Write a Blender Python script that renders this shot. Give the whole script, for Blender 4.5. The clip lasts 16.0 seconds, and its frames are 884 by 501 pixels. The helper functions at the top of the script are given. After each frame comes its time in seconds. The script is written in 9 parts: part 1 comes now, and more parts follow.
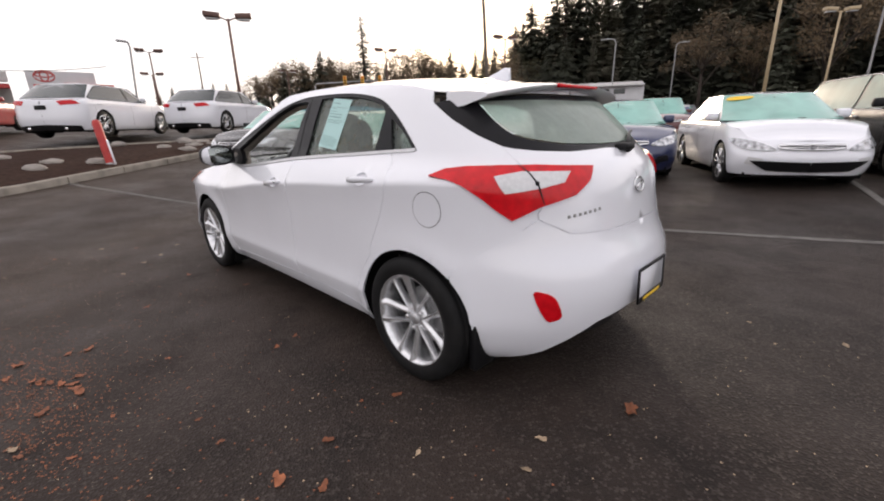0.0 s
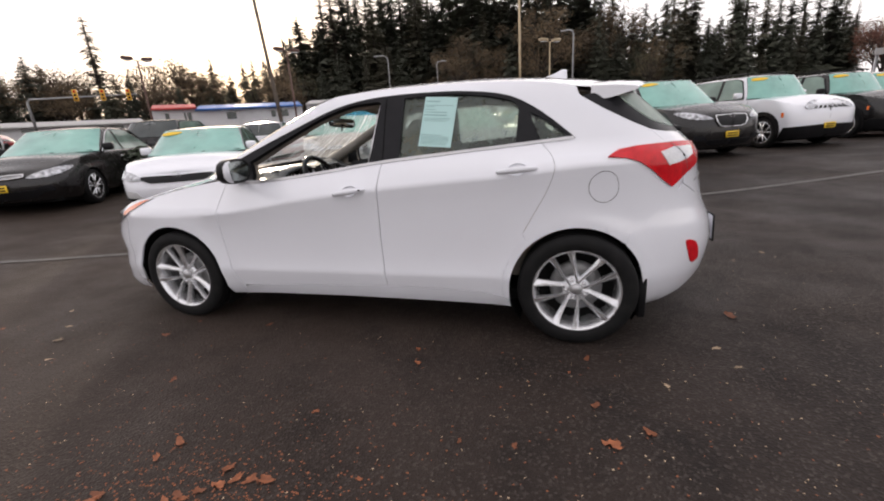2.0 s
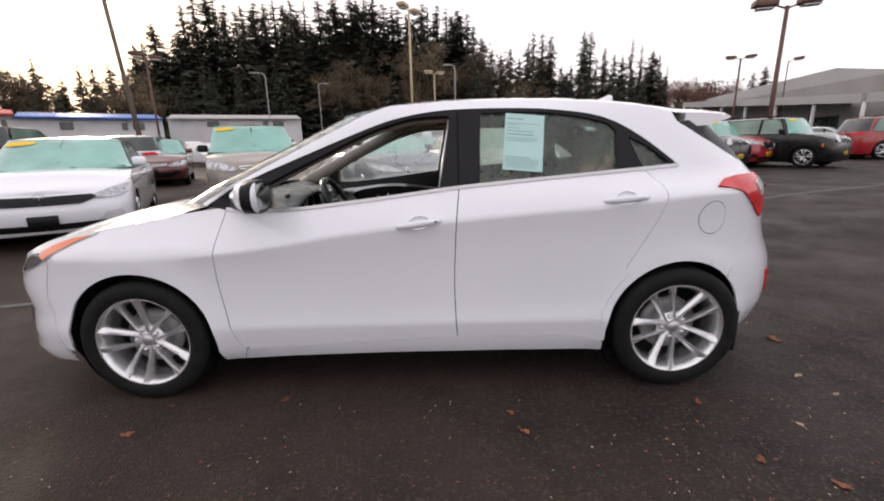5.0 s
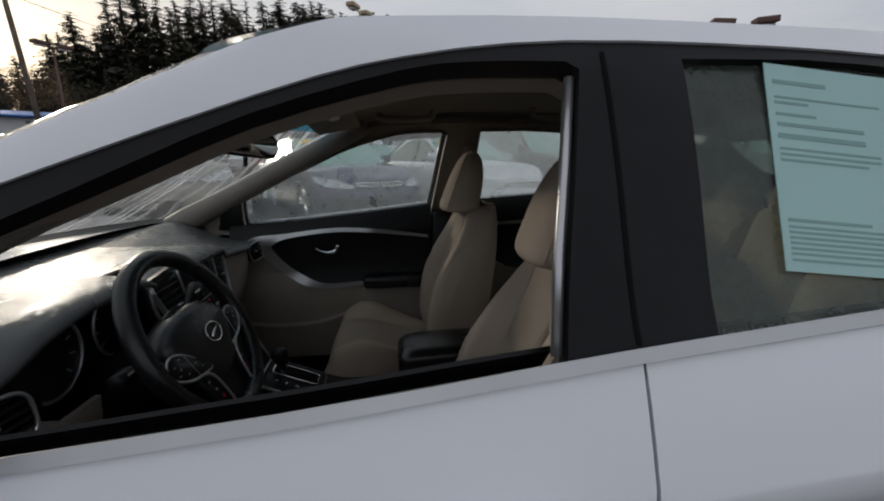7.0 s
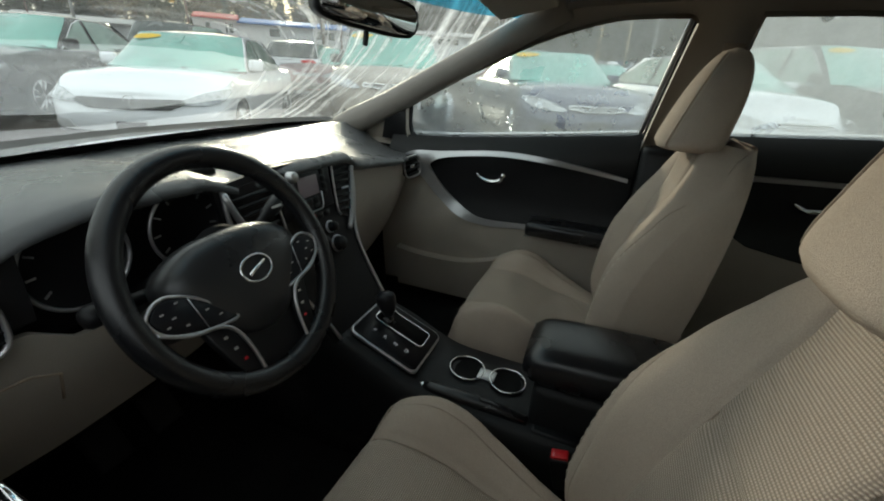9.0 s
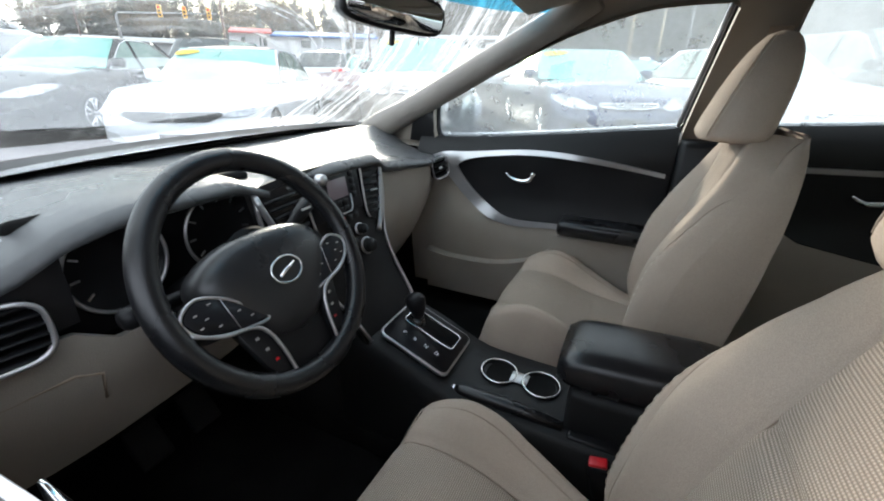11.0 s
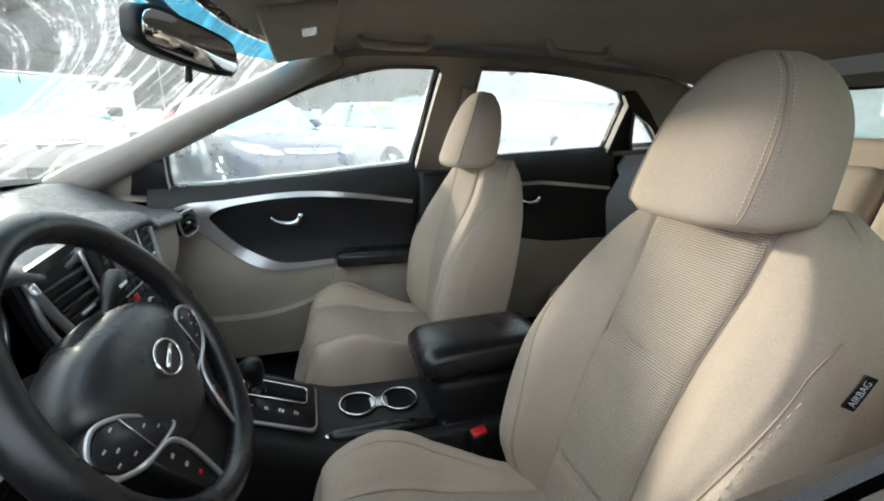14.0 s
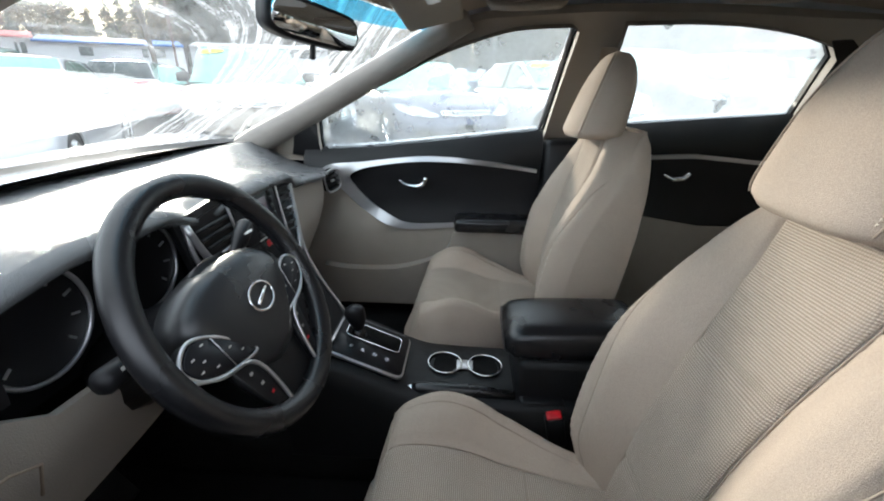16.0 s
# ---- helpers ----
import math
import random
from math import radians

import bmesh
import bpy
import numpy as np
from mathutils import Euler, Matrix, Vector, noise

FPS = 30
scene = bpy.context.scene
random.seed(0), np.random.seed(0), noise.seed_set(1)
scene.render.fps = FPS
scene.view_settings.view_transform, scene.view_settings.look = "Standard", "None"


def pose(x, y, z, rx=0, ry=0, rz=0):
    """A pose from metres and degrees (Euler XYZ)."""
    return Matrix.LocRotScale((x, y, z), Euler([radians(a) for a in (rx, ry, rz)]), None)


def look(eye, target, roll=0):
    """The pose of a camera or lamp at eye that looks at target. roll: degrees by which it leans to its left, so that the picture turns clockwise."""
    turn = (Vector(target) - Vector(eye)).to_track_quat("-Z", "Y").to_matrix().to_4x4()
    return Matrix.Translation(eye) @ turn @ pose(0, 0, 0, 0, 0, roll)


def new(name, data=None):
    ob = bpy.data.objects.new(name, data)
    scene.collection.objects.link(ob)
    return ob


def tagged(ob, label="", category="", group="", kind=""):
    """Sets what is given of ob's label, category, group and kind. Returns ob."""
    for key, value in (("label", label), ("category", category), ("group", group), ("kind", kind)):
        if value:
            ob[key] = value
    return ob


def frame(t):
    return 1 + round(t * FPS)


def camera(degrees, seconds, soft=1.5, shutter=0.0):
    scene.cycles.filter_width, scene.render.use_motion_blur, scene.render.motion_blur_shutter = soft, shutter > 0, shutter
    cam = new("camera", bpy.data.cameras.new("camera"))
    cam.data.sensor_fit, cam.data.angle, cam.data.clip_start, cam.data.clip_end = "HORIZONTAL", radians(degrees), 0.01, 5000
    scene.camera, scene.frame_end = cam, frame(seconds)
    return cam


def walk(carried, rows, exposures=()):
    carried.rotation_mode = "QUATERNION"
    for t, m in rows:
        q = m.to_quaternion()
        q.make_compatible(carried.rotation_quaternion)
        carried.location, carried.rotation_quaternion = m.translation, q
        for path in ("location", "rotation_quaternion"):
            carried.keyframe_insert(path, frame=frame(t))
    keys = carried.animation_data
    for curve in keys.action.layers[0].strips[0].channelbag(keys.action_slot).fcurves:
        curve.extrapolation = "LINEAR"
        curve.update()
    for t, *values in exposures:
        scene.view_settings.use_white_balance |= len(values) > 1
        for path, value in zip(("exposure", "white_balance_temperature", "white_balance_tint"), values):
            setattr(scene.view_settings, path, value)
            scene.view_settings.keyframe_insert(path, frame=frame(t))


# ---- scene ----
cam = camera(92.9, 16.0, 2.0)

PATH = [
    (0, (2.735, -2.074, 1.236), (1.393, -0.701, 0.645), -1.4),
    (0.5, (2.394, -2.344, 1.221), (1.251, -0.802, 0.661), -1.5),
    (1, (2.02, -2.594, 1.197), (1.1, -0.907, 0.642), -2.0),
    (1.5, (1.617, -2.795, 1.222), (0.875, -1.029, 0.644), -2.4),
    (2, (1.239, -3.064, 1.22), (0.698, -1.226, 0.647), -3.9),
    (2.5, (0.878, -3.196, 1.189), (0.543, -1.289, 0.69), -3.7),
    (3, (0.595, -3.274, 1.205), (0.426, -1.345, 0.703), -3.6),
    (3.5, (0.303, -3.38, 1.215), (0.282, -1.447, 0.704), -2.9),
    (4, (0.167, -3.369, 1.227), (0.224, -1.44, 0.703), -2.8),
    (4.2, (0.162, -3.305, 1.223), (0.162, -1.363, 0.744), -1.6),
    (6.5, (0.047, -1.531, 1.263), (0.166, 0.399, 0.751), 1.2),
    (7, (-0.023, -1.203, 1.254), (0.22, 0.731, 0.808), -0.0),
    (7.5, (-0.026, -1.028, 1.24), (0.152, 0.905, 0.758), -0.9),
    (8, (0.023, -0.889, 1.219), (-0.023, 1.022, 0.63), 1.6),
    (8.5, (0.047, -0.812, 1.2), (-0.352, 0.998, 0.449), 2.9),
    (9, (0.068, -0.78, 1.189), (-0.569, 0.942, 0.397), 3.3),
    (9.2, (0.08, -0.773, 1.186), (-0.624, 0.92, 0.388), 2.9),
    (11.3, (0.055, -0.769, 1.173), (-0.714, 0.903, 0.391), 0.8),
    (11.5, (0.015, -0.782, 1.162), (-0.542, 0.977, 0.391), 0.4),
    (12, (-0.154, -0.822, 1.154), (-0.065, 1.048, 0.45), -0.3),
    (12.5, (-0.237, -0.848, 1.153), (0.33, 0.966, 0.53), 0.6),
    (13, (-0.248, -0.855, 1.155), (0.447, 0.923, 0.56), 1.0),
    (13.5, (-0.247, -0.853, 1.156), (0.424, 0.938, 0.571), 1.2),
    (14, (-0.22, -0.848, 1.16), (0.362, 0.981, 0.596), 1.3),
    (14.5, (-0.162, -0.845, 1.17), (0.114, 1.028, 0.527), 1.2),
    (15, (-0.119, -0.85, 1.178), (-0.059, 1.02, 0.472), 1.8),
    (15.5, (-0.1, -0.859, 1.181), (-0.162, 1.003, 0.455), 1.5),
    (16, (-0.101, -0.86, 1.18), (-0.213, 0.996, 0.445), 0.4),
]
EXPOSURES = [(0.0, 0.84, 6800, 15), (2.8, 0.72, 6850, 16), (4.0, 0.86, 6850, 17), (6.4, 0.2, 6450, 14), (7.0, -0.35, 6250, 9), (7.5, -0.2, 7000, 3), (8.0, 0.35, 6800, 0), (8.5, 0.85, 6600, -2),
             (9.2, 1.05, 6350, -2), (11.4, 2.2, 5950, 7), (12.5, 2.27, 6050, 3), (14.5, 2.27, 6050, 4), (16.0, 2.28, 5950, 6)]
walk(cam, [(t, look(eye, target, roll)) for t, eye, target, roll in PATH], EXPOSURES)

# ---------- small tools ----------
from mathutils.geometry import delaunay_2d_cdt


def curve(tab):
    """A smooth function through (a, b) pairs, flat beyond its ends."""
    xs, ys = np.array([p[0] for p in tab], float), np.array([p[1] for p in tab], float)
    m = np.zeros(len(xs))
    if len(xs) > 2:
        d = np.diff(ys) / np.diff(xs)
        for i in range(1, len(xs) - 1):
            m[i] = 0 if d[i - 1] * d[i] <= 0 else 2 * d[i - 1] * d[i] / (d[i - 1] + d[i])
        m[0], m[-1] = d[0], d[-1]
    else:
        m[:] = (ys[1] - ys[0]) / (xs[1] - xs[0])
    xs, ys, m = xs.tolist(), ys.tolist(), m.tolist()

    def fn(x):
        if x <= xs[0]:
            return ys[0]
        if x >= xs[-1]:
            return ys[-1]
        i = 0
        while x > xs[i + 1]:
            i += 1
        h = xs[i + 1] - xs[i]
        t = (x - xs[i]) / h
        return ((2 * t ** 3 - 3 * t * t + 1) * ys[i] + (t ** 3 - 2 * t * t + t) * h * m[i]
                + (3 * t * t - 2 * t ** 3) * ys[i + 1] + (t ** 3 - t * t) * h * m[i + 1])
    return fn


def spl(pts, n=6, closed=False):
    """Catmull-Rom through points of any dimension."""
    P = [Vector(p) for p in pts]
    k, out = len(P), []
    for i in range(k if closed else k - 1):
        p1, p2 = P[i], P[(i + 1) % k]
        p0 = P[i - 1] if closed or i > 0 else p1 * 2 - p2
        p3 = P[(i + 2) % k] if closed or i + 2 < k else p2 * 2 - p1
        for j in range(n):
            t = j / n
            out.append(tuple(0.5 * (p1 * 2 + (p2 - p0) * t + (p0 * 2 - p1 * 5 + p2 * 4 - p3) * t * t
                                    + (p1 * 3 - p0 - p2 * 3 + p3) * t ** 3)))
    if not closed:
        out.append(tuple(P[-1]))
    return out


def dense(poly, step):
    out = []
    for i, p in enumerate(poly):
        q = poly[(i + 1) % len(poly)]
        k = max(1, int(math.hypot(q[0] - p[0], q[1] - p[1]) / step))
        out += [(p[0] + (q[0] - p[0]) * j / k, p[1] + (q[1] - p[1]) * j / k) for j in range(k)]
    return out


def inside(p, poly):
    x, y, hit = p[0], p[1], False
    for i in range(len(poly)):
        (x1, y1), (x2, y2) = poly[i - 1], poly[i]
        if (y1 > y) != (y2 > y) and x < (x2 - x1) * (y - y1) / (y2 - y1) + x1:
            hit = not hit
    return hit


def many_inside(pts, poly):
    q = np.array(poly)
    p = np.roll(q, 1, 0)
    x, y = pts[:, :1], pts[:, 1:]
    dy = np.where(np.abs(q[:, 1] - p[:, 1]) < 1e-12, 1e-12, q[:, 1] - p[:, 1])
    cross = ((p[:, 1] > y) != (q[:, 1] > y)) & (x < (q[:, 0] - p[:, 0]) * (y - p[:, 1]) / dy + p[:, 0])
    return cross.sum(1) % 2 == 1


def area2(poly):
    return sum(poly[i - 1][0] * poly[i][1] - poly[i][0] * poly[i - 1][1] for i in range(len(poly)))


def panel(outline, fn, step=0.04, off=0.0, lip=0.012, holes=(), lines=()):
    """A sheet over the outline in (u, z), bent by fn, with its rim turned inwards."""
    loops = [dense([tuple(p[:2]) for p in o], step * 0.75) for o in (outline, *holes)]
    verts, edges = [], []
    for k, lp in enumerate(loops):
        if (area2(lp) < 0) != (k > 0):
            lp.reverse()
        n0 = len(verts)
        verts += lp
        edges += [(n0 + i, n0 + (i + 1) % len(lp)) for i in range(len(lp))]
    nb = len(verts)
    us, zs = [p[0] for p in loops[0]], [p[1] for p in loops[0]]
    rim = np.array(verts)
    ga, gb = np.meshgrid(np.arange(min(us) + step / 2, max(us), step), np.arange(min(zs) + step / 2, max(zs), step), indexing="ij")
    pts = np.c_[ga.ravel(), gb.ravel()]
    if len(pts):
        keep = many_inside(pts, loops[0])
        for q in loops[1:]:
            keep &= ~many_inside(pts, q)
        pts = pts[keep]
        if len(pts):
            pts = pts[((pts[:, None, :] - rim[None]) ** 2).sum(2).min(1) > (0.45 * step) ** 2]
            ln = np.array([p for q in lines for p in q]) if lines else None
            if ln is not None:      # points along creases, so that they stay sharp
                ok = many_inside(ln, loops[0])
                for q in loops[1:]:
                    ok &= ~many_inside(ln, q)
                ln = ln[ok]
                ln = ln[((ln[:, None, :] - rim[None]) ** 2).sum(2).min(1) > (0.2 * step) ** 2]
                if len(ln):
                    pts = pts[((pts[:, None, :] - ln[None]) ** 2).sum(2).min(1) > (0.6 * step) ** 2]
                    verts += [tuple(p) for p in ln.tolist()]
            verts += [tuple(p) for p in pts.tolist()]
    v, e, f, _, _, _ = delaunay_2d_cdt([Vector(p) for p in verts], edges, [], 1, 1e-6)
    bm = bmesh.new()
    h = 0.004

    def place(u, z, o):
        p = Vector(fn(u, z))
        if o:
            nrm = (Vector(fn(u + h, z)) - Vector(fn(u - h, z))).cross(Vector(fn(u, z + h)) - Vector(fn(u, z - h)))
            if nrm.length > 1e-9:
                p += nrm.normalized() * o
        return p
    bv = [bm.verts.new(place(p[0], p[1], off)) for p in v]
    for face in f:
        c = sum((v[i] for i in face), Vector((0, 0))) / len(face)
        if len(set(face)) > 2 and not any(inside(c, h) for h in loops[1:]):
            try:
                bm.faces.new([bv[i] for i in face])
            except ValueError:
                pass
    if lip:
        for k, lp in enumerate(loops):
            top = [bm.verts.new(place(p[0], p[1], off)) for p in lp]
            low = [bm.verts.new(place(p[0], p[1], off - lip)) for p in lp]
            for i in range(len(lp)):
                j = (i + 1) % len(lp)
                bm.faces.new((top[j], top[i], low[i], low[j]))
    return bm


def mirrored(bm, join=False, only=False):
    """Adds the other half across y = 0 (or keeps that half alone)."""
    if join:      # no turned-in rim along the middle
        bmesh.ops.delete(bm, geom=[f for f in bm.faces if all(abs(v.co.y) < 0.004 for v in f.verts)], context="FACES")
    geo = bmesh.ops.duplicate(bm, geom=bm.verts[:] + bm.edges[:] + bm.faces[:])["geom"] if not only else bm.verts[:] + bm.faces[:]
    for g in geo:
        if isinstance(g, bmesh.types.BMVert):
            g.co.y = -g.co.y
    bmesh.ops.reverse_faces(bm, faces=[g for g in geo if isinstance(g, bmesh.types.BMFace)])
    if join:
        bmesh.ops.remove_doubles(bm, verts=[v for v in bm.verts if abs(v.co.y) < 0.004], dist=0.004)
    return bm


def mesh_of(bm, name, smooth=True):
    me = bpy.data.meshes.new(name)
    bm.to_mesh(me)
    bm.free()
    if smooth:
        me.polygons.foreach_set("use_smooth", [True] * len(me.polygons))
    return me


def part(name, bm, material, parent, label="", smooth=True, sharp=None, m=None):
    me = mesh_of(bm, name, smooth) if isinstance(bm, bmesh.types.BMesh) else bm
    if sharp is not None:
        me.set_sharp_from_angle(angle=radians(sharp))
    if not me.materials:
        me.materials.append(material)
    ob = new(name, me)
    ob.parent = parent
    if m is not None:
        ob.matrix_basis = m
    if label:
        ob["label"] = label
    return ob


def thing(name, label, category, m=None, group="", kind=""):
    ob = new(name)
    ob.empty_display_size = 0.2
    if m is not None:
        ob.matrix_basis = m
    return tagged(ob, label, category, group, kind)


def rbox(lo, hi, r=0.01, seg=2):
    """A box with rounded edges from corner to corner."""
    bm = bmesh.new()
    bmesh.ops.create_cube(bm, size=1)
    lo, hi = Vector(lo), Vector(hi)
    for v in bm.verts:
        v.co = Vector(((lo[i] + hi[i]) / 2 + v.co[i] * (hi[i] - lo[i])) for i in range(3))
    if r:
        bmesh.ops.bevel(bm, geom=bm.edges[:], offset=r, segments=seg, profile=0.5, affect="EDGES")
    return bm


def join(*bms):
    out = bms[0]
    for b in bms[1:]:
        me = bpy.data.meshes.new("t")
        b.to_mesh(me)
        out.from_mesh(me)
        b.free()
        bpy.data.meshes.remove(me)
    return out


def moved(bm, m):
    bm.transform(m)
    return bm


def grid(rows, cap=False, loop=False):
    """A skin over rows of points; loop closes each row, cap fills the first and the last."""
    bm = bmesh.new()
    vs = [[bm.verts.new(p) for p in r] for r in rows]
    n = len(rows[0])
    for a, b in zip(vs, vs[1:]):
        for i in range(n if loop else n - 1):
            j = (i + 1) % n
            bm.faces.new((a[i], a[j], b[j], b[i]))
    if cap:
        bm.faces.new(list(reversed(vs[0])))
        bm.faces.new(vs[-1])
    bmesh.ops.remove_doubles(bm, verts=bm.verts[:], dist=1e-5)
    return bm


def tube(path, r, seg=8, cap=True):
    """A round bar along a path; r a number or one for each point."""
    P = [Vector(p) for p in path]
    rows, side = [], None
    for i, p in enumerate(P):
        d = (P[min(i + 1, len(P) - 1)] - P[max(i - 1, 0)]).normalized()
        if side is None:
            side = d.orthogonal().normalized()
        side = (side - d * side.dot(d)).normalized()
        up = d.cross(side)
        rr = r[i] if isinstance(r, (list, tuple)) else r
        rows.append([p + (side * math.cos(a) + up * math.sin(a)) * rr for a in [2 * math.pi * k / seg for k in range(seg)]])
    return grid(rows, cap, True)


def lathe(profile, seg=32, axis="y", closed=False):
    """Turns (r, h) pairs round an axis."""
    rows = []
    for k in range(seg + 1):
        a = 2 * math.pi * k / seg
        c, s = math.cos(a), math.sin(a)
        rows.append([(r * c, h, r * s) if axis == "y" else (r * c, r * s, h) if axis == "z" else (h, r * c, r * s) for r, h in profile])
    bm = grid(rows, loop=closed)
    bmesh.ops.remove_doubles(bm, verts=bm.verts[:], dist=1e-5)
    bmesh.ops.recalc_face_normals(bm, faces=bm.faces[:])
    return bm


def prism(poly, depth, m=None, bevel=0.0, seg=2):
    """A flat outline (x, y) thickened along z and set by m."""
    if area2(poly) < 0:
        poly = poly[::-1]
    bm = bmesh.new()
    lo = [bm.verts.new((p[0], p[1], 0)) for p in poly]
    hi = [bm.verts.new((p[0], p[1], depth)) for p in poly]
    bm.faces.new(lo[::-1])
    top = bm.faces.new(hi)
    for i in range(len(poly)):
        j = (i + 1) % len(poly)
        bm.faces.new((lo[i], lo[j], hi[j], hi[i]))
    if bevel:
        bmesh.ops.bevel(bm, geom=top.edges[:], offset=bevel, segments=seg, profile=0.5, affect="EDGES")
    if m is not None:
        bm.transform(m)
    return bm


def arc(cx, cz, r, a0, a1, n=14):
    return [(cx + r * math.cos(radians(a0 + (a1 - a0) * i / n)), cz + r * math.sin(radians(a0 + (a1 - a0) * i / n))) for i in range(n + 1)]


def text_mesh(body, size, depth=0.0):
    cu = bpy.data.curves.new("lettering", "FONT")
    cu.body, cu.size, cu.extrude, cu.align_x, cu.align_y = body, size, depth, "CENTER", "CENTER"
    ob = new("lettering", cu)
    me = bpy.data.meshes.new_from_object(ob.evaluated_get(bpy.context.evaluated_depsgraph_get()))
    bpy.data.objects.remove(ob)
    bpy.data.curves.remove(cu)
    return me


class Body:
    """The skin of a car as a function of u (along the side, round the corners to nose and tail) and z."""

    def __init__(self, wide, tail, nose, tail_len, nose_len, nt=2.5, nn=2.3, taper=None, swell=None):
        self.wide, self.tail, self.nose = curve(wide), curve(tail), curve(nose)
        self.tl, self.nl = curve(tail_len), curve(nose_len)
        self.ct, self.cn = self.corner(nt), self.corner(nn)
        self.taper = curve(taper) if taper else (lambda x: 1.0)
        self.swell = swell

    def corner(self, n, k=60):
        a = np.sin(np.linspace(0, math.pi / 2, 400)) ** (2 / n)
        b = np.cos(np.linspace(0, math.pi / 2, 400)) ** (2 / n)
        s = np.r_[0, np.cumsum(np.hypot(np.diff(a), np.diff(b)))]
        t = np.linspace(0, 1, k + 1) * s[-1]
        return np.interp(t, s, a).tolist(), np.interp(t, s, b).tolist(), float(s[-1])

    def look_up(self, c, s):
        s = min(max(s, 0.0), 1.0) * (len(c[0]) - 1)
        i = min(int(s), len(c[0]) - 2)
        f = s - i
        return c[0][i] * (1 - f) + c[0][i + 1] * f, c[1][i] * (1 - f) + c[1][i + 1] * f

    def ends(self, z):
        """u of the nose's and the tail's middle."""
        w = self.wide(z)
        return (self.nose(z) + self.nl(z) - self.cn[2] * (self.nl(z) + w) / 2, self.tail(z) - self.tl(z) + self.ct[2] * (self.tl(z) + w) / 2)

    def __call__(self, u, z):
        w, xt, xn, lt, ln = self.wide(z), self.tail(z), self.nose(z), self.tl(z), self.nl(z)
        x, b = u, 1.0
        if u > xt - lt:
            a, b = self.look_up(self.ct, (u - xt + lt) / (self.ct[2] * (lt + w) / 2))
            x = xt - lt + lt * a
        elif u < xn + ln:
            a, b = self.look_up(self.cn, (xn + ln - u) / (self.cn[2] * (ln + w) / 2))
            x = xn + ln - ln * a
        w = w * self.taper(x)
        if self.swell:
            w += self.swell(x, z)
        return (x, -w * b, z)


def cap_over(edge, crown, n=8, power=2.2):
    """A top skin between an edge line and its mirror image; crown(x) is the height along the middle."""
    rows = []
    for x, y, z in edge:
        zc = crown(x)
        row = []
        for k in range(2 * n + 1):
            s = -1 + k / n
            s = math.copysign(1 - (1 - abs(s)) ** 1.3, s)
            row.append((x, s * abs(y), z + (zc - z) * (1 - abs(s) ** power)))
        rows.append(row)
    bm = grid(rows)
    bmesh.ops.recalc_face_normals(bm, faces=bm.faces[:])
    if sum(f.normal.z for f in bm.faces) < 0:
        bmesh.ops.reverse_faces(bm, faces=bm.faces[:])
    return bm

# ---------- sky and sun ----------
SUN_AZ, SUN_EL = 128.3, 11.2          # degrees from +x towards +y; above the horizon
world = bpy.data.worlds.new("sky")
scene.world = world
world.use_nodes = True
wn, wl = world.node_tree.nodes, world.node_tree.links
wn.clear()
w_out, w_bg = wn.new("ShaderNodeOutputWorld"), wn.new("ShaderNodeBackground")
w_sky = wn.new("ShaderNodeTexSky")
w_sky.sky_type, w_sky.sun_disc = "NISHITA", False
w_sky.sun_elevation, w_sky.sun_rotation = radians(SUN_EL), radians(90 - SUN_AZ)
w_sky.air_density, w_sky.dust_density, w_sky.ozone_density = 1.0, 2.5, 1.0
w_co = wn.new("ShaderNodeTexCoord")
w_map = wn.new("ShaderNodeMapping")
w_map.inputs["Scale"].default_value = (1.0, 1.0, 3.5)
w_cl = wn.new("ShaderNodeTexNoise")
w_cl.inputs["Scale"].default_value, w_cl.inputs["Detail"].default_value, w_cl.inputs["Roughness"].default_value = 1.6, 6, 0.55
w_rp = wn.new("ShaderNodeValToRGB")
w_rp.color_ramp.elements[0].position, w_rp.color_ramp.elements[0].color = 0.30, (6.3, 6.5, 7.2, 1)
w_rp.color_ramp.elements[1].position, w_rp.color_ramp.elements[1].color = 0.72, (9.6, 9.3, 9.2, 1)
w_mix = wn.new("ShaderNodeMix")
w_mix.data_type = "RGBA"
w_mix.inputs[0].default_value = 0.8   # thin cloud over most of the sky
wl.new(w_co.outputs["Generated"], w_map.inputs["Vector"])
wl.new(w_map.outputs[0], w_cl.inputs["Vector"])
wl.new(w_cl.outputs[0], w_rp.inputs[0])
wl.new(w_sky.outputs[0], w_mix.inputs[6])
wl.new(w_rp.outputs[0], w_mix.inputs[7])
wl.new(w_mix.outputs[2], w_bg.inputs[0])
wl.new(w_bg.outputs[0], w_out.inputs[0])
w_bg.inputs[1].default_value = 0.10

sun = new("sun", bpy.data.lights.new("sun", "SUN"))
sun.data.energy, sun.data.angle, sun.data.color = 1.15, radians(4.0), (1.0, 0.88, 0.72)
sun_dir = Vector((math.cos(radians(SUN_AZ)) * math.cos(radians(SUN_EL)), math.sin(radians(SUN_AZ)) * math.cos(radians(SUN_EL)), math.sin(radians(SUN_EL))))
sun.matrix_basis = look(sun_dir * 60, (0, 0, 0))


# ---------- materials ----------
def nodes_of(name):
    m = bpy.data.materials.new(name)
    m.use_nodes = True
    n, l = m.node_tree.nodes, m.node_tree.links
    return m, n, l, n["Principled BSDF"]


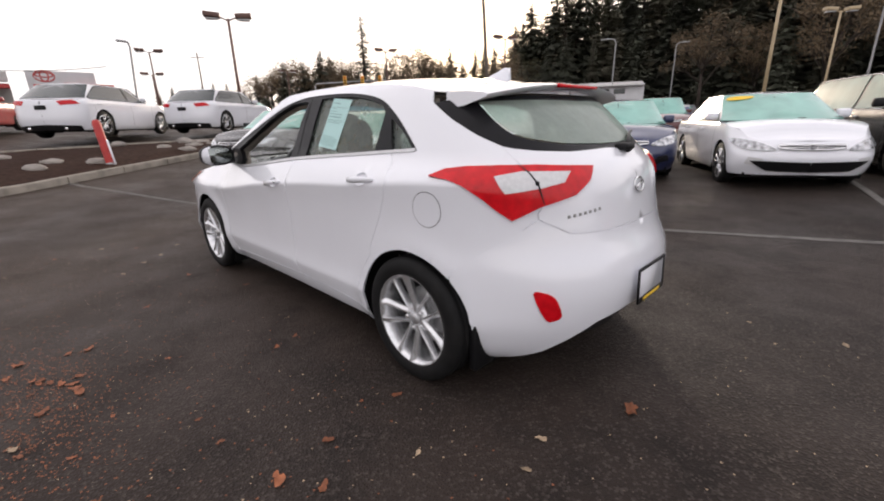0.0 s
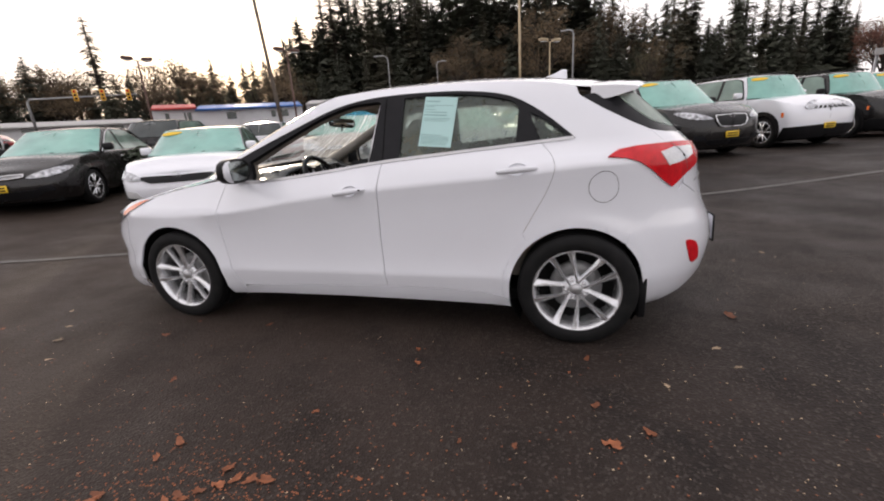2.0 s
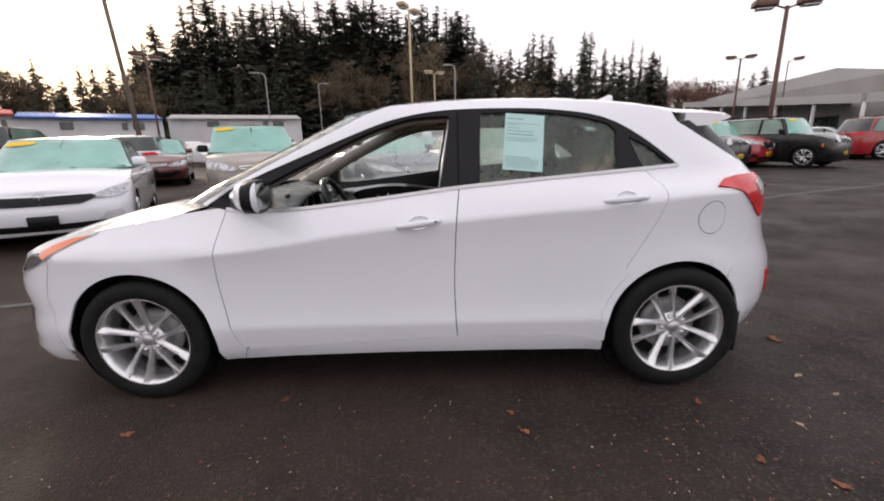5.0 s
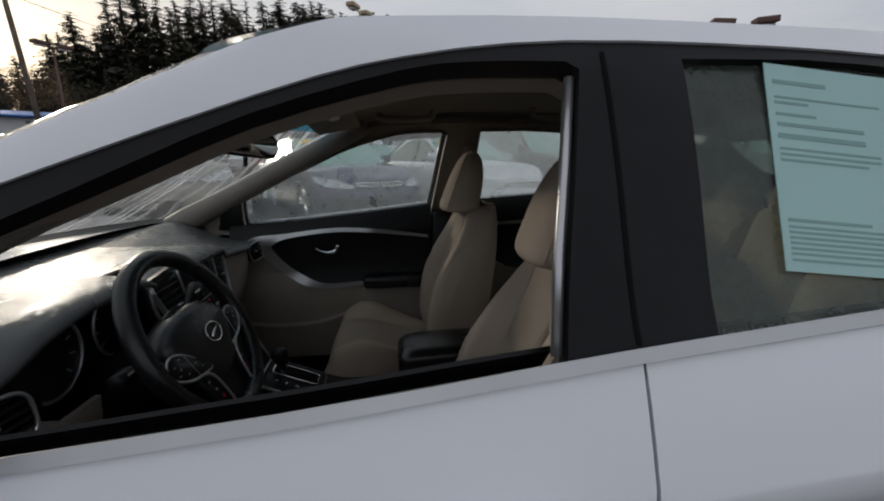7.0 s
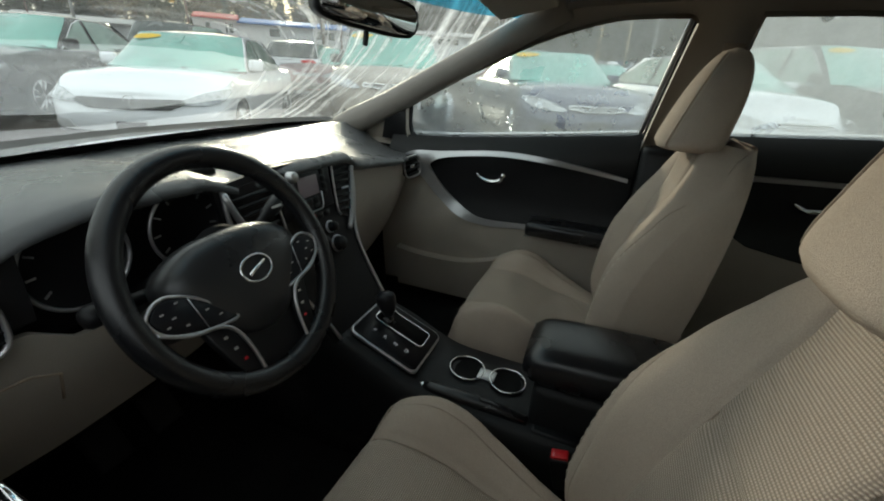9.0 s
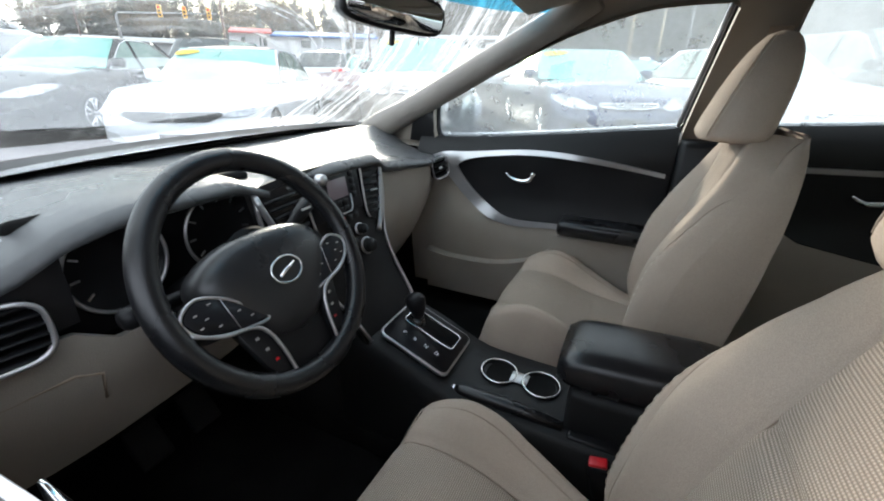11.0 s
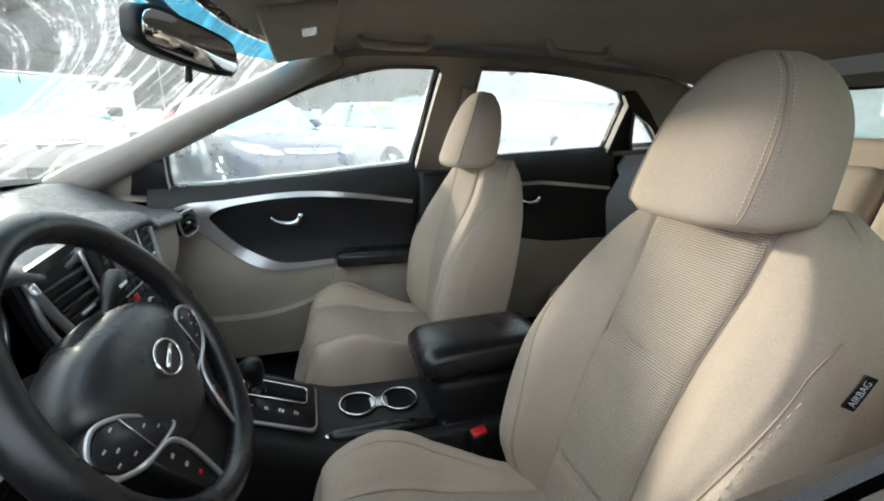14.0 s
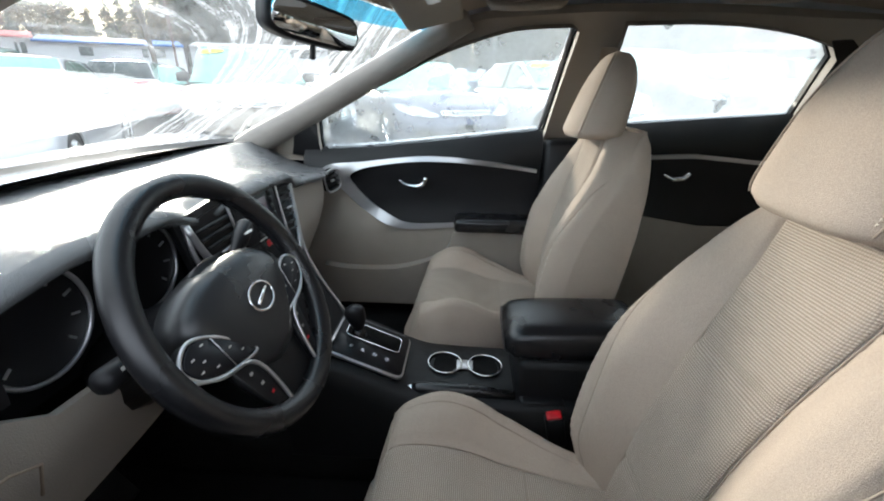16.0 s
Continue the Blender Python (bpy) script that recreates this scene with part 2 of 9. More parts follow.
def mat(name, base, rough=0.5, metal=0.0, vary=0.0, scale=8.0, fine=0.0, fine_scale=300.0, bump=0.0, bump_scale=200.0,
        coat=0.0, spec=0.5, dirt=None, dirt_scale=3.0, dirt_amount=0.4, rough_vary=0.0, rnd=0.0):
    """A plain surface with broad stains, fine grain, relief and uneven gloss."""
    m, n, l, b = nodes_of(name)
    b.inputs["Base Color"].default_value = (*base, 1)
    b.inputs["Roughness"].default_value, b.inputs["Metallic"].default_value = rough, metal
    b.inputs["Coat Weight"].default_value, b.inputs["Specular IOR Level"].default_value = coat, spec
    b.inputs["Coat Roughness"].default_value = 0.04
    co = n.new("ShaderNodeTexCoord")
    out = None

    def noise_node(sc, detail=4):
        t = n.new("ShaderNodeTexNoise")
        t.inputs["Scale"].default_value, t.inputs["Detail"].default_value = sc, detail
        l.new(co.outputs["Object"], t.inputs["Vector"])
        return t.outputs[0]

    def mix(fac, a, bb, kind="MIX"):
        x = n.new("ShaderNodeMix")
        x.data_type, x.blend_type = "RGBA", kind
        for sock, v in ((x.inputs[0], fac), (x.inputs[6], a), (x.inputs[7], bb)):
            if isinstance(v, tuple):
                sock.default_value = (*v, 1)
            elif isinstance(v, (int, float)):
                sock.default_value = v
            else:
                l.new(v, sock)
        return x.outputs[2]

    def ramp(v, a, c, lo=0.0, hi=1.0):
        r = n.new("ShaderNodeMapRange")
        for i, q in ((1, a), (2, c), (3, lo), (4, hi)):
            r.inputs[i].default_value = q
        l.new(v, r.inputs[0])
        return r.outputs[0]
    col = base
    if vary:
        col = mix(ramp(noise_node(scale), 0.3, 0.7), tuple(c * (1 - vary) for c in base), tuple(min(1, c * (1 + vary)) for c in base))
    if fine:
        col = mix(fine, col, mix(ramp(noise_node(fine_scale, 2), 0.35, 0.65), (0.25, 0.25, 0.25), (0.75, 0.75, 0.75)), "OVERLAY")
    if dirt:
        col = mix(ramp(noise_node(dirt_scale, 6), 0.5, 0.75, 0, dirt_amount), col, dirt)
    if rnd:
        oi = n.new("ShaderNodeObjectInfo")
        col = mix(rnd, col, mix(oi.outputs["Random"], (0.2, 0.2, 0.2), (0.8, 0.8, 0.8)), "OVERLAY")
    if col is not base:
        l.new(col, b.inputs["Base Color"])
    if rough_vary:
        l.new(ramp(noise_node(6.0, 5), 0.3, 0.7, max(0.02, rough - rough_vary), min(1, rough + rough_vary)), b.inputs["Roughness"])
    if bump:
        bp = n.new("ShaderNodeBump")
        bp.inputs["Strength"].default_value, bp.inputs["Distance"].default_value = bump, 0.002
        l.new(noise_node(bump_scale, 3), bp.inputs["Height"])
        l.new(bp.outputs[0], b.inputs["Normal"])
    return m


def glass(name, tint, haze=0.0, haze_col=(0.8, 0.85, 0.84), scale=25.0, patches=None, streaks=False, low=0.55, through_part=0.75):
    """A pane: clear tint, a mirror film by Fresnel, and a film of dew that scatters light."""
    m, n, l, b = nodes_of(name)
    n.remove(b)
    out = n["Material Output"]
    tr, gl, mx = n.new("ShaderNodeBsdfTransparent"), n.new("ShaderNodeBsdfGlossy"), n.new("ShaderNodeMixShader")
    tr.inputs[0].default_value = (*tint, 1)
    gl.inputs["Roughness"].default_value = 0.03
    lw, pw, ma = n.new("ShaderNodeLayerWeight"), n.new("ShaderNodeMath"), n.new("ShaderNodeMath")
    lw.inputs[0].default_value = 0.5
    pw.operation, ma.operation = "POWER", "MULTIPLY_ADD"
    pw.inputs[1].default_value, ma.inputs[1].default_value, ma.inputs[2].default_value = 4.0, 0.85, 0.05
    l.new(lw.outputs["Facing"], pw.inputs[0])
    l.new(pw.outputs[0], ma.inputs[0])
    l.new(ma.outputs[0], mx.inputs[0])
    l.new(tr.outputs[0], mx.inputs[1])
    l.new(gl.outputs[0], mx.inputs[2])
    last = mx
    if haze:
        df, tl, add, m2 = n.new("ShaderNodeBsdfDiffuse"), n.new("ShaderNodeBsdfTranslucent"), n.new("ShaderNodeMixShader"), n.new("ShaderNodeMixShader")
        df.inputs[0].default_value = tl.inputs[0].default_value = (*haze_col, 1)
        add.inputs[0].default_value = through_part
        l.new(df.outputs[0], add.inputs[1])
        l.new(tl.outputs[0], add.inputs[2])
        co = n.new("ShaderNodeTexCoord")
        nz = n.new("ShaderNodeTexNoise")
        nz.inputs["Scale"].default_value, nz.inputs["Detail"].default_value = scale, 7
        nz.inputs["Roughness"].default_value = 0.7
        l.new(co.outputs["Object"], nz.inputs["Vector"])
        rg = n.new("ShaderNodeMapRange")
        for i, q in ((1, 0.35), (2, 0.68), (3, haze * low), (4, haze)):
            rg.inputs[i].default_value = q
        l.new(nz.outputs[0], rg.inputs[0])
        fac = rg.outputs[0]
        if patches:
            p = n.new("ShaderNodeTexNoise")
            p.inputs["Scale"].default_value, p.inputs["Detail"].default_value = patches, 3
            l.new(co.outputs["Object"], p.inputs["Vector"])
            pr = n.new("ShaderNodeMapRange")
            for i, q in ((1, 0.63), (2, 0.67), (3, 1.0), (4, 0.45)):
                pr.inputs[i].default_value = q
            l.new(p.outputs[0], pr.inputs[0])
            mu = n.new("ShaderNodeMath")
            mu.operation = "MULTIPLY"
            l.new(fac, mu.inputs[0])
            l.new(pr.outputs[0], mu.inputs[1])
            fac = mu.outputs[0]
        if streaks:
            # fine arcs left where a blade has wiped the dew: noise drawn out round the blade's pivot
            mp, sx, ln = n.new("ShaderNodeVectorMath"), n.new("ShaderNodeSeparateXYZ"), n.new("ShaderNodeVectorMath")
            mp.operation, ln.operation = "SUBTRACT", "LENGTH"
            mp.inputs[1].default_value = (-1.10, -0.22, 0.97)
            at, cx = n.new("ShaderNodeMath"), n.new("ShaderNodeCombineXYZ")
            at.operation = "ARCTAN2"
            l.new(co.outputs["Object"], mp.inputs[0])
            l.new(mp.outputs[0], sx.inputs[0])
            l.new(mp.outputs[0], ln.inputs[0])
            l.new(sx.outputs[2], at.inputs[0])
            l.new(sx.outputs[1], at.inputs[1])
            l.new(ln.outputs["Value"], cx.inputs[0])
            l.new(at.outputs[0], cx.inputs[1])
            sr = n.new("ShaderNodeMapRange")      # wiped near the pivot; thicker haze beyond adds dew and the sun's glare
            for i, q in ((1, 0.44), (2, 0.72), (3, 0.28), (4, 1.6)):
                sr.inputs[i].default_value = q
            mu = n.new("ShaderNodeMath")
            mu.operation = "MULTIPLY"
            l.new(ln.outputs["Value"], sr.inputs[0])
            l.new(fac, mu.inputs[0])
            l.new(sr.outputs[0], mu.inputs[1])
            fac = mu.outputs[0]
            for freq, bend, a0, a1, lo, hi in ((34.0, 0.9, 0.50, 0.68, 0.55, 2.2), (7.0, 0.8, 0.38, 0.66, 0.45, 1.3)):
                sc = n.new("ShaderNodeMapping")
                sc.inputs["Scale"].default_value = (freq, bend, 1)
                wv = n.new("ShaderNodeTexNoise")
                wv.inputs["Scale"].default_value, wv.inputs["Detail"].default_value, wv.inputs["Roughness"].default_value = 1.0, 5, 0.7
                l.new(cx.outputs[0], sc.inputs["Vector"])
                l.new(sc.outputs[0], wv.inputs["Vector"])
                sr = n.new("ShaderNodeMapRange")
                for i, q in ((1, a0), (2, a1), (3, lo), (4, hi)):
                    sr.inputs[i].default_value = q
                l.new(wv.outputs[0], sr.inputs[0])
                mu = n.new("ShaderNodeMath")
                mu.operation, mu.use_clamp = "MULTIPLY", True
                l.new(fac, mu.inputs[0])
                l.new(sr.outputs[0], mu.inputs[1])
                fac = mu.outputs[0]
        l.new(fac, m2.inputs[0])
        l.new(mx.outputs[0], m2.inputs[1])
        l.new(add.outputs[0], m2.inputs[2])
        last = m2
    l.new(last.outputs[0], out.inputs[0])
    return m


PAINT_W = mat("white_paint", (0.785, 0.795, 0.84), 0.22, vary=0.02, scale=1.5, coat=1.0, rough_vary=0.04)
PAINT_K = mat("black_paint", (0.010, 0.009, 0.009), 0.25, vary=0.2, coat=0.4, spec=0.35, rough_vary=0.05)
PAINT_G = mat("grey_paint", (0.10, 0.095, 0.09), 0.3, metal=0.4, vary=0.1, coat=1.0)
PAINT_T = mat("tan_paint", (0.24, 0.21, 0.18), 0.35, metal=0.4, vary=0.08, coat=1.0)
PAINT_B = mat("blue_paint", (0.02, 0.028, 0.085), 0.28, metal=0.2, vary=0.1, coat=1.0)
PAINT_R = mat("red_paint", (0.33, 0.012, 0.018), 0.28, vary=0.1, coat=1.0)
PAINT_M = mat("maroon_paint", (0.10, 0.02, 0.02), 0.3, metal=0.3, vary=0.1, coat=1.0)
PAINT_S = mat("silver_paint", (0.50, 0.49, 0.47), 0.32, metal=0.5, vary=0.05, coat=1.0)
GLOSS_K = mat("gloss_black_trim", (0.012, 0.012, 0.014), 0.38, spec=0.16, rough_vary=0.1, vary=0.2, dirt=(0.022, 0.022, 0.024), dirt_scale=12, dirt_amount=0.3)
SATIN_K = mat("satin_black_trim", (0.007, 0.007, 0.008), 0.45, vary=0.15, rough_vary=0.1, spec=0.25)
PAD = mat("airbag_pad", (0.017, 0.0175, 0.019), 0.30, vary=0.12, bump=0.2, bump_scale=800, rough_vary=0.06)
RUBBER = mat("tyre_rubber", (0.008, 0.008, 0.0083), 0.7, vary=0.25, scale=20, bump=0.3, bump_scale=250, spec=0.2, dirt=(0.018, 0.016, 0.0145), dirt_scale=9)
# black underside; also paints the shade into shallow hollows such as the cups
DARK = mat("underbody_and_hollow_black", (0.008, 0.008, 0.008), 0.9, vary=0.2, spec=0.1)
PLASTIC = mat("dark_grey_plastic", (0.0085, 0.009, 0.010), 0.46, vary=0.12, bump=0.4, bump_scale=900, rough_vary=0.06, spec=0.3)
LEATHER = mat("wheel_leather", (0.009, 0.0092, 0.0105), 0.27, vary=0.12, bump=0.18, bump_scale=900, rough_vary=0.08)
DASHTOP = mat("dash_pad", (0.066, 0.069, 0.072), 0.27, vary=0.1, bump=0.6, bump_scale=700, rough_vary=0.05)
BEIGE_P = mat("beige_plastic", (0.31, 0.275, 0.235), 0.55, vary=0.06, bump=0.5, bump_scale=600)
# darker, greyer copy of beige_plastic that carries the front pillar's shade
BEIGE_P_SHADED = mat("shaded_beige_plastic", (0.22, 0.20, 0.18), 0.6, vary=0.08, bump=0.5, bump_scale=600)
BEIGE_C = mat("beige_cloth", (0.42, 0.348, 0.285), 0.9, vary=0.06, scale=6, fine=0.25, fine_scale=900, bump=0.5, bump_scale=900, spec=0.2)
BEIGE_D = mat("taupe_cloth", (0.33, 0.265, 0.205), 0.9, vary=0.08, scale=6, fine=0.25, fine_scale=900, bump=0.5, bump_scale=900, spec=0.2)
LINER = mat("headliner_felt", (0.32, 0.285, 0.245), 0.95, vary=0.07, scale=5, fine=0.3, fine_scale=600, bump=0.4, bump_scale=500, spec=0.15)
CARPET = mat("black_carpet", (0.012, 0.012, 0.012), 1.0, vary=0.3, bump=1.0, bump_scale=500, spec=0.1)
SILVER = mat("satin_silver_trim", (0.52, 0.52, 0.53), 0.34, metal=0.85, vary=0.05, rough_vary=0.05)
CHROME = mat("chrome", (0.75, 0.75, 0.76), 0.12, metal=1.0, rough_vary=0.04)
ALLOY = mat("silver_alloy", (0.74, 0.745, 0.76), 0.27, metal=0.8, vary=0.08, coat=0.3, dirt=(0.12, 0.11, 0.10), dirt_scale=7, dirt_amount=0.25)
STEEL = mat("galvanised_steel", (0.32, 0.32, 0.32), 0.5, metal=0.7, vary=0.15, scale=3)
LIGHT_R = mat("red_lamp_lens", (0.58, 0.004, 0.010), 0.22, vary=0.15, scale=30, coat=0.25, spec=0.3)
LIGHT_W = mat("clear_lamp_lens", (0.62, 0.62, 0.63), 0.15, vary=0.08, scale=60, coat=1.0)
LAMP_IN = mat("smoked_headlamp", (0.16, 0.16, 0.17), 0.14, metal=0.5, vary=0.6, scale=25, coat=1.0)
LIGHT_O = mat("amber_lamp_lens", (0.78, 0.15, 0.012), 0.15, vary=0.1, coat=1.0)
STICK_Y = mat("yellow_sticker", (0.80, 0.52, 0.03), 0.6, vary=0.06)
PAPER = mat("pale_teal_paper", (0.44, 0.66, 0.64), 0.8, vary=0.03)
INK = mat("grey_green_ink", (0.26, 0.42, 0.41), 0.8)
RED_PL = mat("red_plastic", (0.55, 0.012, 0.02), 0.35)
SCREEN = mat("lcd_screen", (0.24, 0.20, 0.22), 0.25)
GLASS_REAR = glass("tinted_rear_glass", (0.56, 0.66, 0.59), 0.32, (0.60, 0.72, 0.65), 8)
GLASS_HATCH = glass("dewy_hatch_glass", (0.72, 0.82, 0.77), 0.62, (0.66, 0.78, 0.70), 10, low=0.8, through_part=0.45)
GLASS_DEW_R = glass("thickly_dewed_rear_side_glass", (0.82, 0.89, 0.88), 0.55, (0.74, 0.80, 0.81), 18, patches=9, low=0.85)
GLASS_DEW = glass("dewy_side_glass", (0.82, 0.89, 0.88), 0.34, (0.66, 0.72, 0.73), 18, patches=9, low=0.82)
GLASS_WS = glass("wiped_windscreen", (0.90, 0.95, 0.93), 0.30, (0.95, 0.97, 0.95), 40, streaks=True)
GLASS_TOP = glass("blue_shade_band", (0.10, 0.42, 0.62), 0.35, (0.10, 0.42, 0.62), 6)
# opaque teal: dew, glass tint and the reflected sky mixed into one colour
GLASS_FAR = mat("dew_and_sky_car_glass", (0.19, 0.42, 0.36), 0.20, vary=0.18, scale=2.0, coat=0.5)
HEAD_FAR = mat("clear_headlamp_with_bright_bowls", (0.40, 0.41, 0.43), 0.16, metal=0.5, vary=0.75, scale=16, coat=1.0)
GLASS_DK = mat("dark_car_glass", (0.03, 0.04, 0.04), 0.08, vary=0.3, scale=2.0, coat=0.4)
# mirror metal darkened to dim the bright sky that it reflects
MIRROR_D = mat("dim_mirror_glass", (0.30, 0.33, 0.32), 0.22, metal=1.0, rough_vary=0.1, vary=0.15)
MIRROR = mat("mirror_glass", (0.85, 0.86, 0.86), 0.02, metal=1.0)


def asphalt():
    m, n, l, b = nodes_of("asphalt")
    co = n.new("ShaderNodeTexCoord")

    def nz(sc, det, rough=0.6):
        t = n.new("ShaderNodeTexNoise")
        t.inputs["Scale"].default_value, t.inputs["Detail"].default_value, t.inputs["Roughness"].default_value = sc, det, rough
        l.new(co.outputs["Object"], t.inputs["Vector"])
        return t.outputs[0]

    def rg(v, a, c, lo, hi):
        r = n.new("ShaderNodeMapRange")
        for i, q in ((1, a), (2, c), (3, lo), (4, hi)):
            r.inputs[i].default_value = q
        l.new(v, r.inputs[0])
        return r.outputs[0]

    def mx(fac, a, c):
        x = n.new("ShaderNodeMix")
        x.data_type = "RGBA"
        for s, v in ((x.inputs[0], fac), (x.inputs[6], a), (x.inputs[7], c)):
            if isinstance(v, tuple):
                s.default_value = (*v, 1)
            else:
                l.new(v, s)
        return x.outputs[2]
    big = mx(rg(nz(0.35, 5), 0.35, 0.65, 0, 1), (0.0155, 0.0108, 0.0088), (0.036, 0.0258, 0.0212))
    mid = mx(rg(nz(2.2, 6, 0.7), 0.46, 0.68, 0, 0.7), big, (0.0105, 0.0082, 0.0075))
    vo = n.new("ShaderNodeTexVoronoi")
    vo.inputs["Scale"].default_value = 95
    l.new(co.outputs["Object"], vo.inputs["Vector"])
    bw = n.new("ShaderNodeRGBToBW")
    l.new(vo.outputs["Color"], bw.inputs[0])
    st = mx(rg(bw.outputs[0], 0.66, 0.86, 0, 0.65), mid, (0.078, 0.063, 0.055))
    # pale dusting of grit and worn tracks
    col = mx(rg(nz(0.8, 8, 0.75), 0.56, 0.78, 0, 0.40), st, (0.064, 0.050, 0.042))
    # lighter, browner ground towards -x: the low sun's glow put into the colour
    sp = n.new("ShaderNodeSeparateXYZ")
    l.new(co.outputs["Object"], sp.inputs[0])
    edge = n.new("ShaderNodeMath")
    edge.operation = "MULTIPLY_ADD"
    l.new(nz(0.6, 4), edge.inputs[0])
    edge.inputs[1].default_value = 4.0
    l.new(sp.outputs[0], edge.inputs[2])
    col = mx(rg(edge.outputs[0], 3.4, 0.2, 0, 0.42), col, (0.062, 0.043, 0.032))
    fl = n.new("ShaderNodeTexVoronoi")
    fl.inputs["Scale"].default_value = 34
    l.new(co.outputs["Object"], fl.inputs["Vector"])
    grit = rg(fl.outputs["Distance"], 0.06, 0.13, 0.75, 0)
    col = mx(grit, col, (0.15, 0.12, 0.10))
    l.new(col, b.inputs["Base Color"])
    l.new(rg(nz(1.1, 5), 0.3, 0.7, 0.50, 0.80), b.inputs["Roughness"])
    b.inputs["Specular IOR Level"].default_value = 0.2
    bp = n.new("ShaderNodeBump")
    bp.inputs["Strength"].default_value, bp.inputs["Distance"].default_value = 0.7, 0.006
    l.new(vo.outputs["Distance"], bp.inputs["Height"])
    l.new(bp.outputs[0], b.inputs["Normal"])
    return m


ASPHALT = asphalt()
LINE = mat("worn_line_paint", (0.105, 0.098, 0.09), 0.75, vary=0.3, scale=10, dirt=(0.04, 0.035, 0.033), dirt_scale=9, dirt_amount=1.0)
KERB = mat("concrete_kerb", (0.27, 0.24, 0.20), 0.85, vary=0.2, scale=4, bump=0.6, bump_scale=60, dirt=(0.09, 0.08, 0.065), dirt_scale=3, dirt_amount=0.7)
SOIL = mat("brown_bark_mulch", (0.034, 0.018, 0.013), 0.95, vary=0.4, scale=10, bump=1.0, bump_scale=40, spec=0.08)
LEAF_A = mat("fallen_leaf", (0.26, 0.085, 0.035), 0.7, vary=0.35, scale=30, rnd=0.6)
LEAF_B = mat("pale_fallen_leaf", (0.40, 0.29, 0.19), 0.75, vary=0.3, scale=30, rnd=0.6)

# ---------- ground ----------
def leaf_mesh(seed, size):
    r = random.Random(seed)
    bm = bmesh.new()
    n = 14
    c = bm.verts.new((0, 0, 0.004))
    ring = []
    for k in range(n):
        a = 2 * math.pi * k / n
        lobe = 0.55 + 0.45 * abs(math.cos(1.5 * a + seed)) ** 0.6
        q = size * lobe * (0.65 + 0.6 * r.random())
        ring.append(bm.verts.new((q * math.cos(a), 0.55 * q * math.sin(a), 0.003 + size * 0.22 * r.random() * (1 if k % 3 else 1.6))))
    for k in range(n):
        bm.faces.new((c, ring[k], ring[(k + 1) % n]))
    return mesh_of(bm, "leaf")


leaf_meshes = [leaf_mesh(s, 0.036) for s in range(6)]
for me in leaf_meshes:
    me.materials.append(LEAF_A)
leaf_pale = [leaf_mesh(20 + s, 0.030) for s in range(4)]
for me in leaf_pale:
    me.materials.append(LEAF_B)
rl = random.Random(4)


def leaf(x, y, pale=False, s=1.0):
    ob = new("fallen_leaf", (leaf_pale if pale else leaf_meshes)[rl.randrange(4)])
    ob.matrix_basis = pose(x, y, 0.001, 0, 0, rl.random() * 360) @ Matrix.Scale(s, 4)
    return tagged(ob, "pale dry leaf curled on the asphalt" if pale else "russet fallen leaf lying on the asphalt", "leaf", "fallen leaves")


for x, y, pale, s in ((2.23, -0.39, 0, 1.5), (1.44, -1.63, 0, 1.2), (-1.99, -1.33, 1, 1.2), (-2.15, -1.15, 1, 1.0)):
    leaf(x, y, pale, s)
for _ in range(70):
    leaf(rl.uniform(-5.5, 5.0), rl.uniform(-3.4, -0.9), rl.random() < 0.45, rl.uniform(0.35, 1.0))
for _ in range(26):     # drift of broken leaves
    leaf(rl.gauss(0.15, 0.45), rl.gauss(-2.15, 0.12), False, rl.uniform(0.4, 1.1))
for _ in range(22):
    leaf(rl.gauss(0.5, 0.35), rl.gauss(-3.0, 0.3), False, rl.uniform(0.4, 1.0))
for _ in range(24):
    leaf(rl.uniform(2, 9), rl.uniform(-1.0, 3.4), rl.random() < 0.6, rl.uniform(0.4, 1.0))


def litter(name, label, spots, n, size, m, seed):
    """Crumbs too small to pick apart: many bent scraps strewn round a few spots."""
    r = random.Random(seed)
    vs, fs = [], []
    for _ in range(n):
        cx, cy, sx, sy = r.choice(spots)
        x, y = r.gauss(cx, sx), r.gauss(cy, sy)
        if abs(y) < 0.95 and abs(x) < 2.2:
            continue
        k, a = len(vs), r.random() * 6.283
        for j in range(4):
            q = size * r.uniform(0.3, 1.6)
            vs.append((x + q * math.cos(a + 1.57 * j), y + q * math.sin(a + 1.57 * j), 0.002 + size * 0.5 * r.random()))
        fs.append((k, k + 1, k + 2, k + 3))
    me = bpy.data.meshes.new(name)
    me.from_pydata(vs, [], fs)
    me.materials.append(m)
    tagged(new(name, me), label, "leaf litter", kind="stuff")


litter("leaf_litter", "crumbled russet leaf litter drifted on the asphalt", [(0.15, -2.2, 0.42, 0.16), (0.5, -3.0, 0.35, 0.3), (0.4, -2.6, 0.6, 0.35), (0.0, -1.9, 2.5, 0.5)], 4200, 0.0048, LEAF_A, 31)
litter("pale_grit", "pale grit and dry scraps strewn on the asphalt", [(0.0, -2.2, 3.2, 0.8), (3.5, -1.0, 2.2, 1.4)], 1500, 0.0040, LEAF_B, 32)

# ---------- the white hatchback: shape ----------
CREASE = curve([(-1.0, 0.74), (-0.63, 0.79), (-0.29, 0.84), (0.14, 0.885), (0.52, 0.915), (0.99, 0.945), (1.42, 0.985), (1.7, 0.99)])
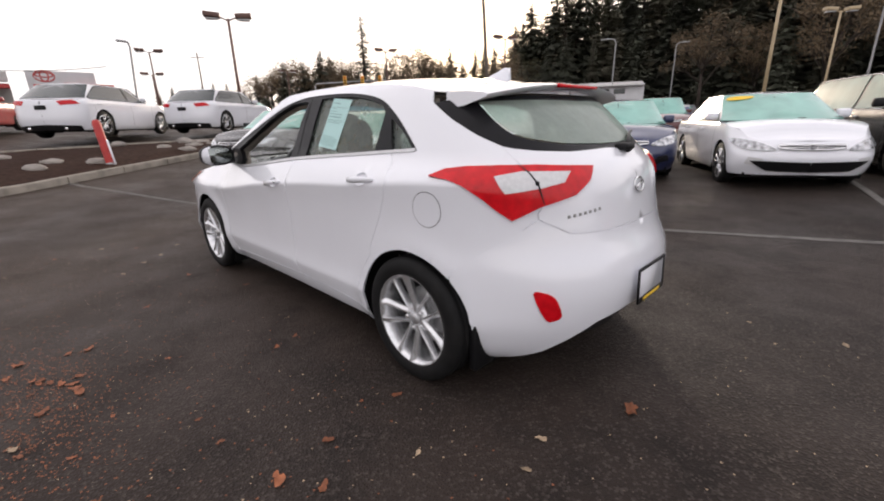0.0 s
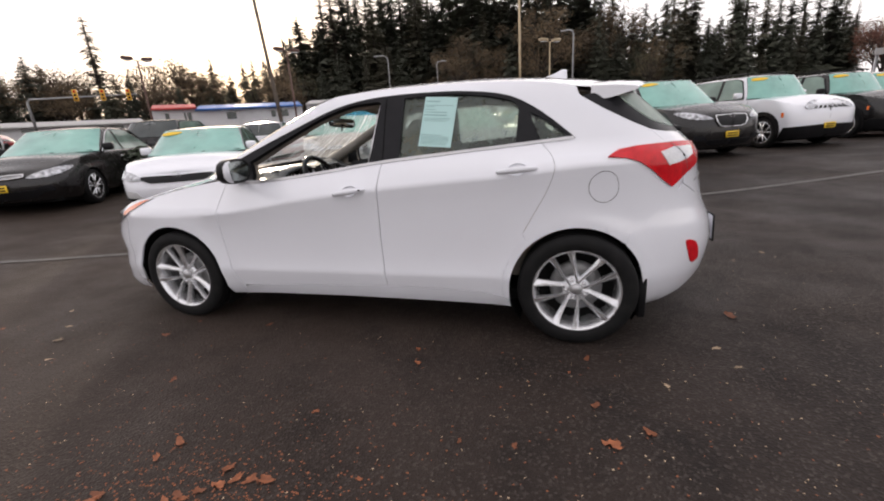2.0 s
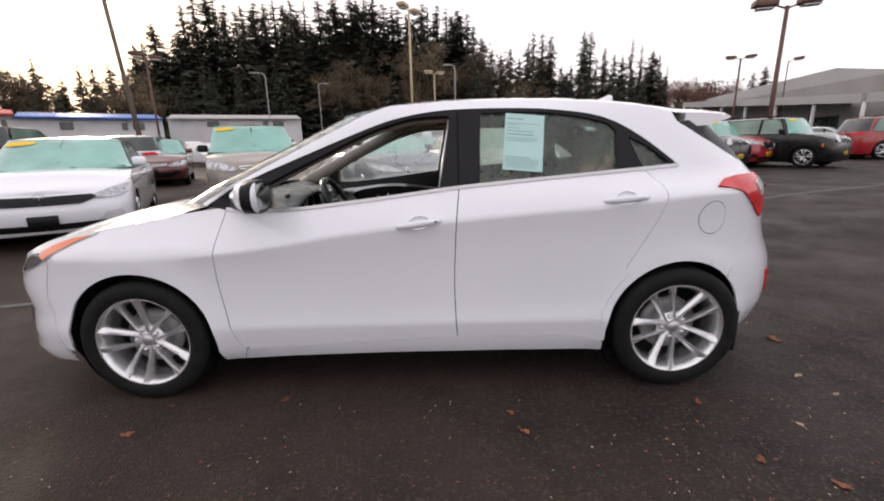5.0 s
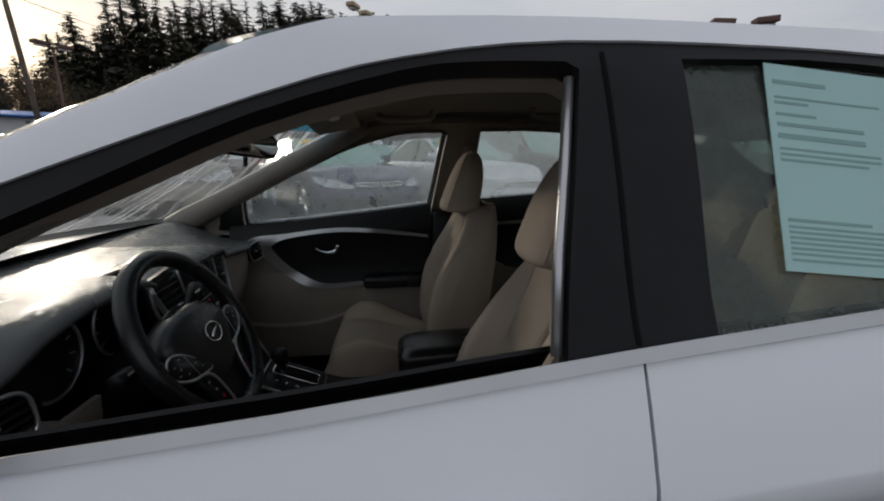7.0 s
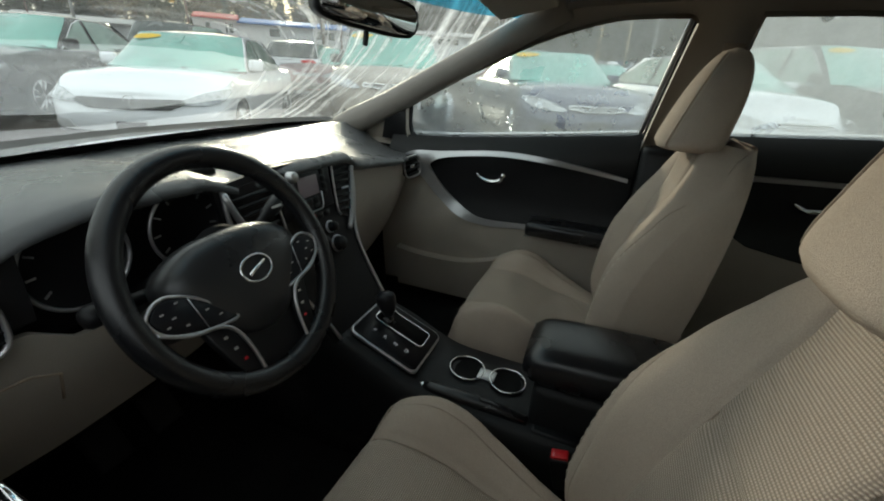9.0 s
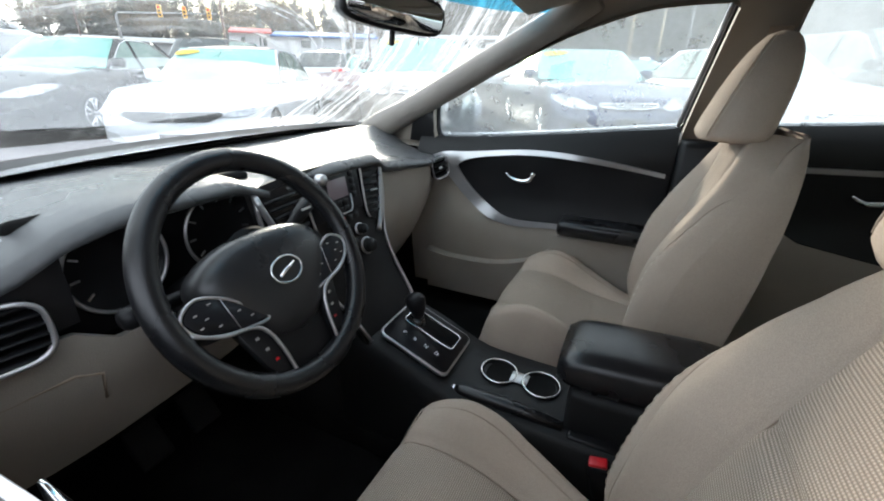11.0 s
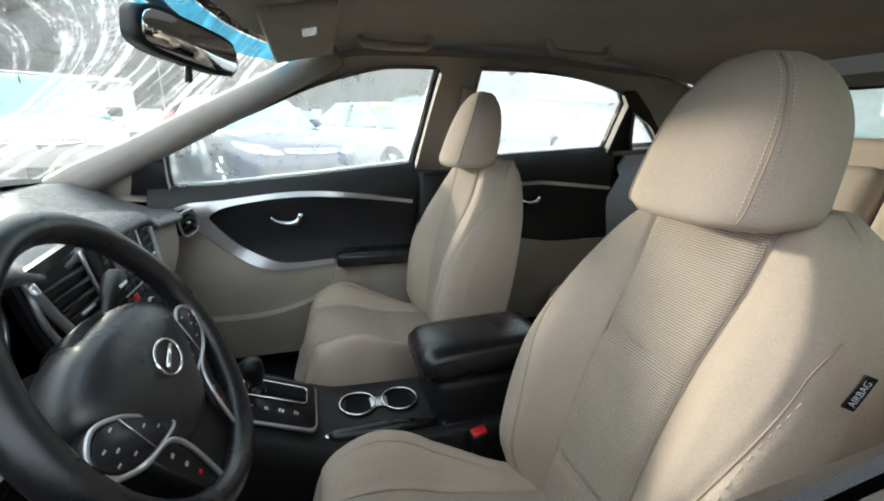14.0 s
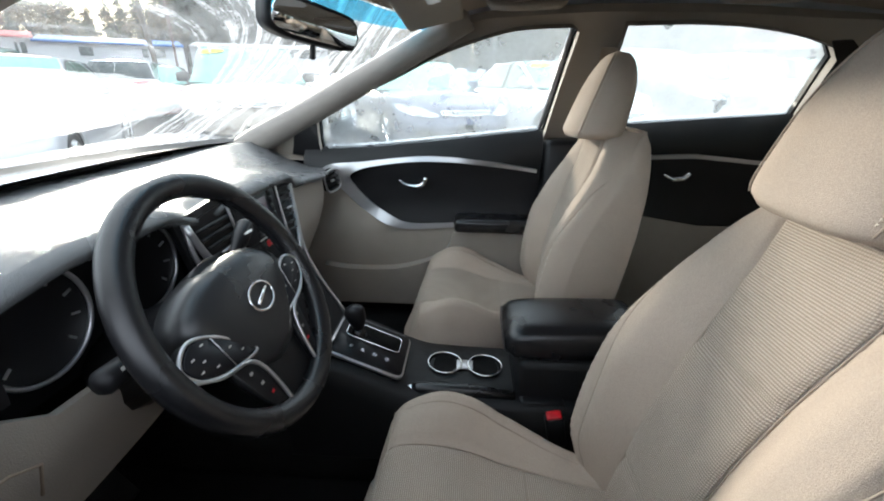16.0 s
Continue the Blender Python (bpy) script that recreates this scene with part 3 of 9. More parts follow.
WIDE = [(0.17, 0.79), (0.20, 0.815), (0.26, 0.846), (0.32, 0.860), (0.385, 0.876), (0.40, 0.874), (0.44, 0.867), (0.55, 0.864), (0.70, 0.869), (0.80, 0.876),
        (0.872, 0.8865), (0.884, 0.8875), (0.896, 0.8835), (0.95, 0.855), (1.03, 0.806), (1.10, 0.772), (1.24, 0.716), (1.37, 0.655), (1.41, 0.628), (1.45, 0.575)]
wide_fn = curve(WIDE)
HUBS = (-1.325, 1.325)


def hero_swell(x, z):
    b = min(1, max(0, (z - 0.62) / 0.16)) * min(1, max(0, (1.07 - z) / 0.06))
    d = wide_fn(z - (CREASE(x) - 0.885) * b) - wide_fn(z)
    for hx in HUBS:
        r = math.hypot(x - hx, z - 0.31)
        d += 0.012 * math.exp(-((r - 0.37) / 0.055) ** 2)
    return d


TAIL = [(0.17, 2.00), (0.22, 2.05), (0.35, 2.10), (0.50, 2.125), (0.60, 2.11), (0.72, 2.06), (0.85, 2.03), (0.95, 2.01), (1.03, 1.975),
        (1.10, 1.905), (1.36, 1.62), (1.43, 1.52)]
NOSE_L = [(0.17, -2.12), (0.21, -2.165), (0.27, -2.18), (0.33, -2.16), (0.48, -2.155), (0.535, -2.185), (0.60, -2.20), (0.66, -2.185), (0.70, -2.155), (0.75, -2.13), (0.85, -2.03), (1.0, -1.85)]
NOSE_G = [(0.95, -1.33), (1.02, -1.19), (1.16, -0.89), (1.27, -0.65), (1.385, -0.40), (1.45, -0.26)]
TLEN = [(0.2, 0.82), (1.0, 0.80), (1.1, 0.62), (1.4, 0.40)]
TAPER = [(-2.1, 0.97), (-1.2, 1.0), (0.9, 1.0), (1.4, 0.985), (1.9, 0.95)]
CREASES = [[(x, CREASE(x) + d) for x in np.arange(-1.0, 1.75, 0.025)] for d in (-0.016, 0.0, 0.016)]
CREASES += [[(x, z + 0.0 * x) for x in np.arange(-0.8, 1.0, 0.03)] for z in (0.37, 0.388, 0.405)]
lower = Body(WIDE, TAIL, NOSE_L, TLEN, [(0.2, 0.47), (0.45, 0.53), (0.66, 0.62), (1.0, 0.70)], 2.5, 2.5, TAPER, hero_swell)
upper = Body(WIDE, TAIL, NOSE_G, TLEN, [(0.9, 0.34), (1.4, 0.26)], 2.5, 2.2, TAPER, hero_swell)


# ---------- the white hatchback: outside ----------
def inset(poly, d):
    if area2(poly) < 0:
        poly = poly[::-1]
    out = []
    for i in range(len(poly)):
        a, b, c = Vector(poly[i - 1]), Vector(poly[i]), Vector(poly[(i + 1) % len(poly)])
        e, g = (b - a), (c - b)
        if e.length < 1e-6 or g.length < 1e-6:
            continue
        n = (Vector((-e.y, e.x)) / e.length + Vector((-g.y, g.x)) / g.length)
        if n.length < 1e-3:
            continue
        n.normalize()
        out.append(tuple(b + n * d))
    return out


car = thing("hatchback_car", "white five-door hatchback with its driver's window down, parked on the lot", "car")
GAP = 0.0022
BELT = [(-0.975, 0.975), (-0.86, 0.955), (-0.65, 0.945), (-0.22, 0.98), (0.22, 1.03), (0.60, 1.06), (1.01, 1.09), (1.31, 1.112)]
belt_z = curve(BELT)
TOPW = [(-0.975, 0.975), (-0.84, 1.055), (-0.69, 1.115), (-0.49, 1.195), (-0.17, 1.32), (0.0, 1.37), (0.21, 1.398), (0.52, 1.400), (0.76, 1.385),
        (0.97, 1.345), (1.14, 1.25), (1.31, 1.112)]


def belt(a, b, n=8):
    return [(a + (b - a) * i / n, belt_z(a + (b - a) * i / n)) for i in range(n + 1)]


DOOR_F = spl([(-0.862, 0.955), (-0.885, 0.87), (-0.905, 0.77), (-0.912, 0.64), (-0.902, 0.53), (-0.882, 0.40), (-0.858, 0.30)], 4) + [(-0.835, 0.268), (-0.80, 0.262)]
DOOR_B = spl([(0.252, 1.033), (0.235, 0.88), (0.224, 0.64), (0.224, 0.49), (0.232, 0.300)], 4)
SILL_T = spl([(-0.80, 0.262), (-0.43, 0.280), (0.232, 0.300), (0.70, 0.292), (0.935, 0.268)], 4)
DOOR_R = spl([(1.135, 1.10), (1.195, 1.03), (1.208, 0.965), (1.165, 0.85), (1.09, 0.715), (1.045, 0.635)], 4) + arc(1.325, 0.31, 0.395, 132, 176, 6) + [(0.935, 0.268)]
cutf = [p for p in SILL_T if p[0] <= 0.232 + 1e-6]
cutr = [p for p in SILL_T if p[0] >= 0.232 - 1e-6]



def cup_outline(cx, cz, deg):
    """Rim of the hollow behind a door handle."""
    c, s_ = math.cos(radians(deg)), math.sin(radians(deg))
    pts = [(0.002 + 0.050 * math.cos(a), 0.004 + 0.030 * math.sin(a)) for a in [2 * math.pi * k / 24 for k in range(24)]]
    return [(cx + u * c - z * s_, cz + u * s_ + z * c) for u, z in pts]


front_door = part("front_door", panel(inset(DOOR_F + cutf[1:] + DOOR_B[::-1][1:] + belt(-0.862, 0.252)[::-1][1:-1], GAP), lower, holes=(cup_outline(0.060, 0.882, 7),), lines=CREASES), PAINT_W, car, "white front door, its window wound down")
rear_door = part("rear_door", panel(inset(DOOR_B + cutr[1:] + DOOR_R[::-1][1:] + belt(0.252, 1.135)[::-1][1:-1], GAP), lower, holes=(cup_outline(1.018, 0.972, 4),), lines=CREASES), PAINT_W, car)
# fender: from the door to the bumper, cut by the wheel arch
HOODLINE = [(-1.76, 0.815), (-1.55, 0.862), (-1.3, 0.905), (-1.1, 0.940), (-0.975, 0.968)]
hl = curve([(-2.3, 0.70), (-2.15, 0.705), (-1.95, 0.75)] + HOODLINE + [(-0.9, 0.975)])
ARCH_F = arc(-1.325, 0.31, 0.362, 186, -10, 22)
fender = [(-1.745, 0.29)] + ARCH_F + [(-0.955, 0.185), (-0.86, 0.185), (-0.83, 0.255)] + DOOR_F[::-1][1:] + [(-0.90, 0.965), (-0.975, 0.968)] + HOODLINE[::-1] + [(-1.76, 0.70), (-1.80, 0.55), (-1.775, 0.40)]
part("front_fender", panel(inset(fender, GAP), lower, lines=CREASES), PAINT_W, car)
part("sill", panel(inset([(-0.86, 0.185), (-0.83, 0.255)] + SILL_T[1:] + [(0.965, 0.25), (0.972, 0.19), (0.5, 0.20), (-0.1, 0.205), (-0.62, 0.198)], GAP), lower), PAINT_W, car)
# A-pillar, roof rail, C-pillar and rear quarter in one pressing


def edge_z(u):
    return EDGE(u)


EDGE = curve([(-1.2, 1.385), (-0.3, 1.395), (-0.05, 1.425), (0.30, 1.442), (0.60, 1.440), (0.95, 1.422), (1.20, 1.392), (1.38, 1.362), (1.6, 1.350), (2.6, 1.345)])


def ws_side(z):
    return upper.nose(z) + upper.nl(z) - 0.092


HATCH_GAP = [(1.354, 1.318), (1.486, 1.245), (1.642, 1.172), (1.756, 1.128)]
quarter = [(ws_side(z), z) for z in np.linspace(0.985, 1.385, 9)] + [(u, edge_z(u)) for u in np.linspace(-0.10, 1.34, 20)] + [(1.345, 1.335)] + HATCH_GAP
quarter += [(1.80, 1.085), (1.843, 1.045), (1.90, 0.985), (1.965, 0.914), (1.94, 0.87), (1.875, 0.80), (1.73, 0.715), (1.60, 0.632)]
quarter += arc(1.325, 0.31, 0.358, 48, 178, 18) + [(0.968, 0.255)] + DOOR_R[::-1][1:] + [(1.20, 1.104)] + spl(TOPW, 3)[::-1]
part("body_side", panel(quarter, upper, 0.04, lines=CREASES), PAINT_W, car)
# rear bumper and hatch reach the middle: half, then mirrored


def tail_mid(z):
    return lower.ends(z)[1]


BUMP_TOP = [(1.60, 0.632), (1.73, 0.715), (1.875, 0.80), (1.94, 0.842), (2.086, 0.775), (2.30, 0.768)]
bump = BUMP_TOP + [(tail_mid(0.77), 0.77)] + [(tail_mid(z), z) for z in (0.7, 0.63, 0.56, 0.49, 0.42)]
bump += [(2.44, 0.405), (2.25, 0.375), (2.09, 0.305), (1.95, 0.240), (1.80, 0.195), (1.715, 0.185)] + arc(1.325, 0.31, 0.358, -18, 46, 10)
bumper = part("rear_bumper", mirrored(panel(bump, lower, 0.045), True), PAINT_W, car)
vest = [(1.72, 0.172), (1.80, 0.192), (1.95, 0.237), (2.09, 0.302), (2.25, 0.372), (2.44, 0.402), (tail_mid(0.415), 0.415), (tail_mid(0.3), 0.3), (tail_mid(0.2), 0.2)]
part("rear_valance", mirrored(panel(vest, lower, 0.06, -0.07, 0), True), SATIN_K, car, "black lower valance")
hatch = HATCH_GAP + [(1.80, 1.085), (1.847, 1.042), (1.905, 0.985), (1.969, 0.914), (1.945, 0.868), (1.945, 0.846), (2.086, 0.779), (2.30, 0.772)]
hatch += [(tail_mid(z), z) for z in (0.774, 0.82, 0.88, 0.94, 1.0, 1.05, 1.095)] + [(2.30, 1.102), (2.054, 1.099), (1.894, 1.109), (1.80, 1.120)]
tailgate = part("tailgate", mirrored(panel(hatch[4:] + [HATCH_GAP[3]], lower, 0.04, 0.001), True), PAINT_W, car)
rg = [(1.354, 1.316), (1.486, 1.243), (1.642, 1.170), (1.756, 1.126), (1.894, 1.107), (2.054, 1.097), (2.30, 1.100)] + [(upper.ends(z)[1], z) for z in (1.095, 1.16, 1.23, 1.30, 1.36)]
rg += [(2.1, 1.340), (1.817, 1.340), (1.525, 1.334)]
GW = spl([(1.60, 1.312), (1.735, 1.211), (1.84, 1.163), (2.03, 1.133)], 4) + [(2.25, 1.122), (tail_mid(1.12), 1.12)] + [(upper.ends(z)[1], z) for z in (1.18, 1.25, 1.316)] + [(2.05, 1.318), (1.80, 1.318)]
ring_o = rg[:7] + [(upper.ends(1.095)[1], 1.095), (upper.ends(1.118)[1], 1.118)] + [(2.25, 1.120)] + [(u - 0.004, z - 0.002) for u, z in spl([(1.60, 1.312), (1.735, 1.211), (1.84, 1.163), (2.03, 1.133)], 4)[::-1]]
ring_o += [(1.80, 1.320), (2.05, 1.320), (upper.ends(1.318)[1], 1.318), (upper.ends(1.338)[1], 1.338)] + rg[-3:]
part("rear_window_border", mirrored(panel(ring_o, upper, 0.04, -0.002, 0), True), GLOSS_K, tailgate, "black ceramic border of the rear window")
bmr = mirrored(panel(GW, upper, 0.04, 0.001, 0), True)
part("rear_window", bmr, GLASS_HATCH, tailgate, "dew-covered rear window")
# side windows: black surround with openings, panes inside
OPEN_F = spl([(-0.655, 1.075), (-0.49, 1.155), (-0.35, 1.220), (-0.18, 1.299), (0.0, 1.356), (0.10, 1.369), (0.205, 1.372)], 3) + [(0.222, 1.362), (0.166, 1.027)] + [(x, belt_z(x) + 0.006) for x in (0.0, -0.22, -0.45, -0.645)] + [(-0.657, 0.962)]
OPEN_R = [(0.352, 1.052), (0.368, 1.380)] + spl([(0.55, 1.384), (0.69, 1.376), (0.86, 1.352), (0.985, 1.318)], 3) + [(1.018, 1.283), (1.005, 1.097)] + [(x, belt_z(x) + 0.006) for x in (0.8, 0.6)]
OPEN_Q = [(1.075, 1.255), (1.115, 1.150), (1.135, 1.113), (1.272, 1.122), (1.17, 1.205)]
dlo = [(x, z + 0.002) for x, z in belt(-0.975, 1.31, 24)] + spl(TOPW, 4)[::-1][1:-1]
for sd in (0, 1):
    lab = "gloss black window surround and pillars"
    b = panel(dlo, upper, 0.05, -0.004, 0.03, (OPEN_F, OPEN_R, OPEN_Q))
    part("window_surround", mirrored(b, only=True) if sd else b, GLOSS_K, car, lab)
    b = panel([(0.2495, 1.045), (0.2555, 1.045), (0.2575, 1.20), (0.2595, 1.386), (0.2535, 1.386), (0.2515, 1.20)], upper, 0.04, -0.0025, 0)
    part("frame_gap", mirrored(b, only=True) if sd else b, DARK, car, "dark gap between the door frames")
    for o, m, nm in ((OPEN_R, GLASS_DEW_R if sd else GLASS_REAR, "rear_side_window"), (OPEN_Q, GLASS_DEW_R if sd else GLASS_REAR, "quarter_window")) + (((OPEN_F, GLASS_DEW, "front_side_window"),) if sd else ()):
        b = panel(inset(o, -0.006), upper, 0.05, -0.016, 0)
        ob = part(nm, mirrored(b, only=True) if sd else b, m, car, "dew-misted pane" if sd else "tinted pane")
        ob.visible_shadow = not sd      # the tinted side keeps its shade
    # bright strip and rubber along the belt
    st = [(x, z - 0.004) for x, z in belt(-0.86, 1.30, 24)] + [(x, z + 0.010) for x, z in belt(-0.86, 1.30, 24)[::-1]]
    b = panel(st, upper, 0.03, 0.006, 0.01)
    part("belt_moulding", mirrored(b, only=True) if sd else b, SILVER, car, "satin bright belt strip")
# the other side's panels
for src in ("front_door", "rear_door", "front_fender", "sill", "body_side"):
    b = bmesh.new()
    b.from_mesh(bpy.data.objects[src].data)
    part(src, mirrored(b, only=True), PAINT_W, car)
# roof, bonnet, windscreen
roof_edge = [upper(u, edge_z(u)) for u in [upper.ends(1.385)[0] + (0.0 - upper.ends(1.385)[0]) * (i / 14) for i in range(15)]] + [upper(u, edge_z(u)) for u in np.linspace(0.1, 1.36, 14)]
for u in np.linspace(1.45, upper.ends(1.35)[1], 10):
    roof_edge.append(upper(u, edge_z(u)))
ROOF_Z = curve([(-0.42, 1.388), (-0.25, 1.428), (-0.05, 1.462), (0.3, 1.487), (0.7, 1.484), (1.14, 1.456), (1.4, 1.425), (1.66, 1.362)])
roof = part("roof", cap_over(roof_edge, ROOF_Z, 10, 2.6), PAINT_W, car)
hood_edge = [lower(u, hl(lower(u, 0.72)[0])) for u in np.linspace(lower.ends(0.705)[0], -0.96, 34)]
HOOD_Z = curve([(-2.2, 0.71), (-2.0, 0.80), (-1.7, 0.885), (-1.35, 0.955), (-0.95, 1.005)])
part("bonnet", cap_over(hood_edge, HOOD_Z, 10, 2.4), PAINT_W, car)
part("scuttle", grid([[(-1.02 - 0.21 * (1 - (y / 0.75) ** 2), y, 0.985) for y in np.linspace(-0.75, 0.75, 13)], [(-0.90 - 0.2 * (1 - (y / 0.75) ** 2), y, 0.955) for y in np.linspace(-0.75, 0.75, 13)]]), SATIN_K, car, "black plastic cowl under the windscreen")
zs = (0.985, 1.05, 1.12, 1.20, 1.28, 1.345, 1.382)
wsp = [(ws_side(z) + 0.002, z) for z in zs] + [(upper.ends(z)[0], z) for z in zs[::-1]]
windscreen = part("windscreen", mirrored(panel(wsp, upper, 0.05, -0.006, 0), True), GLASS_WS, car, "windscreen misted with dew and wiped in arcs")
windscreen.visible_shadow = False
zb = (1.352, 1.367, 1.382)
band = [(ws_side(z) + 0.0, z) for z in zb] + [(upper.ends(z)[0], z) for z in zb[::-1]]
part("shade_band", mirrored(panel(band, upper, 0.05, -0.012, 0), True), GLASS_TOP, windscreen, "blue tinted shade band").visible_shadow = False
# front bumper
fb = [(lower.ends(z)[0], z) for z in (0.20, 0.3, 0.4, 0.5, 0.6, 0.70)] + [(u, hl(lower(u, 0.72)[0]) - 0.004) for u in np.linspace(lower.ends(0.70)[0] + 0.1, -1.765, 12)]
fb += [(-1.765, 0.70), (-1.805, 0.55), (-1.78, 0.40), (-1.75, 0.29)] + [(-1.72, 0.20)]
part("front_bumper", mirrored(panel(fb, lower, 0.05), True), PAINT_W, car)
gr = [(lower.ends(z)[0], z) for z in (0.28, 0.40, 0.50)] + [(-2.25, 0.50), (-2.12, 0.44), (-2.2, 0.28)]
part("grille", mirrored(panel(gr, lower, 0.05, 0.006, 0.01), True), SATIN_K, car, "black lower grille")
# lamps
TL = [(1.462, 1.014), (1.519, 1.040), (1.614, 1.051), (1.753, 1.054), (1.890, 1.053), (2.161, 1.038), (2.157, 0.984), (2.100, 0.934), (1.957, 0.897), (1.835, 0.842), (1.778, 0.881), (1.703, 0.937), (1.624, 0.983), (1.544, 1.005)]
TLW = [(1.738, 1.013), (1.837, 1.029), (2.041, 1.023), (2.028, 0.986), (1.938, 0.969), (1.799, 0.952)]
HEAD = spl([(-1.486, 0.866), (-1.60, 0.822), (-1.76, 0.748), (-1.90, 0.69), (-2.02, 0.662), (-2.10, 0.685), (-2.02, 0.735), (-1.87, 0.80), (-1.70, 0.843)], 3, True)
AMBER = [(-1.525, 0.852), (-1.60, 0.824), (-1.70, 0.779), (-1.775, 0.744), (-1.815, 0.772), (-1.75, 0.803), (-1.63, 0.838)]
SMOKED = spl([(-1.785, 0.741), (-1.90, 0.694), (-1.99, 0.672), (-2.005, 0.690), (-1.94, 0.735), (-1.83, 0.770)], 3, True)
REFL = spl([(1.931, 0.541), (1.977, 0.546), (2.027, 0.520), (2.060, 0.445), (2.040, 0.420), (1.990, 0.424)], 3, True)
for sd in (0, 1):
    for nm, o, off, m, lab in (("tail_lamp", TL, 0.010, LIGHT_R, "red tail lamp wrapping the corner"), ("reversing_lens", TLW, 0.013, LIGHT_W, "clear reversing lens"),
                               ("headlamp", HEAD, 0.006, LIGHT_W, "clear swept-back headlamp"), ("headlamp_bowl", SMOKED, 0.009, LAMP_IN, "dark silver bowl inside the headlamp"), ("indicator_lens", AMBER, 0.009, LIGHT_O, "amber side marker"),
                               ("reflector", REFL, 0.005, LIGHT_R, "dark red bumper reflector")):
        b = panel(o, lower, 0.03, off, 0.012)
        part(nm, mirrored(b, only=True) if sd else b, m, car, lab)
    c = panel([(1.818, 1.052), (1.822, 1.052), (1.873, 1.021), (1.922, 0.984), (1.965, 0.905), (1.961, 0.904), (1.917, 0.981), (1.869, 1.018)], lower, 0.03, 0.0142, 0)
    part("lamp_seam", mirrored(c, only=True) if sd else c, SATIN_K, car, "dark tailgate seam across the lamp")
# white metal behind the seams of the tail
bk_o = [(1.55, 0.66), (1.80, 0.72), (2.0, 0.70), (2.30, 0.70), (tail_mid(0.72), 0.72), (tail_mid(0.95), 0.95), (2.30, 1.0), (2.0, 1.02), (1.70, 1.04), (1.48, 1.0)]
part("tail_panel", mirrored(panel(bk_o, lower, 0.06, -0.008, 0), True), PAINT_W, car, "white metal behind the tailgate seams")
# white backing strip added behind the rear arch seams to fill dark gaps
for sd in (0, 1):
    b = panel(arc(1.325, 0.31, 0.362, -12, 188, 30) + arc(1.325, 0.31, 0.432, 188, -12, 34), lower, 0.04, -0.003, 0)
    part("arch_flange", mirrored(b, only=True) if sd else b, PAINT_W, car)
    # silver strip added for the sunlit edge of the window opening
    b = tube([Vector(upper(u, z)) + Vector((0, 0.022, 0)) for u, z in ((0.214, 1.350), (0.196, 1.245), (0.178, 1.14), (0.160, 1.030))], 0.007, 8)
    part("window_channel", mirrored(b, only=True) if sd else b, SILVER, car, "silver strip standing for the sunlit pillar edge")
# fuel flap: a fine ring let into the quarter
ring = spl([(1.455 + 0.077 * math.cos(a), 0.872 + 0.080 * math.sin(a)) for a in [2 * math.pi * k / 10 for k in range(10)]], 4, True)
fuel = part("fuel_flap", panel(inset(ring, 0.003), lower, 0.03, 0.002, 0.004), PAINT_W, car)
part("flap_gap", panel(ring, lower, 0.03, 0.0008, 0), SATIN_K, fuel, "dark shut line")
# dark lining behind the shut lines and inside the arches
for sd in (1, -1):
    b = panel([(-1.0, 0.20), (0.955, 0.22), (1.03, 0.66), (1.22, 0.95), (1.15, 1.07), (0.25, 1.01), (-0.65, 0.925), (-0.95, 0.93)], lower, 0.08, -0.018, 0)
    part("inner_frame", mirrored(b, only=True) if sd < 0 else b, DARK, car, "dark metal behind the door gaps")
    for hx in HUBS:
        rows = []
        for a in np.linspace(-35, 215, 26):
            c, s = math.cos(radians(a)), math.sin(radians(a))
            yo = -lower(hx + 0.366 * c, max(0.22, 0.31 + 0.366 * s))[1] - 0.010
            rows.append([(hx + r * c, -sd * y, max(0.05, 0.31 + r * s)) for r, y in ((0.364, yo), (0.372, yo - 0.02), (0.372, 0.55), (0.0, 0.55))])
        part("wheel_arch_liner", grid(rows), DARK, car, "black wheel arch liner")
part("underbody", rbox((-1.8, -0.62, 0.17), (1.72, 0.62, 0.26), 0.03), DARK, car, "black underside")
# mud flap behind the rear wheel
part("mud_flap", rbox((1.64, -0.80, 0.15), (1.685, -0.66, 0.40), 0.012), SATIN_K, car, "black mud flap", m=pose(0, 0, 0))


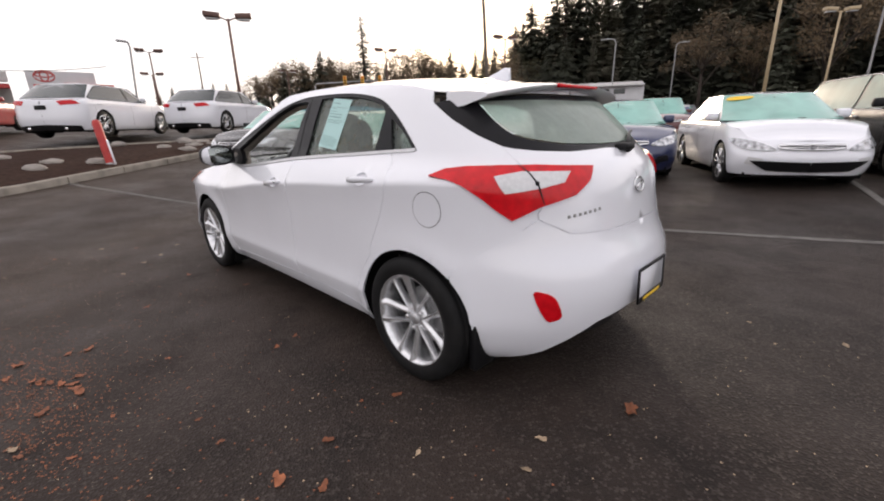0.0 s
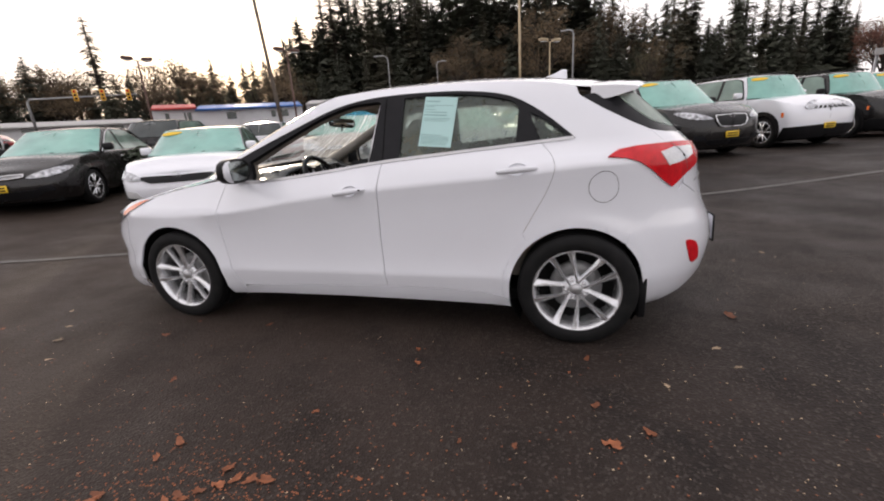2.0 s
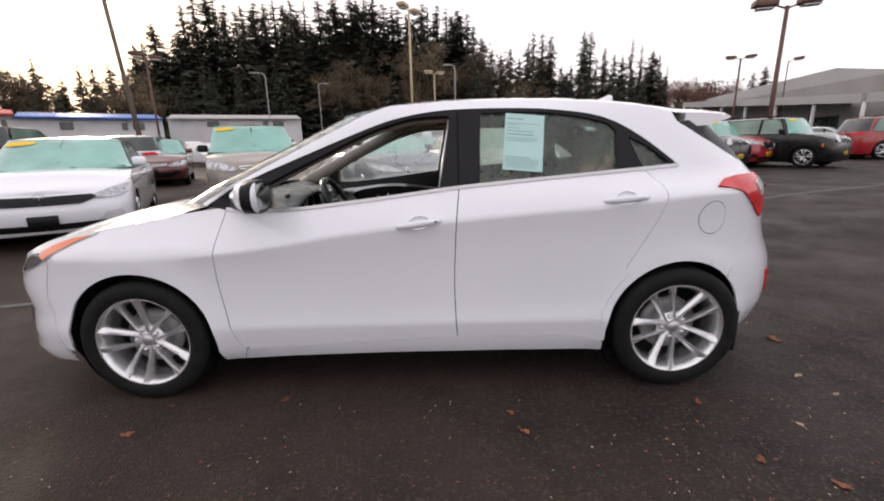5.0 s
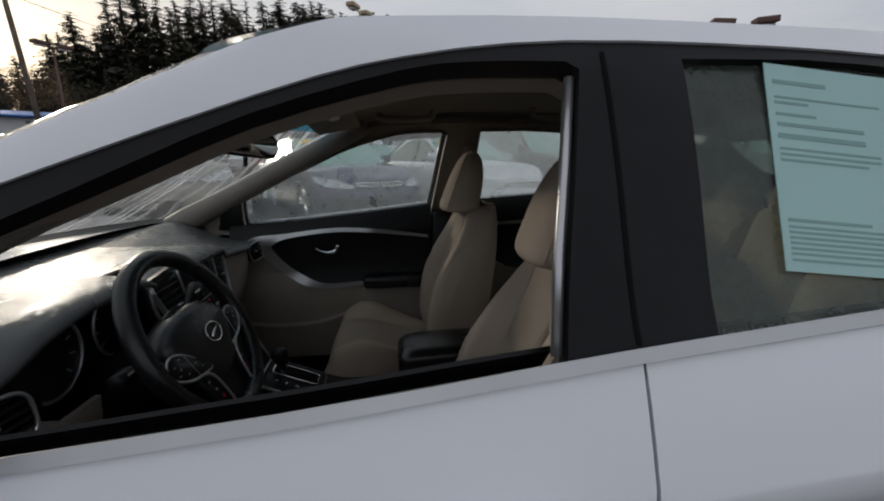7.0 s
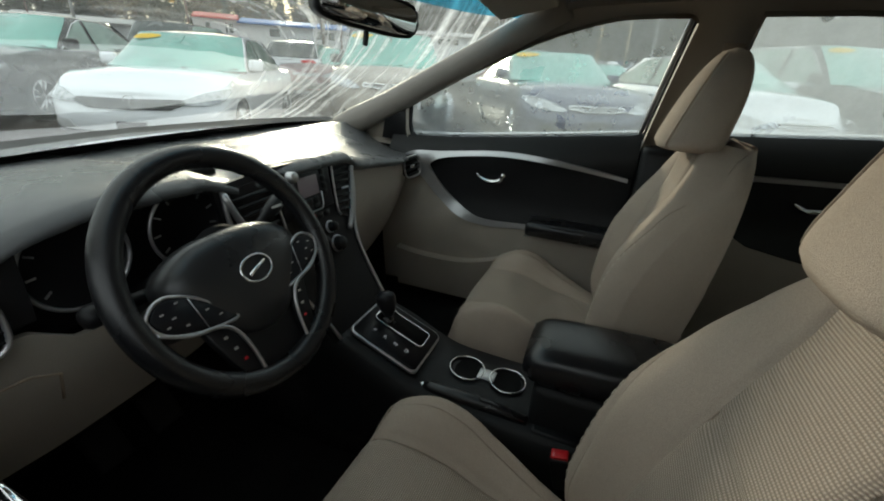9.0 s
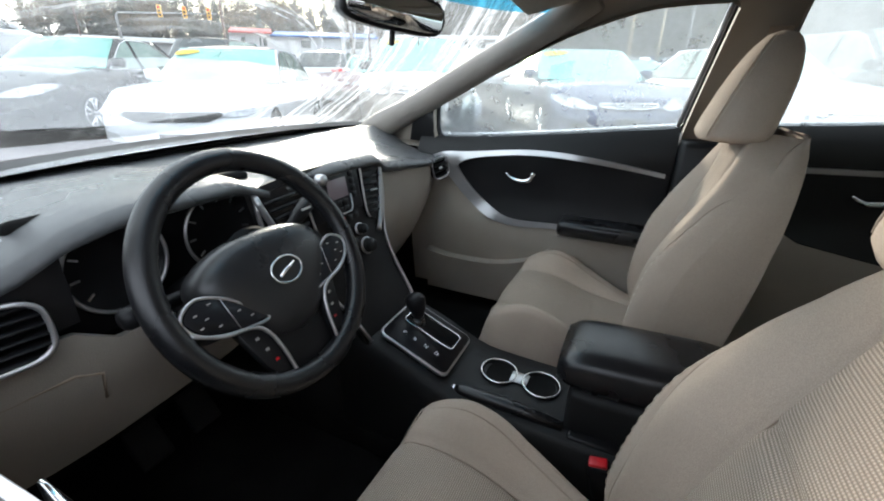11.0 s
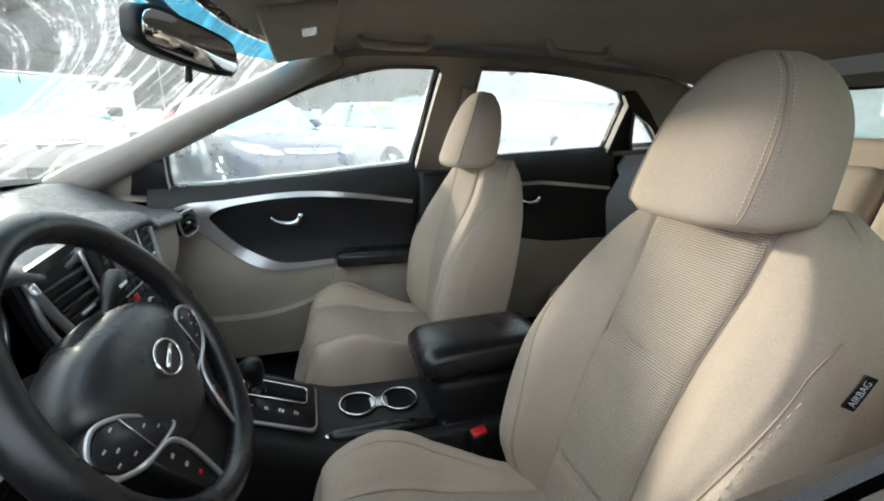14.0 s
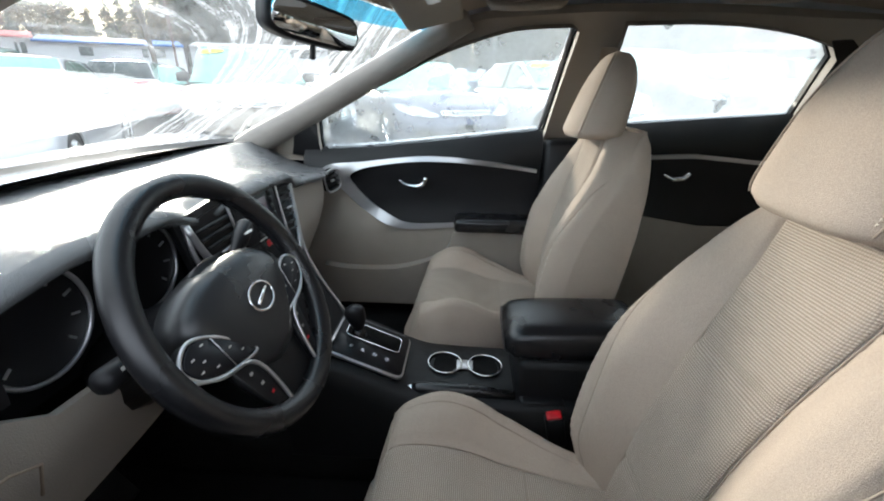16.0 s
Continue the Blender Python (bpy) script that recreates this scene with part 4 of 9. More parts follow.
def wheel_parts(hx, side, turn):
    """Tyre with its rim; outer face towards -y."""
    tyre = lathe([(0.222, -0.080), (0.232, -0.094), (0.262, -0.102), (0.292, -0.098), (0.309, -0.086), (0.315, -0.070), (0.315, -0.045), (0.311, -0.043), (0.311, -0.036), (0.316, -0.034),
                  (0.316, 0.0), (0.316, 0.05), (0.309, 0.075), (0.29, 0.09), (0.22, 0.08)], 48)
    w = part("wheel", tyre, RUBBER, car, "black tyre on a silver alloy wheel")
    w.matrix_basis = pose(hx, -0.775 * side, 0.315, 0, 0, 0 if side > 0 else 180)
    rim = lathe([(0.234, -0.082), (0.236, -0.090), (0.230, -0.094), (0.222, -0.088), (0.212, -0.068), (0.205, -0.02), (0.203, 0.06)], 48)
    part("rim", rim, ALLOY, w, "silver alloy rim")
    part("brake_disc", lathe([(0.05, 0.005), (0.14, 0.005), (0.14, 0.03), (0.05, 0.03)], 32, closed=True), STEEL, w)
    part("backing", lathe([(0.0, 0.04), (0.205, 0.04)], 32), DARK, w)
    for k in range(5):
        for sgn in (-1, 1):
            a0, a1 = turn + 72 * k + sgn * 27, turn + 72 * k + sgn * 13.5
            p0 = Vector((0.060 * math.cos(radians(a0)), 0, 0.060 * math.sin(radians(a0))))
            p1 = Vector((0.226 * math.cos(radians(a1)), 0, 0.226 * math.sin(radians(a1))))
            d = (p1 - p0).normalized()
            s = Vector((-d.z, 0, d.x)) * sgn
            rows = []
            for t, wo, wi, y0 in ((-0.15, 0.012, 0.012, -0.052), (0.2, 0.012, 0.010, -0.064), (0.65, 0.016, 0.013, -0.075), (0.92, 0.021, 0.018, -0.084), (1.0, 0.024, 0.022, -0.088)):
                c = p0 + (p1 - p0) * t
                rows.append([c - s * wi + Vector((0, y0 + 0.03, 0)), c - s * wi + Vector((0, y0 + 0.002, 0)), c - s * (wi - 0.004) + Vector((0, y0 - 0.004, 0)),
                             c + s * (wo - 0.006) * 0.3 + Vector((0, y0 - 0.002, 0)), c + s * wo + Vector((0, y0 + 0.012, 0)), c + s * wo + Vector((0, y0 + 0.03, 0))])
            b = grid(rows, True, True)
            bmesh.ops.recalc_face_normals(b, faces=b.faces[:])
            part("spoke", b, ALLOY, w, sharp=35)
        a = radians(turn + 72 * k)
        nut = lathe([(0.0, -0.064), (0.008, -0.064), (0.011, -0.058), (0.011, -0.03)], 8)
        part("wheel_nut", moved(nut, Matrix.Translation((0.056 * math.cos(a), 0, 0.056 * math.sin(a)))), CHROME, w)
    part("hub", lathe([(0.0, -0.052), (0.07, -0.048), (0.078, -0.03), (0.078, 0.02)], 32), ALLOY, w)
    part("centre_cap", lathe([(0.0, -0.068), (0.026, -0.067), (0.031, -0.06), (0.031, -0.04)], 24), SILVER, w, "round centre cap")


for hx in HUBS:
    for sd in (1, -1):
        wheel_parts(hx, sd, 112 if hx > 0 else 105)


def handle_parts(door, cx, cz, tilt, sd):
    """Pull bar over a shallow cup, with a lock end."""
    fn = lambda u, z: lower(cx + u * math.cos(tilt) - z * math.sin(tilt), cz + u * math.sin(tilt) + z * math.cos(tilt))
    brow = []
    for q, dep in ((1.0, 0.0), (0.93, 0.006), (0.75, 0.011), (0.45, 0.014), (0.02, 0.015)):
        brow.append([Vector(fn(0.002 + 0.050 * q * math.cos(k_), 0.004 + 0.030 * q * math.sin(k_))) + Vector((0, dep, 0)) for k_ in [2 * math.pi * k / 24 for k in range(24)]])
    c = grid(brow, False, True)
    bmesh.ops.recalc_face_normals(c, faces=c.faces[:])
    bmesh.ops.reverse_faces(c, faces=[f_ for f_ in c.faces if f_.normal.y > 0])
    rows = []
    for i in range(17):
        t = -1 + i / 8
        u = 0.106 * t
        lift = 0.004 + 0.031 * (1 - t * t) ** 0.45
        hz = 0.0165 * (1 - 0.60 * t * t)
        p = Vector(fn(u, 0))
        o = Vector((0, -1, 0.15)).normalized()
        rows.append([p + o * (lift - 0.016) + Vector((0, 0, -hz * 0.8)), p + o * (lift - 0.003) + Vector((0, 0, -hz)), p + o * lift,
                     p + o * (lift - 0.003) + Vector((0, 0, hz)), p + o * (lift - 0.016) + Vector((0, 0, hz * 0.8))])
    b = grid(rows, True, True)
    bmesh.ops.recalc_face_normals(b, faces=b.faces[:])
    part("handle_cup", mirrored(c, only=True) if sd else c, PAINT_W, door)
    h = part("door_handle", mirrored(b, only=True) if sd else b, PAINT_W, door, "white pull handle")
    if cx < 0.5:
        p = Vector(fn(0.080, 0.001)) + Vector((0, -0.0235, 0.003))
        k = moved(lathe([(0, -0.003), (0.006, -0.003), (0.008, -0.0015), (0.008, 0.0015), (0.006, 0.003), (0, 0.003)], 16), pose(0, 0, 0, 90, 0, 0))
        part("key_lock", moved(k, Matrix.Translation((p.x, -p.y if sd else p.y, p.z))), SATIN_K, door, "round black key lock")


for sd, sfx in ((0, ""), (1, ".001")):
    handle_parts(bpy.data.objects["front_door" + sfx], 0.060, 0.882, radians(7), sd)
    handle_parts(bpy.data.objects["rear_door" + sfx], 1.018, 0.972, radians(4), sd)

# door mirrors
for sd in (1, -1):
    rows = []
    for i in range(11):
        t = i / 10
        x = -0.745 + 0.125 * t
        k = math.sin(min(1, t * 1.25 + 0.08) * math.pi / 2) ** 0.7
        cy, cz, ry, rz = -0.955, 1.035, 0.112 * k, 0.068 * k
        rows.append([(x - 0.02 * math.cos(2 * math.pi * j / 20), sd * (cy + ry * math.copysign(abs(math.cos(2 * math.pi * j / 20)) ** 0.75, math.cos(2 * math.pi * j / 20))),
                      cz + rz * math.copysign(abs(math.sin(2 * math.pi * j / 20)) ** 0.75, math.sin(2 * math.pi * j / 20))) for j in range(20)])
    b = grid(rows, True, True)
    bmesh.ops.recalc_face_normals(b, faces=b.faces[:])
    hm = part("door_mirror", b, PAINT_W, car, "white folding door mirror")
    last = [Vector(p) for p in rows[-1]]
    c = sum(last, Vector()) / len(last)
    part("mirror_frame", prism([(0.116 * math.copysign(abs(math.cos(a)) ** 0.75, math.cos(a)), 0.072 * math.copysign(abs(math.sin(a)) ** 0.75, math.sin(a))) for a in [2 * math.pi * j / 24 for j in range(24)]], 0.044,
                                Matrix.Translation(c) @ pose(0, 0, 0, 90, 0, 90) @ Matrix.Translation((0, 0, -0.037)), 0.006), SATIN_K, hm, "black mirror rim")
    part("mirror_glass", prism([(0.094 * math.copysign(abs(math.cos(a)) ** 0.75, math.cos(a)), 0.056 * math.copysign(abs(math.sin(a)) ** 0.75, math.sin(a))) for a in [2 * math.pi * j / 24 for j in range(24)]], 0.002,
                                Matrix.Translation(c) @ pose(0, 0, 0, 90, 0, 90) @ Matrix.Translation((0, 0, 0.008))), MIRROR_D, hm, "dim rear-view glass")
    part("mirror_foot", tube(spl([(-0.80, sd * -0.80, 0.985), (-0.75, sd * -0.86, 0.985), (-0.70, sd * -0.93, 0.995)], 4), [0.03, 0.028, 0.026, 0.024, 0.022, 0.02, 0.02, 0.02, 0.02], 10), SATIN_K, hm, "black mirror foot")

# spoiler, antenna, third lamp, wiper, badges, plate
rows = []
for i in range(21):
    y = -0.635 + 1.27 * i / 20
    k = 1 - (abs(y) / 0.68) ** 4 * 0.5
    x0, x1, zt = 1.38, 1.49 + 0.19 * k, 1.402 - 0.05 * (abs(y) / 0.62) ** 2.2
    rows.append([(x0, y, zt + 0.012), (x0 + (x1 - x0) * 0.5, y, zt + 0.008), (x1 - 0.02, y, zt - 0.004), (x1, y, zt - 0.012), (x1 - 0.008, y, zt - 0.022), (x0 + 0.1, y, zt - 0.052), (x0, y, zt - 0.06)])
b = grid(rows, True, True)
bmesh.ops.recalc_face_normals(b, faces=b.faces[:])
spoiler = part("roof_spoiler", b, PAINT_W, car, "white spoiler over the rear window", sharp=50)
part("brake_lamp", rbox((1.652, -0.20, 1.374), (1.687, 0.20, 1.391), 0.005), LIGHT_R, spoiler, "slim red brake lamp")
fin = [(1.04, 1.455), (1.12, 1.470), (1.19, 1.492), (1.235, 1.512), (1.262, 1.508), (1.268, 1.44), (1.10, 1.44)]
part("roof_antenna", prism(fin, 0.024, Matrix.Translation((0, 0.012, 0)) @ pose(0, 0, 0, 90, 0, 0), 0.006), PAINT_W, car, "white shark-fin antenna")
arm = join(tube([(1.945, 0.02, 1.088), (1.925, 0.07, 1.118), (1.870, 0.20, 1.150), (1.822, 0.36, 1.165)], [0.018, 0.016, 0.009, 0.005], 8), rbox((1.895, -0.03, 1.085), (1.960, 0.07, 1.118), 0.012))
part("rear_wiper", arm, SATIN_K, tailgate, "black rear wiper")


def on_tail(u, z, o=0.006):
    p, q, r = Vector(lower(u, z)), Vector(lower(u + 0.01, z)), Vector(lower(u, z + 0.01))
    n = (q - p).cross(r - p).normalized()
    x = (q - p).normalized()
    return Matrix.Translation(p + n * o) @ Matrix((x, n.cross(x), n)).transposed().to_4x4()


for k in range(7):
    part("badge_bar", rbox((-0.007, -0.0065, 0), (0.007, 0.0065, 0.0025), 0.001, 1), STEEL, tailgate, "chrome badge piece", m=on_tail(2.08 + 0.028 * k, 0.847 + 0.003 * k, 0.001))
oval = [(0.052 * math.cos(a), 0.034 * math.sin(a)) for a in [2 * math.pi * k / 28 for k in range(29)]]
emb = tube([(p[0], p[1], 0.004) for p in oval], 0.0045, 6, False)
emb = join(emb, tube([(-0.030, -0.010, 0.004), (0.030, 0.010, 0.004)], 0.006, 6))
part("emblem", emb, CHROME, tailgate, "chrome oval emblem", m=on_tail(tail_mid(0.93) - 0.004, 0.93, 0.003))
u0 = tail_mid(0.55)
pm = on_tail(u0 - 0.055, 0.505, 0.014)
plate = part("number_plate", rbox((-0.15, -0.075, 0), (0.15, 0.075, 0.006), 0.004, 1), PAINT_W, car, "white dealer plate in a black frame", m=pm)
for a, b_ in (((-0.156, 0.066), (0.156, 0.082)), ((-0.156, -0.086), (0.156, -0.060)), ((-0.158, -0.08), (-0.146, 0.08)), ((0.146, -0.08), (0.158, 0.08))):
    part("plate_frame", rbox((a[0], a[1], 0.002), (b_[0], b_[1], 0.011), 0.002, 1), SATIN_K, plate)
part("frame_bar", rbox((-0.10, -0.081, 0.010), (0.10, -0.065, 0.0125), 0.001, 1), STICK_Y, plate, "yellow band")
# price sheet behind the rear window
sm = Matrix.Translation((0.566, -0.704, 1.236)) @ pose(0, 0, 0, 90 - 24.0, 0, 0) @ pose(0.006, 0, 0, 0, 0, -6.0)
sheet_ob = part("window_sheet", rbox((-0.095, -0.145, -0.0008), (0.095, 0.145, 0.0008), 0), PAPER, car, "pale teal printed form inside the window", m=sm, smooth=False)
ry = random.Random(2)
for y, w, h in ((0.118, 0.08, 0.006), (0.095, 0.16, 0.003), (0.087, 0.05, 0.004), (0.07, 0.06, 0.004), (0.055, 0.13, 0.005), (0.038, 0.13, 0.007), (0.02, 0.15, 0.003), (0.012, 0.15, 0.003), (0.004, 0.13, 0.003),
                (-0.078, 0.12, 0.004), (-0.087, 0.16, 0.003), (-0.094, 0.16, 0.003), (-0.101, 0.16, 0.003), (-0.108, 0.16, 0.003), (-0.115, 0.16, 0.003), (-0.122, 0.15, 0.003), (-0.130, 0.15, 0.003)):
    part("print_bar", rbox((-0.085, y - h / 2, 0.0010), (-0.085 + w, y + h / 2, 0.0014), 0), INK, sheet_ob, smooth=False)


# ---------- the hatchback: inside ----------
def ribbed(axis):
    m, n, l, b = nodes_of("ribbed_seat_cloth")
    co, wv, w2, nz = n.new("ShaderNodeTexCoord"), n.new("ShaderNodeTexWave"), n.new("ShaderNodeTexWave"), n.new("ShaderNodeTexNoise")
    wv.bands_direction, wv.wave_profile = axis, "SIN"
    wv.inputs["Scale"].default_value, wv.inputs["Distortion"].default_value = 92.0, 0.1
    w2.bands_direction = "Y"
    w2.inputs["Scale"].default_value, w2.inputs["Distortion"].default_value = 100.0, 0.2
    nz.inputs["Scale"].default_value = 7
    for t in (wv, w2, nz):
        l.new(co.outputs["Object"], t.inputs["Vector"])
    mu = n.new("ShaderNodeMath")
    mu.operation = "MULTIPLY"
    l.new(wv.outputs["Fac"], mu.inputs[0])
    rg = n.new("ShaderNodeMapRange")
    rg.inputs[3].default_value, rg.inputs[4].default_value = 0.38, 1.0
    l.new(w2.outputs["Fac"], rg.inputs[0])
    l.new(rg.outputs[0], mu.inputs[1])
    rp = n.new("ShaderNodeValToRGB")
    rp.color_ramp.elements[0].position, rp.color_ramp.elements[0].color = 0.1, (0.31, 0.257, 0.212, 1)
    rp.color_ramp.elements[1].position, rp.color_ramp.elements[1].color = 0.6, (0.59, 0.50, 0.415, 1)
    l.new(mu.outputs[0], rp.inputs[0])
    mx = n.new("ShaderNodeMix")
    mx.data_type, mx.blend_type = "RGBA", "MULTIPLY"
    mx.inputs[0].default_value = 0.25
    l.new(rp.outputs[0], mx.inputs[6])
    l.new(nz.outputs[0], mx.inputs[7])
    l.new(mx.outputs[2], b.inputs["Base Color"])
    b.inputs["Roughness"].default_value, b.inputs["Specular IOR Level"].default_value = 0.9, 0.2
    bp = n.new("ShaderNodeBump")
    bp.inputs["Strength"].default_value, bp.inputs["Distance"].default_value = 0.6, 0.003
    l.new(mu.outputs[0], bp.inputs["Height"])
    l.new(bp.outputs[0], b.inputs["Normal"])
    return m


RIBBED, RIBBED_X = ribbed("Z"), ribbed("X")
SEAM = mat("seam_thread", (0.34, 0.28, 0.225), 0.9)
STITCH = mat("pale_stitching", (0.62, 0.55, 0.45), 0.9)

# floor, bulkhead, tunnel
part("floor_carpet", rbox((-1.05, -0.74, 0.20), (1.60, 0.74, 0.27), 0.01), CARPET, car, "black carpet")
part("bulkhead", rbox((-1.22, -0.74, 0.20), (-1.05, 0.74, 0.93), 0.01), CARPET, car)
part("tunnel", rbox((-1.05, -0.13, 0.25), (1.0, 0.13, 0.40), 0.05, 3), CARPET, car)


def smooth01(t):
    t = min(1, max(0, t))
    return t * t * (3 - 2 * t)


def in_panel(name, outline, fn, sd, m, label="", step=0.04, off=0.0, lip=0.006, parent=None, holes=()):
    """An inner trim on one side: sd 1 the passenger's side, -1 the driver's; off goes into the cabin."""
    f2 = fn
    if sd < 0 and fn is door_in:      # the driver's trim is pushed outwards to fit the camera's view
        f2 = lambda u, z: (u, door_in(u, z)[1] - 0.024 * smooth01((z - 0.70) / 0.2), z)
    b = panel(outline, f2, step, -off, -lip, holes)
    bmesh.ops.reverse_faces(b, faces=b.faces[:])
    return part(name, b if sd < 0 else mirrored(b, only=True), m, parent or car, label)


DOORY = curve([(0.30, 0.705), (0.42, 0.690), (0.60, 0.672), (0.68, 0.676), (0.75, 0.700), (0.86, 0.702), (0.91, 0.690), (0.95, 0.700), (0.99, 0.730), (1.03, 0.762), (1.10, 0.765)])


def door_in(u, z):
    zz = z - (belt_z(u) - 0.985) * min(1, max(0, (z - 0.6) / 0.3))
    return (u, -DOORY(zz), z)


SW_TOP = [(-0.66, 0.880), (-0.60, 0.900), (-0.50, 0.908), (-0.27, 0.932), (-0.06, 0.924), (0.15, 0.893)]
SW_IN = [(0.15, 0.880), (-0.06, 0.909), (-0.27, 0.915), (-0.46, 0.893), (-0.535, 0.868), (-0.54, 0.835), (-0.47, 0.757), (-0.39, 0.705), (-0.31, 0.682), (-0.15, 0.688)]
SW_OUT = [(-0.15, 0.672), (-0.31, 0.660), (-0.41, 0.676), (-0.50, 0.728), (-0.58, 0.805), (-0.66, 0.86)]
for sd in (1, -1):
    pad = belt(-0.72, 0.165, 8)
    pad = [(x, z + 0.004) for x, z in pad] + [(0.165, 0.89)] + spl(SW_TOP, 3)[::-1] + [(-0.72, 0.87)]
    trim = in_panel("door_trim", pad, door_in, sd, PLASTIC, "dark grey upper door trim")
    in_panel("door_insert", [(0.165, 0.892), (-0.06, 0.918), (-0.27, 0.925), (-0.47, 0.900), (-0.56, 0.868), (-0.56, 0.830), (-0.48, 0.745), (-0.39, 0.692), (-0.31, 0.672), (0.165, 0.672)], door_in, sd, SATIN_K, "black leaf-shaped insert", 0.04, -0.010, 0, trim)
    in_panel("silver_swoosh", spl(SW_TOP, 4) + spl(SW_IN, 4) + spl(SW_OUT, 4), door_in, sd, SILVER, "satin silver trim sweeping round the insert", 0.03, 0.008, 0.010, trim)
    low = spl(SW_OUT, 3)[::-1] + [(-0.15, 0.683), (0.165, 0.690), (0.165, 0.34), (-0.74, 0.34), (-0.74, 0.86)]
    in_panel("door_lower", low, door_in, sd, BEIGE_P, "beige lower door trim", 0.05, 0.0, 0.004, trim)
    pocket = spl([(-0.66, 0.515), (-0.55, 0.500), (-0.38, 0.505), (-0.24, 0.545), (-0.175, 0.590), (-0.15, 0.655)], 4) + [(0.160, 0.665), (0.160, 0.34), (-0.66, 0.34)]
    in_panel("map_pocket", pocket, door_in, sd, BEIGE_P, "beige map pocket", 0.05, 0.035, 0.036, trim)
    y0, y1 = (0.595, 0.70) if sd > 0 else (-0.70, -0.595)
    part("armrest", rbox((-0.145, y0, 0.672), (0.15, y1, 0.724), 0.016, 3), LEATHER, trim, "black padded armrest")
    hp = spl([(-0.355, 0, 0.848), (-0.335, 0, 0.833), (-0.30, 0, 0.824), (-0.268, 0, 0.832), (-0.255, 0, 0.858)], 4)
    hb = tube([(p[0], sd * 0.682, p[2]) for p in hp], [0.003 + 0.007 * min(1, i / 8) for i in range(len(hp))], 8)
    part("inner_handle", hb, CHROME, trim, "chrome inner door handle")
    # rear door
    padr = [(x, z + 0.004) for x, z in belt(0.36, 1.04, 8)] + [(1.04, 0.925), (0.70, 0.955), (0.36, 0.945)]
    rt = in_panel("rear_door_trim", padr, door_in, sd, PLASTIC, "dark grey rear door trim")
    in_panel("silver_strip", [(0.36, 0.945), (0.70, 0.957), (1.04, 0.925), (1.04, 0.912), (0.70, 0.942), (0.36, 0.930)], door_in, sd, SILVER, "satin silver strip", 0.04, 0.006, 0.008, rt)
    in_panel("door_insert", [(0.36, 0.94), (0.70, 0.95), (1.04, 0.92), (1.04, 0.70), (0.75, 0.70), (0.52, 0.74), (0.42, 0.80), (0.36, 0.86)], door_in, sd, SATIN_K, "black insert", 0.05, -0.008, 0, rt)
    in_panel("door_lower", [(0.36, 0.87), (0.42, 0.79), (0.52, 0.735), (0.75, 0.70), (1.04, 0.70), (1.04, 0.34), (0.36, 0.34)], door_in, sd, BEIGE_P, "beige lower trim", 0.06, 0.004, 0.004, rt)
    part("inner_handle", tube([(0.60, sd * 0.684, 0.885), (0.63, sd * 0.682, 0.868), (0.67, sd * 0.680, 0.872), (0.685, sd * 0.680, 0.892)], [0.004, 0.008, 0.009, 0.009], 8), CHROME, rt, "chrome inner handle")
    # pillars
    tr = [(ws_side(z) - 0.005, z) for z in np.linspace(0.975, 1.385, 9)] + [(u, edge_z(u) - 0.004) for u in np.linspace(-0.15, 1.36, 16)] + [(1.33, 1.115)] + [(x, z - 0.01) for x, z in belt(-0.975, 1.30, 16)[::-1]]
    in_panel("pillar_trim", tr, upper, sd, BEIGE_P, "beige pillar trim round the windows", 0.05, 0.042, -0.03, None, (inset(OPEN_F, -0.004), inset(OPEN_R, -0.004), inset(OPEN_Q, -0.004)))
    in_panel("mirror_triangle", [(-0.775, 0.955), (-0.664, 0.948), (-0.664, 1.078), (-0.70, 1.062), (-0.745, 1.025)], upper, sd, SATIN_K, "black triangle behind the mirror", 0.05, 0.062, 0.02)
    in_panel("rear_frame", [(1.012, 1.09), (1.03, 1.285), (0.995, 1.33), (1.05, 1.335), (1.16, 1.26), (1.33, 1.115)], upper, sd, SATIN_K, "black quarter frame", 0.05, 0.050, 0.01, None, (inset(OPEN_Q, -0.003),))
    part("pillar_lower", rbox((0.17 if sd > 0 else 0.25, 0.665 if sd > 0 else -0.76, 0.28), (0.36, 0.76 if sd > 0 else -0.705, 1.0 if sd > 0 else 0.90), 0.02), SATIN_K, car, "black lower pillar trim")
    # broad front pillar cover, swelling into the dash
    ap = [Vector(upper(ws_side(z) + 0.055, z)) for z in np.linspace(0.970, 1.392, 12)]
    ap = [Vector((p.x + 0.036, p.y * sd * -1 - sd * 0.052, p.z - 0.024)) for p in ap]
    part("front_pillar_trim", tube(ap, [0.052, 0.050, 0.048, 0.046, 0.045, 0.044, 0.043, 0.042, 0.041, 0.040, 0.038, 0.036], 14), BEIGE_P_SHADED, car, "front pillar trim in shade-darkened beige")
    # seat belt down the pillar
    part("seat_belt", moved(rbox((-0.024, -0.001, -0.28), (0.024, 0.001, 0.28), 0), Matrix.Translation((0.315, sd * 0.655, 1.02)) @ pose(0, 0, 0, sd * 18, 0, 0)), BEIGE_D, car, "beige seat belt")

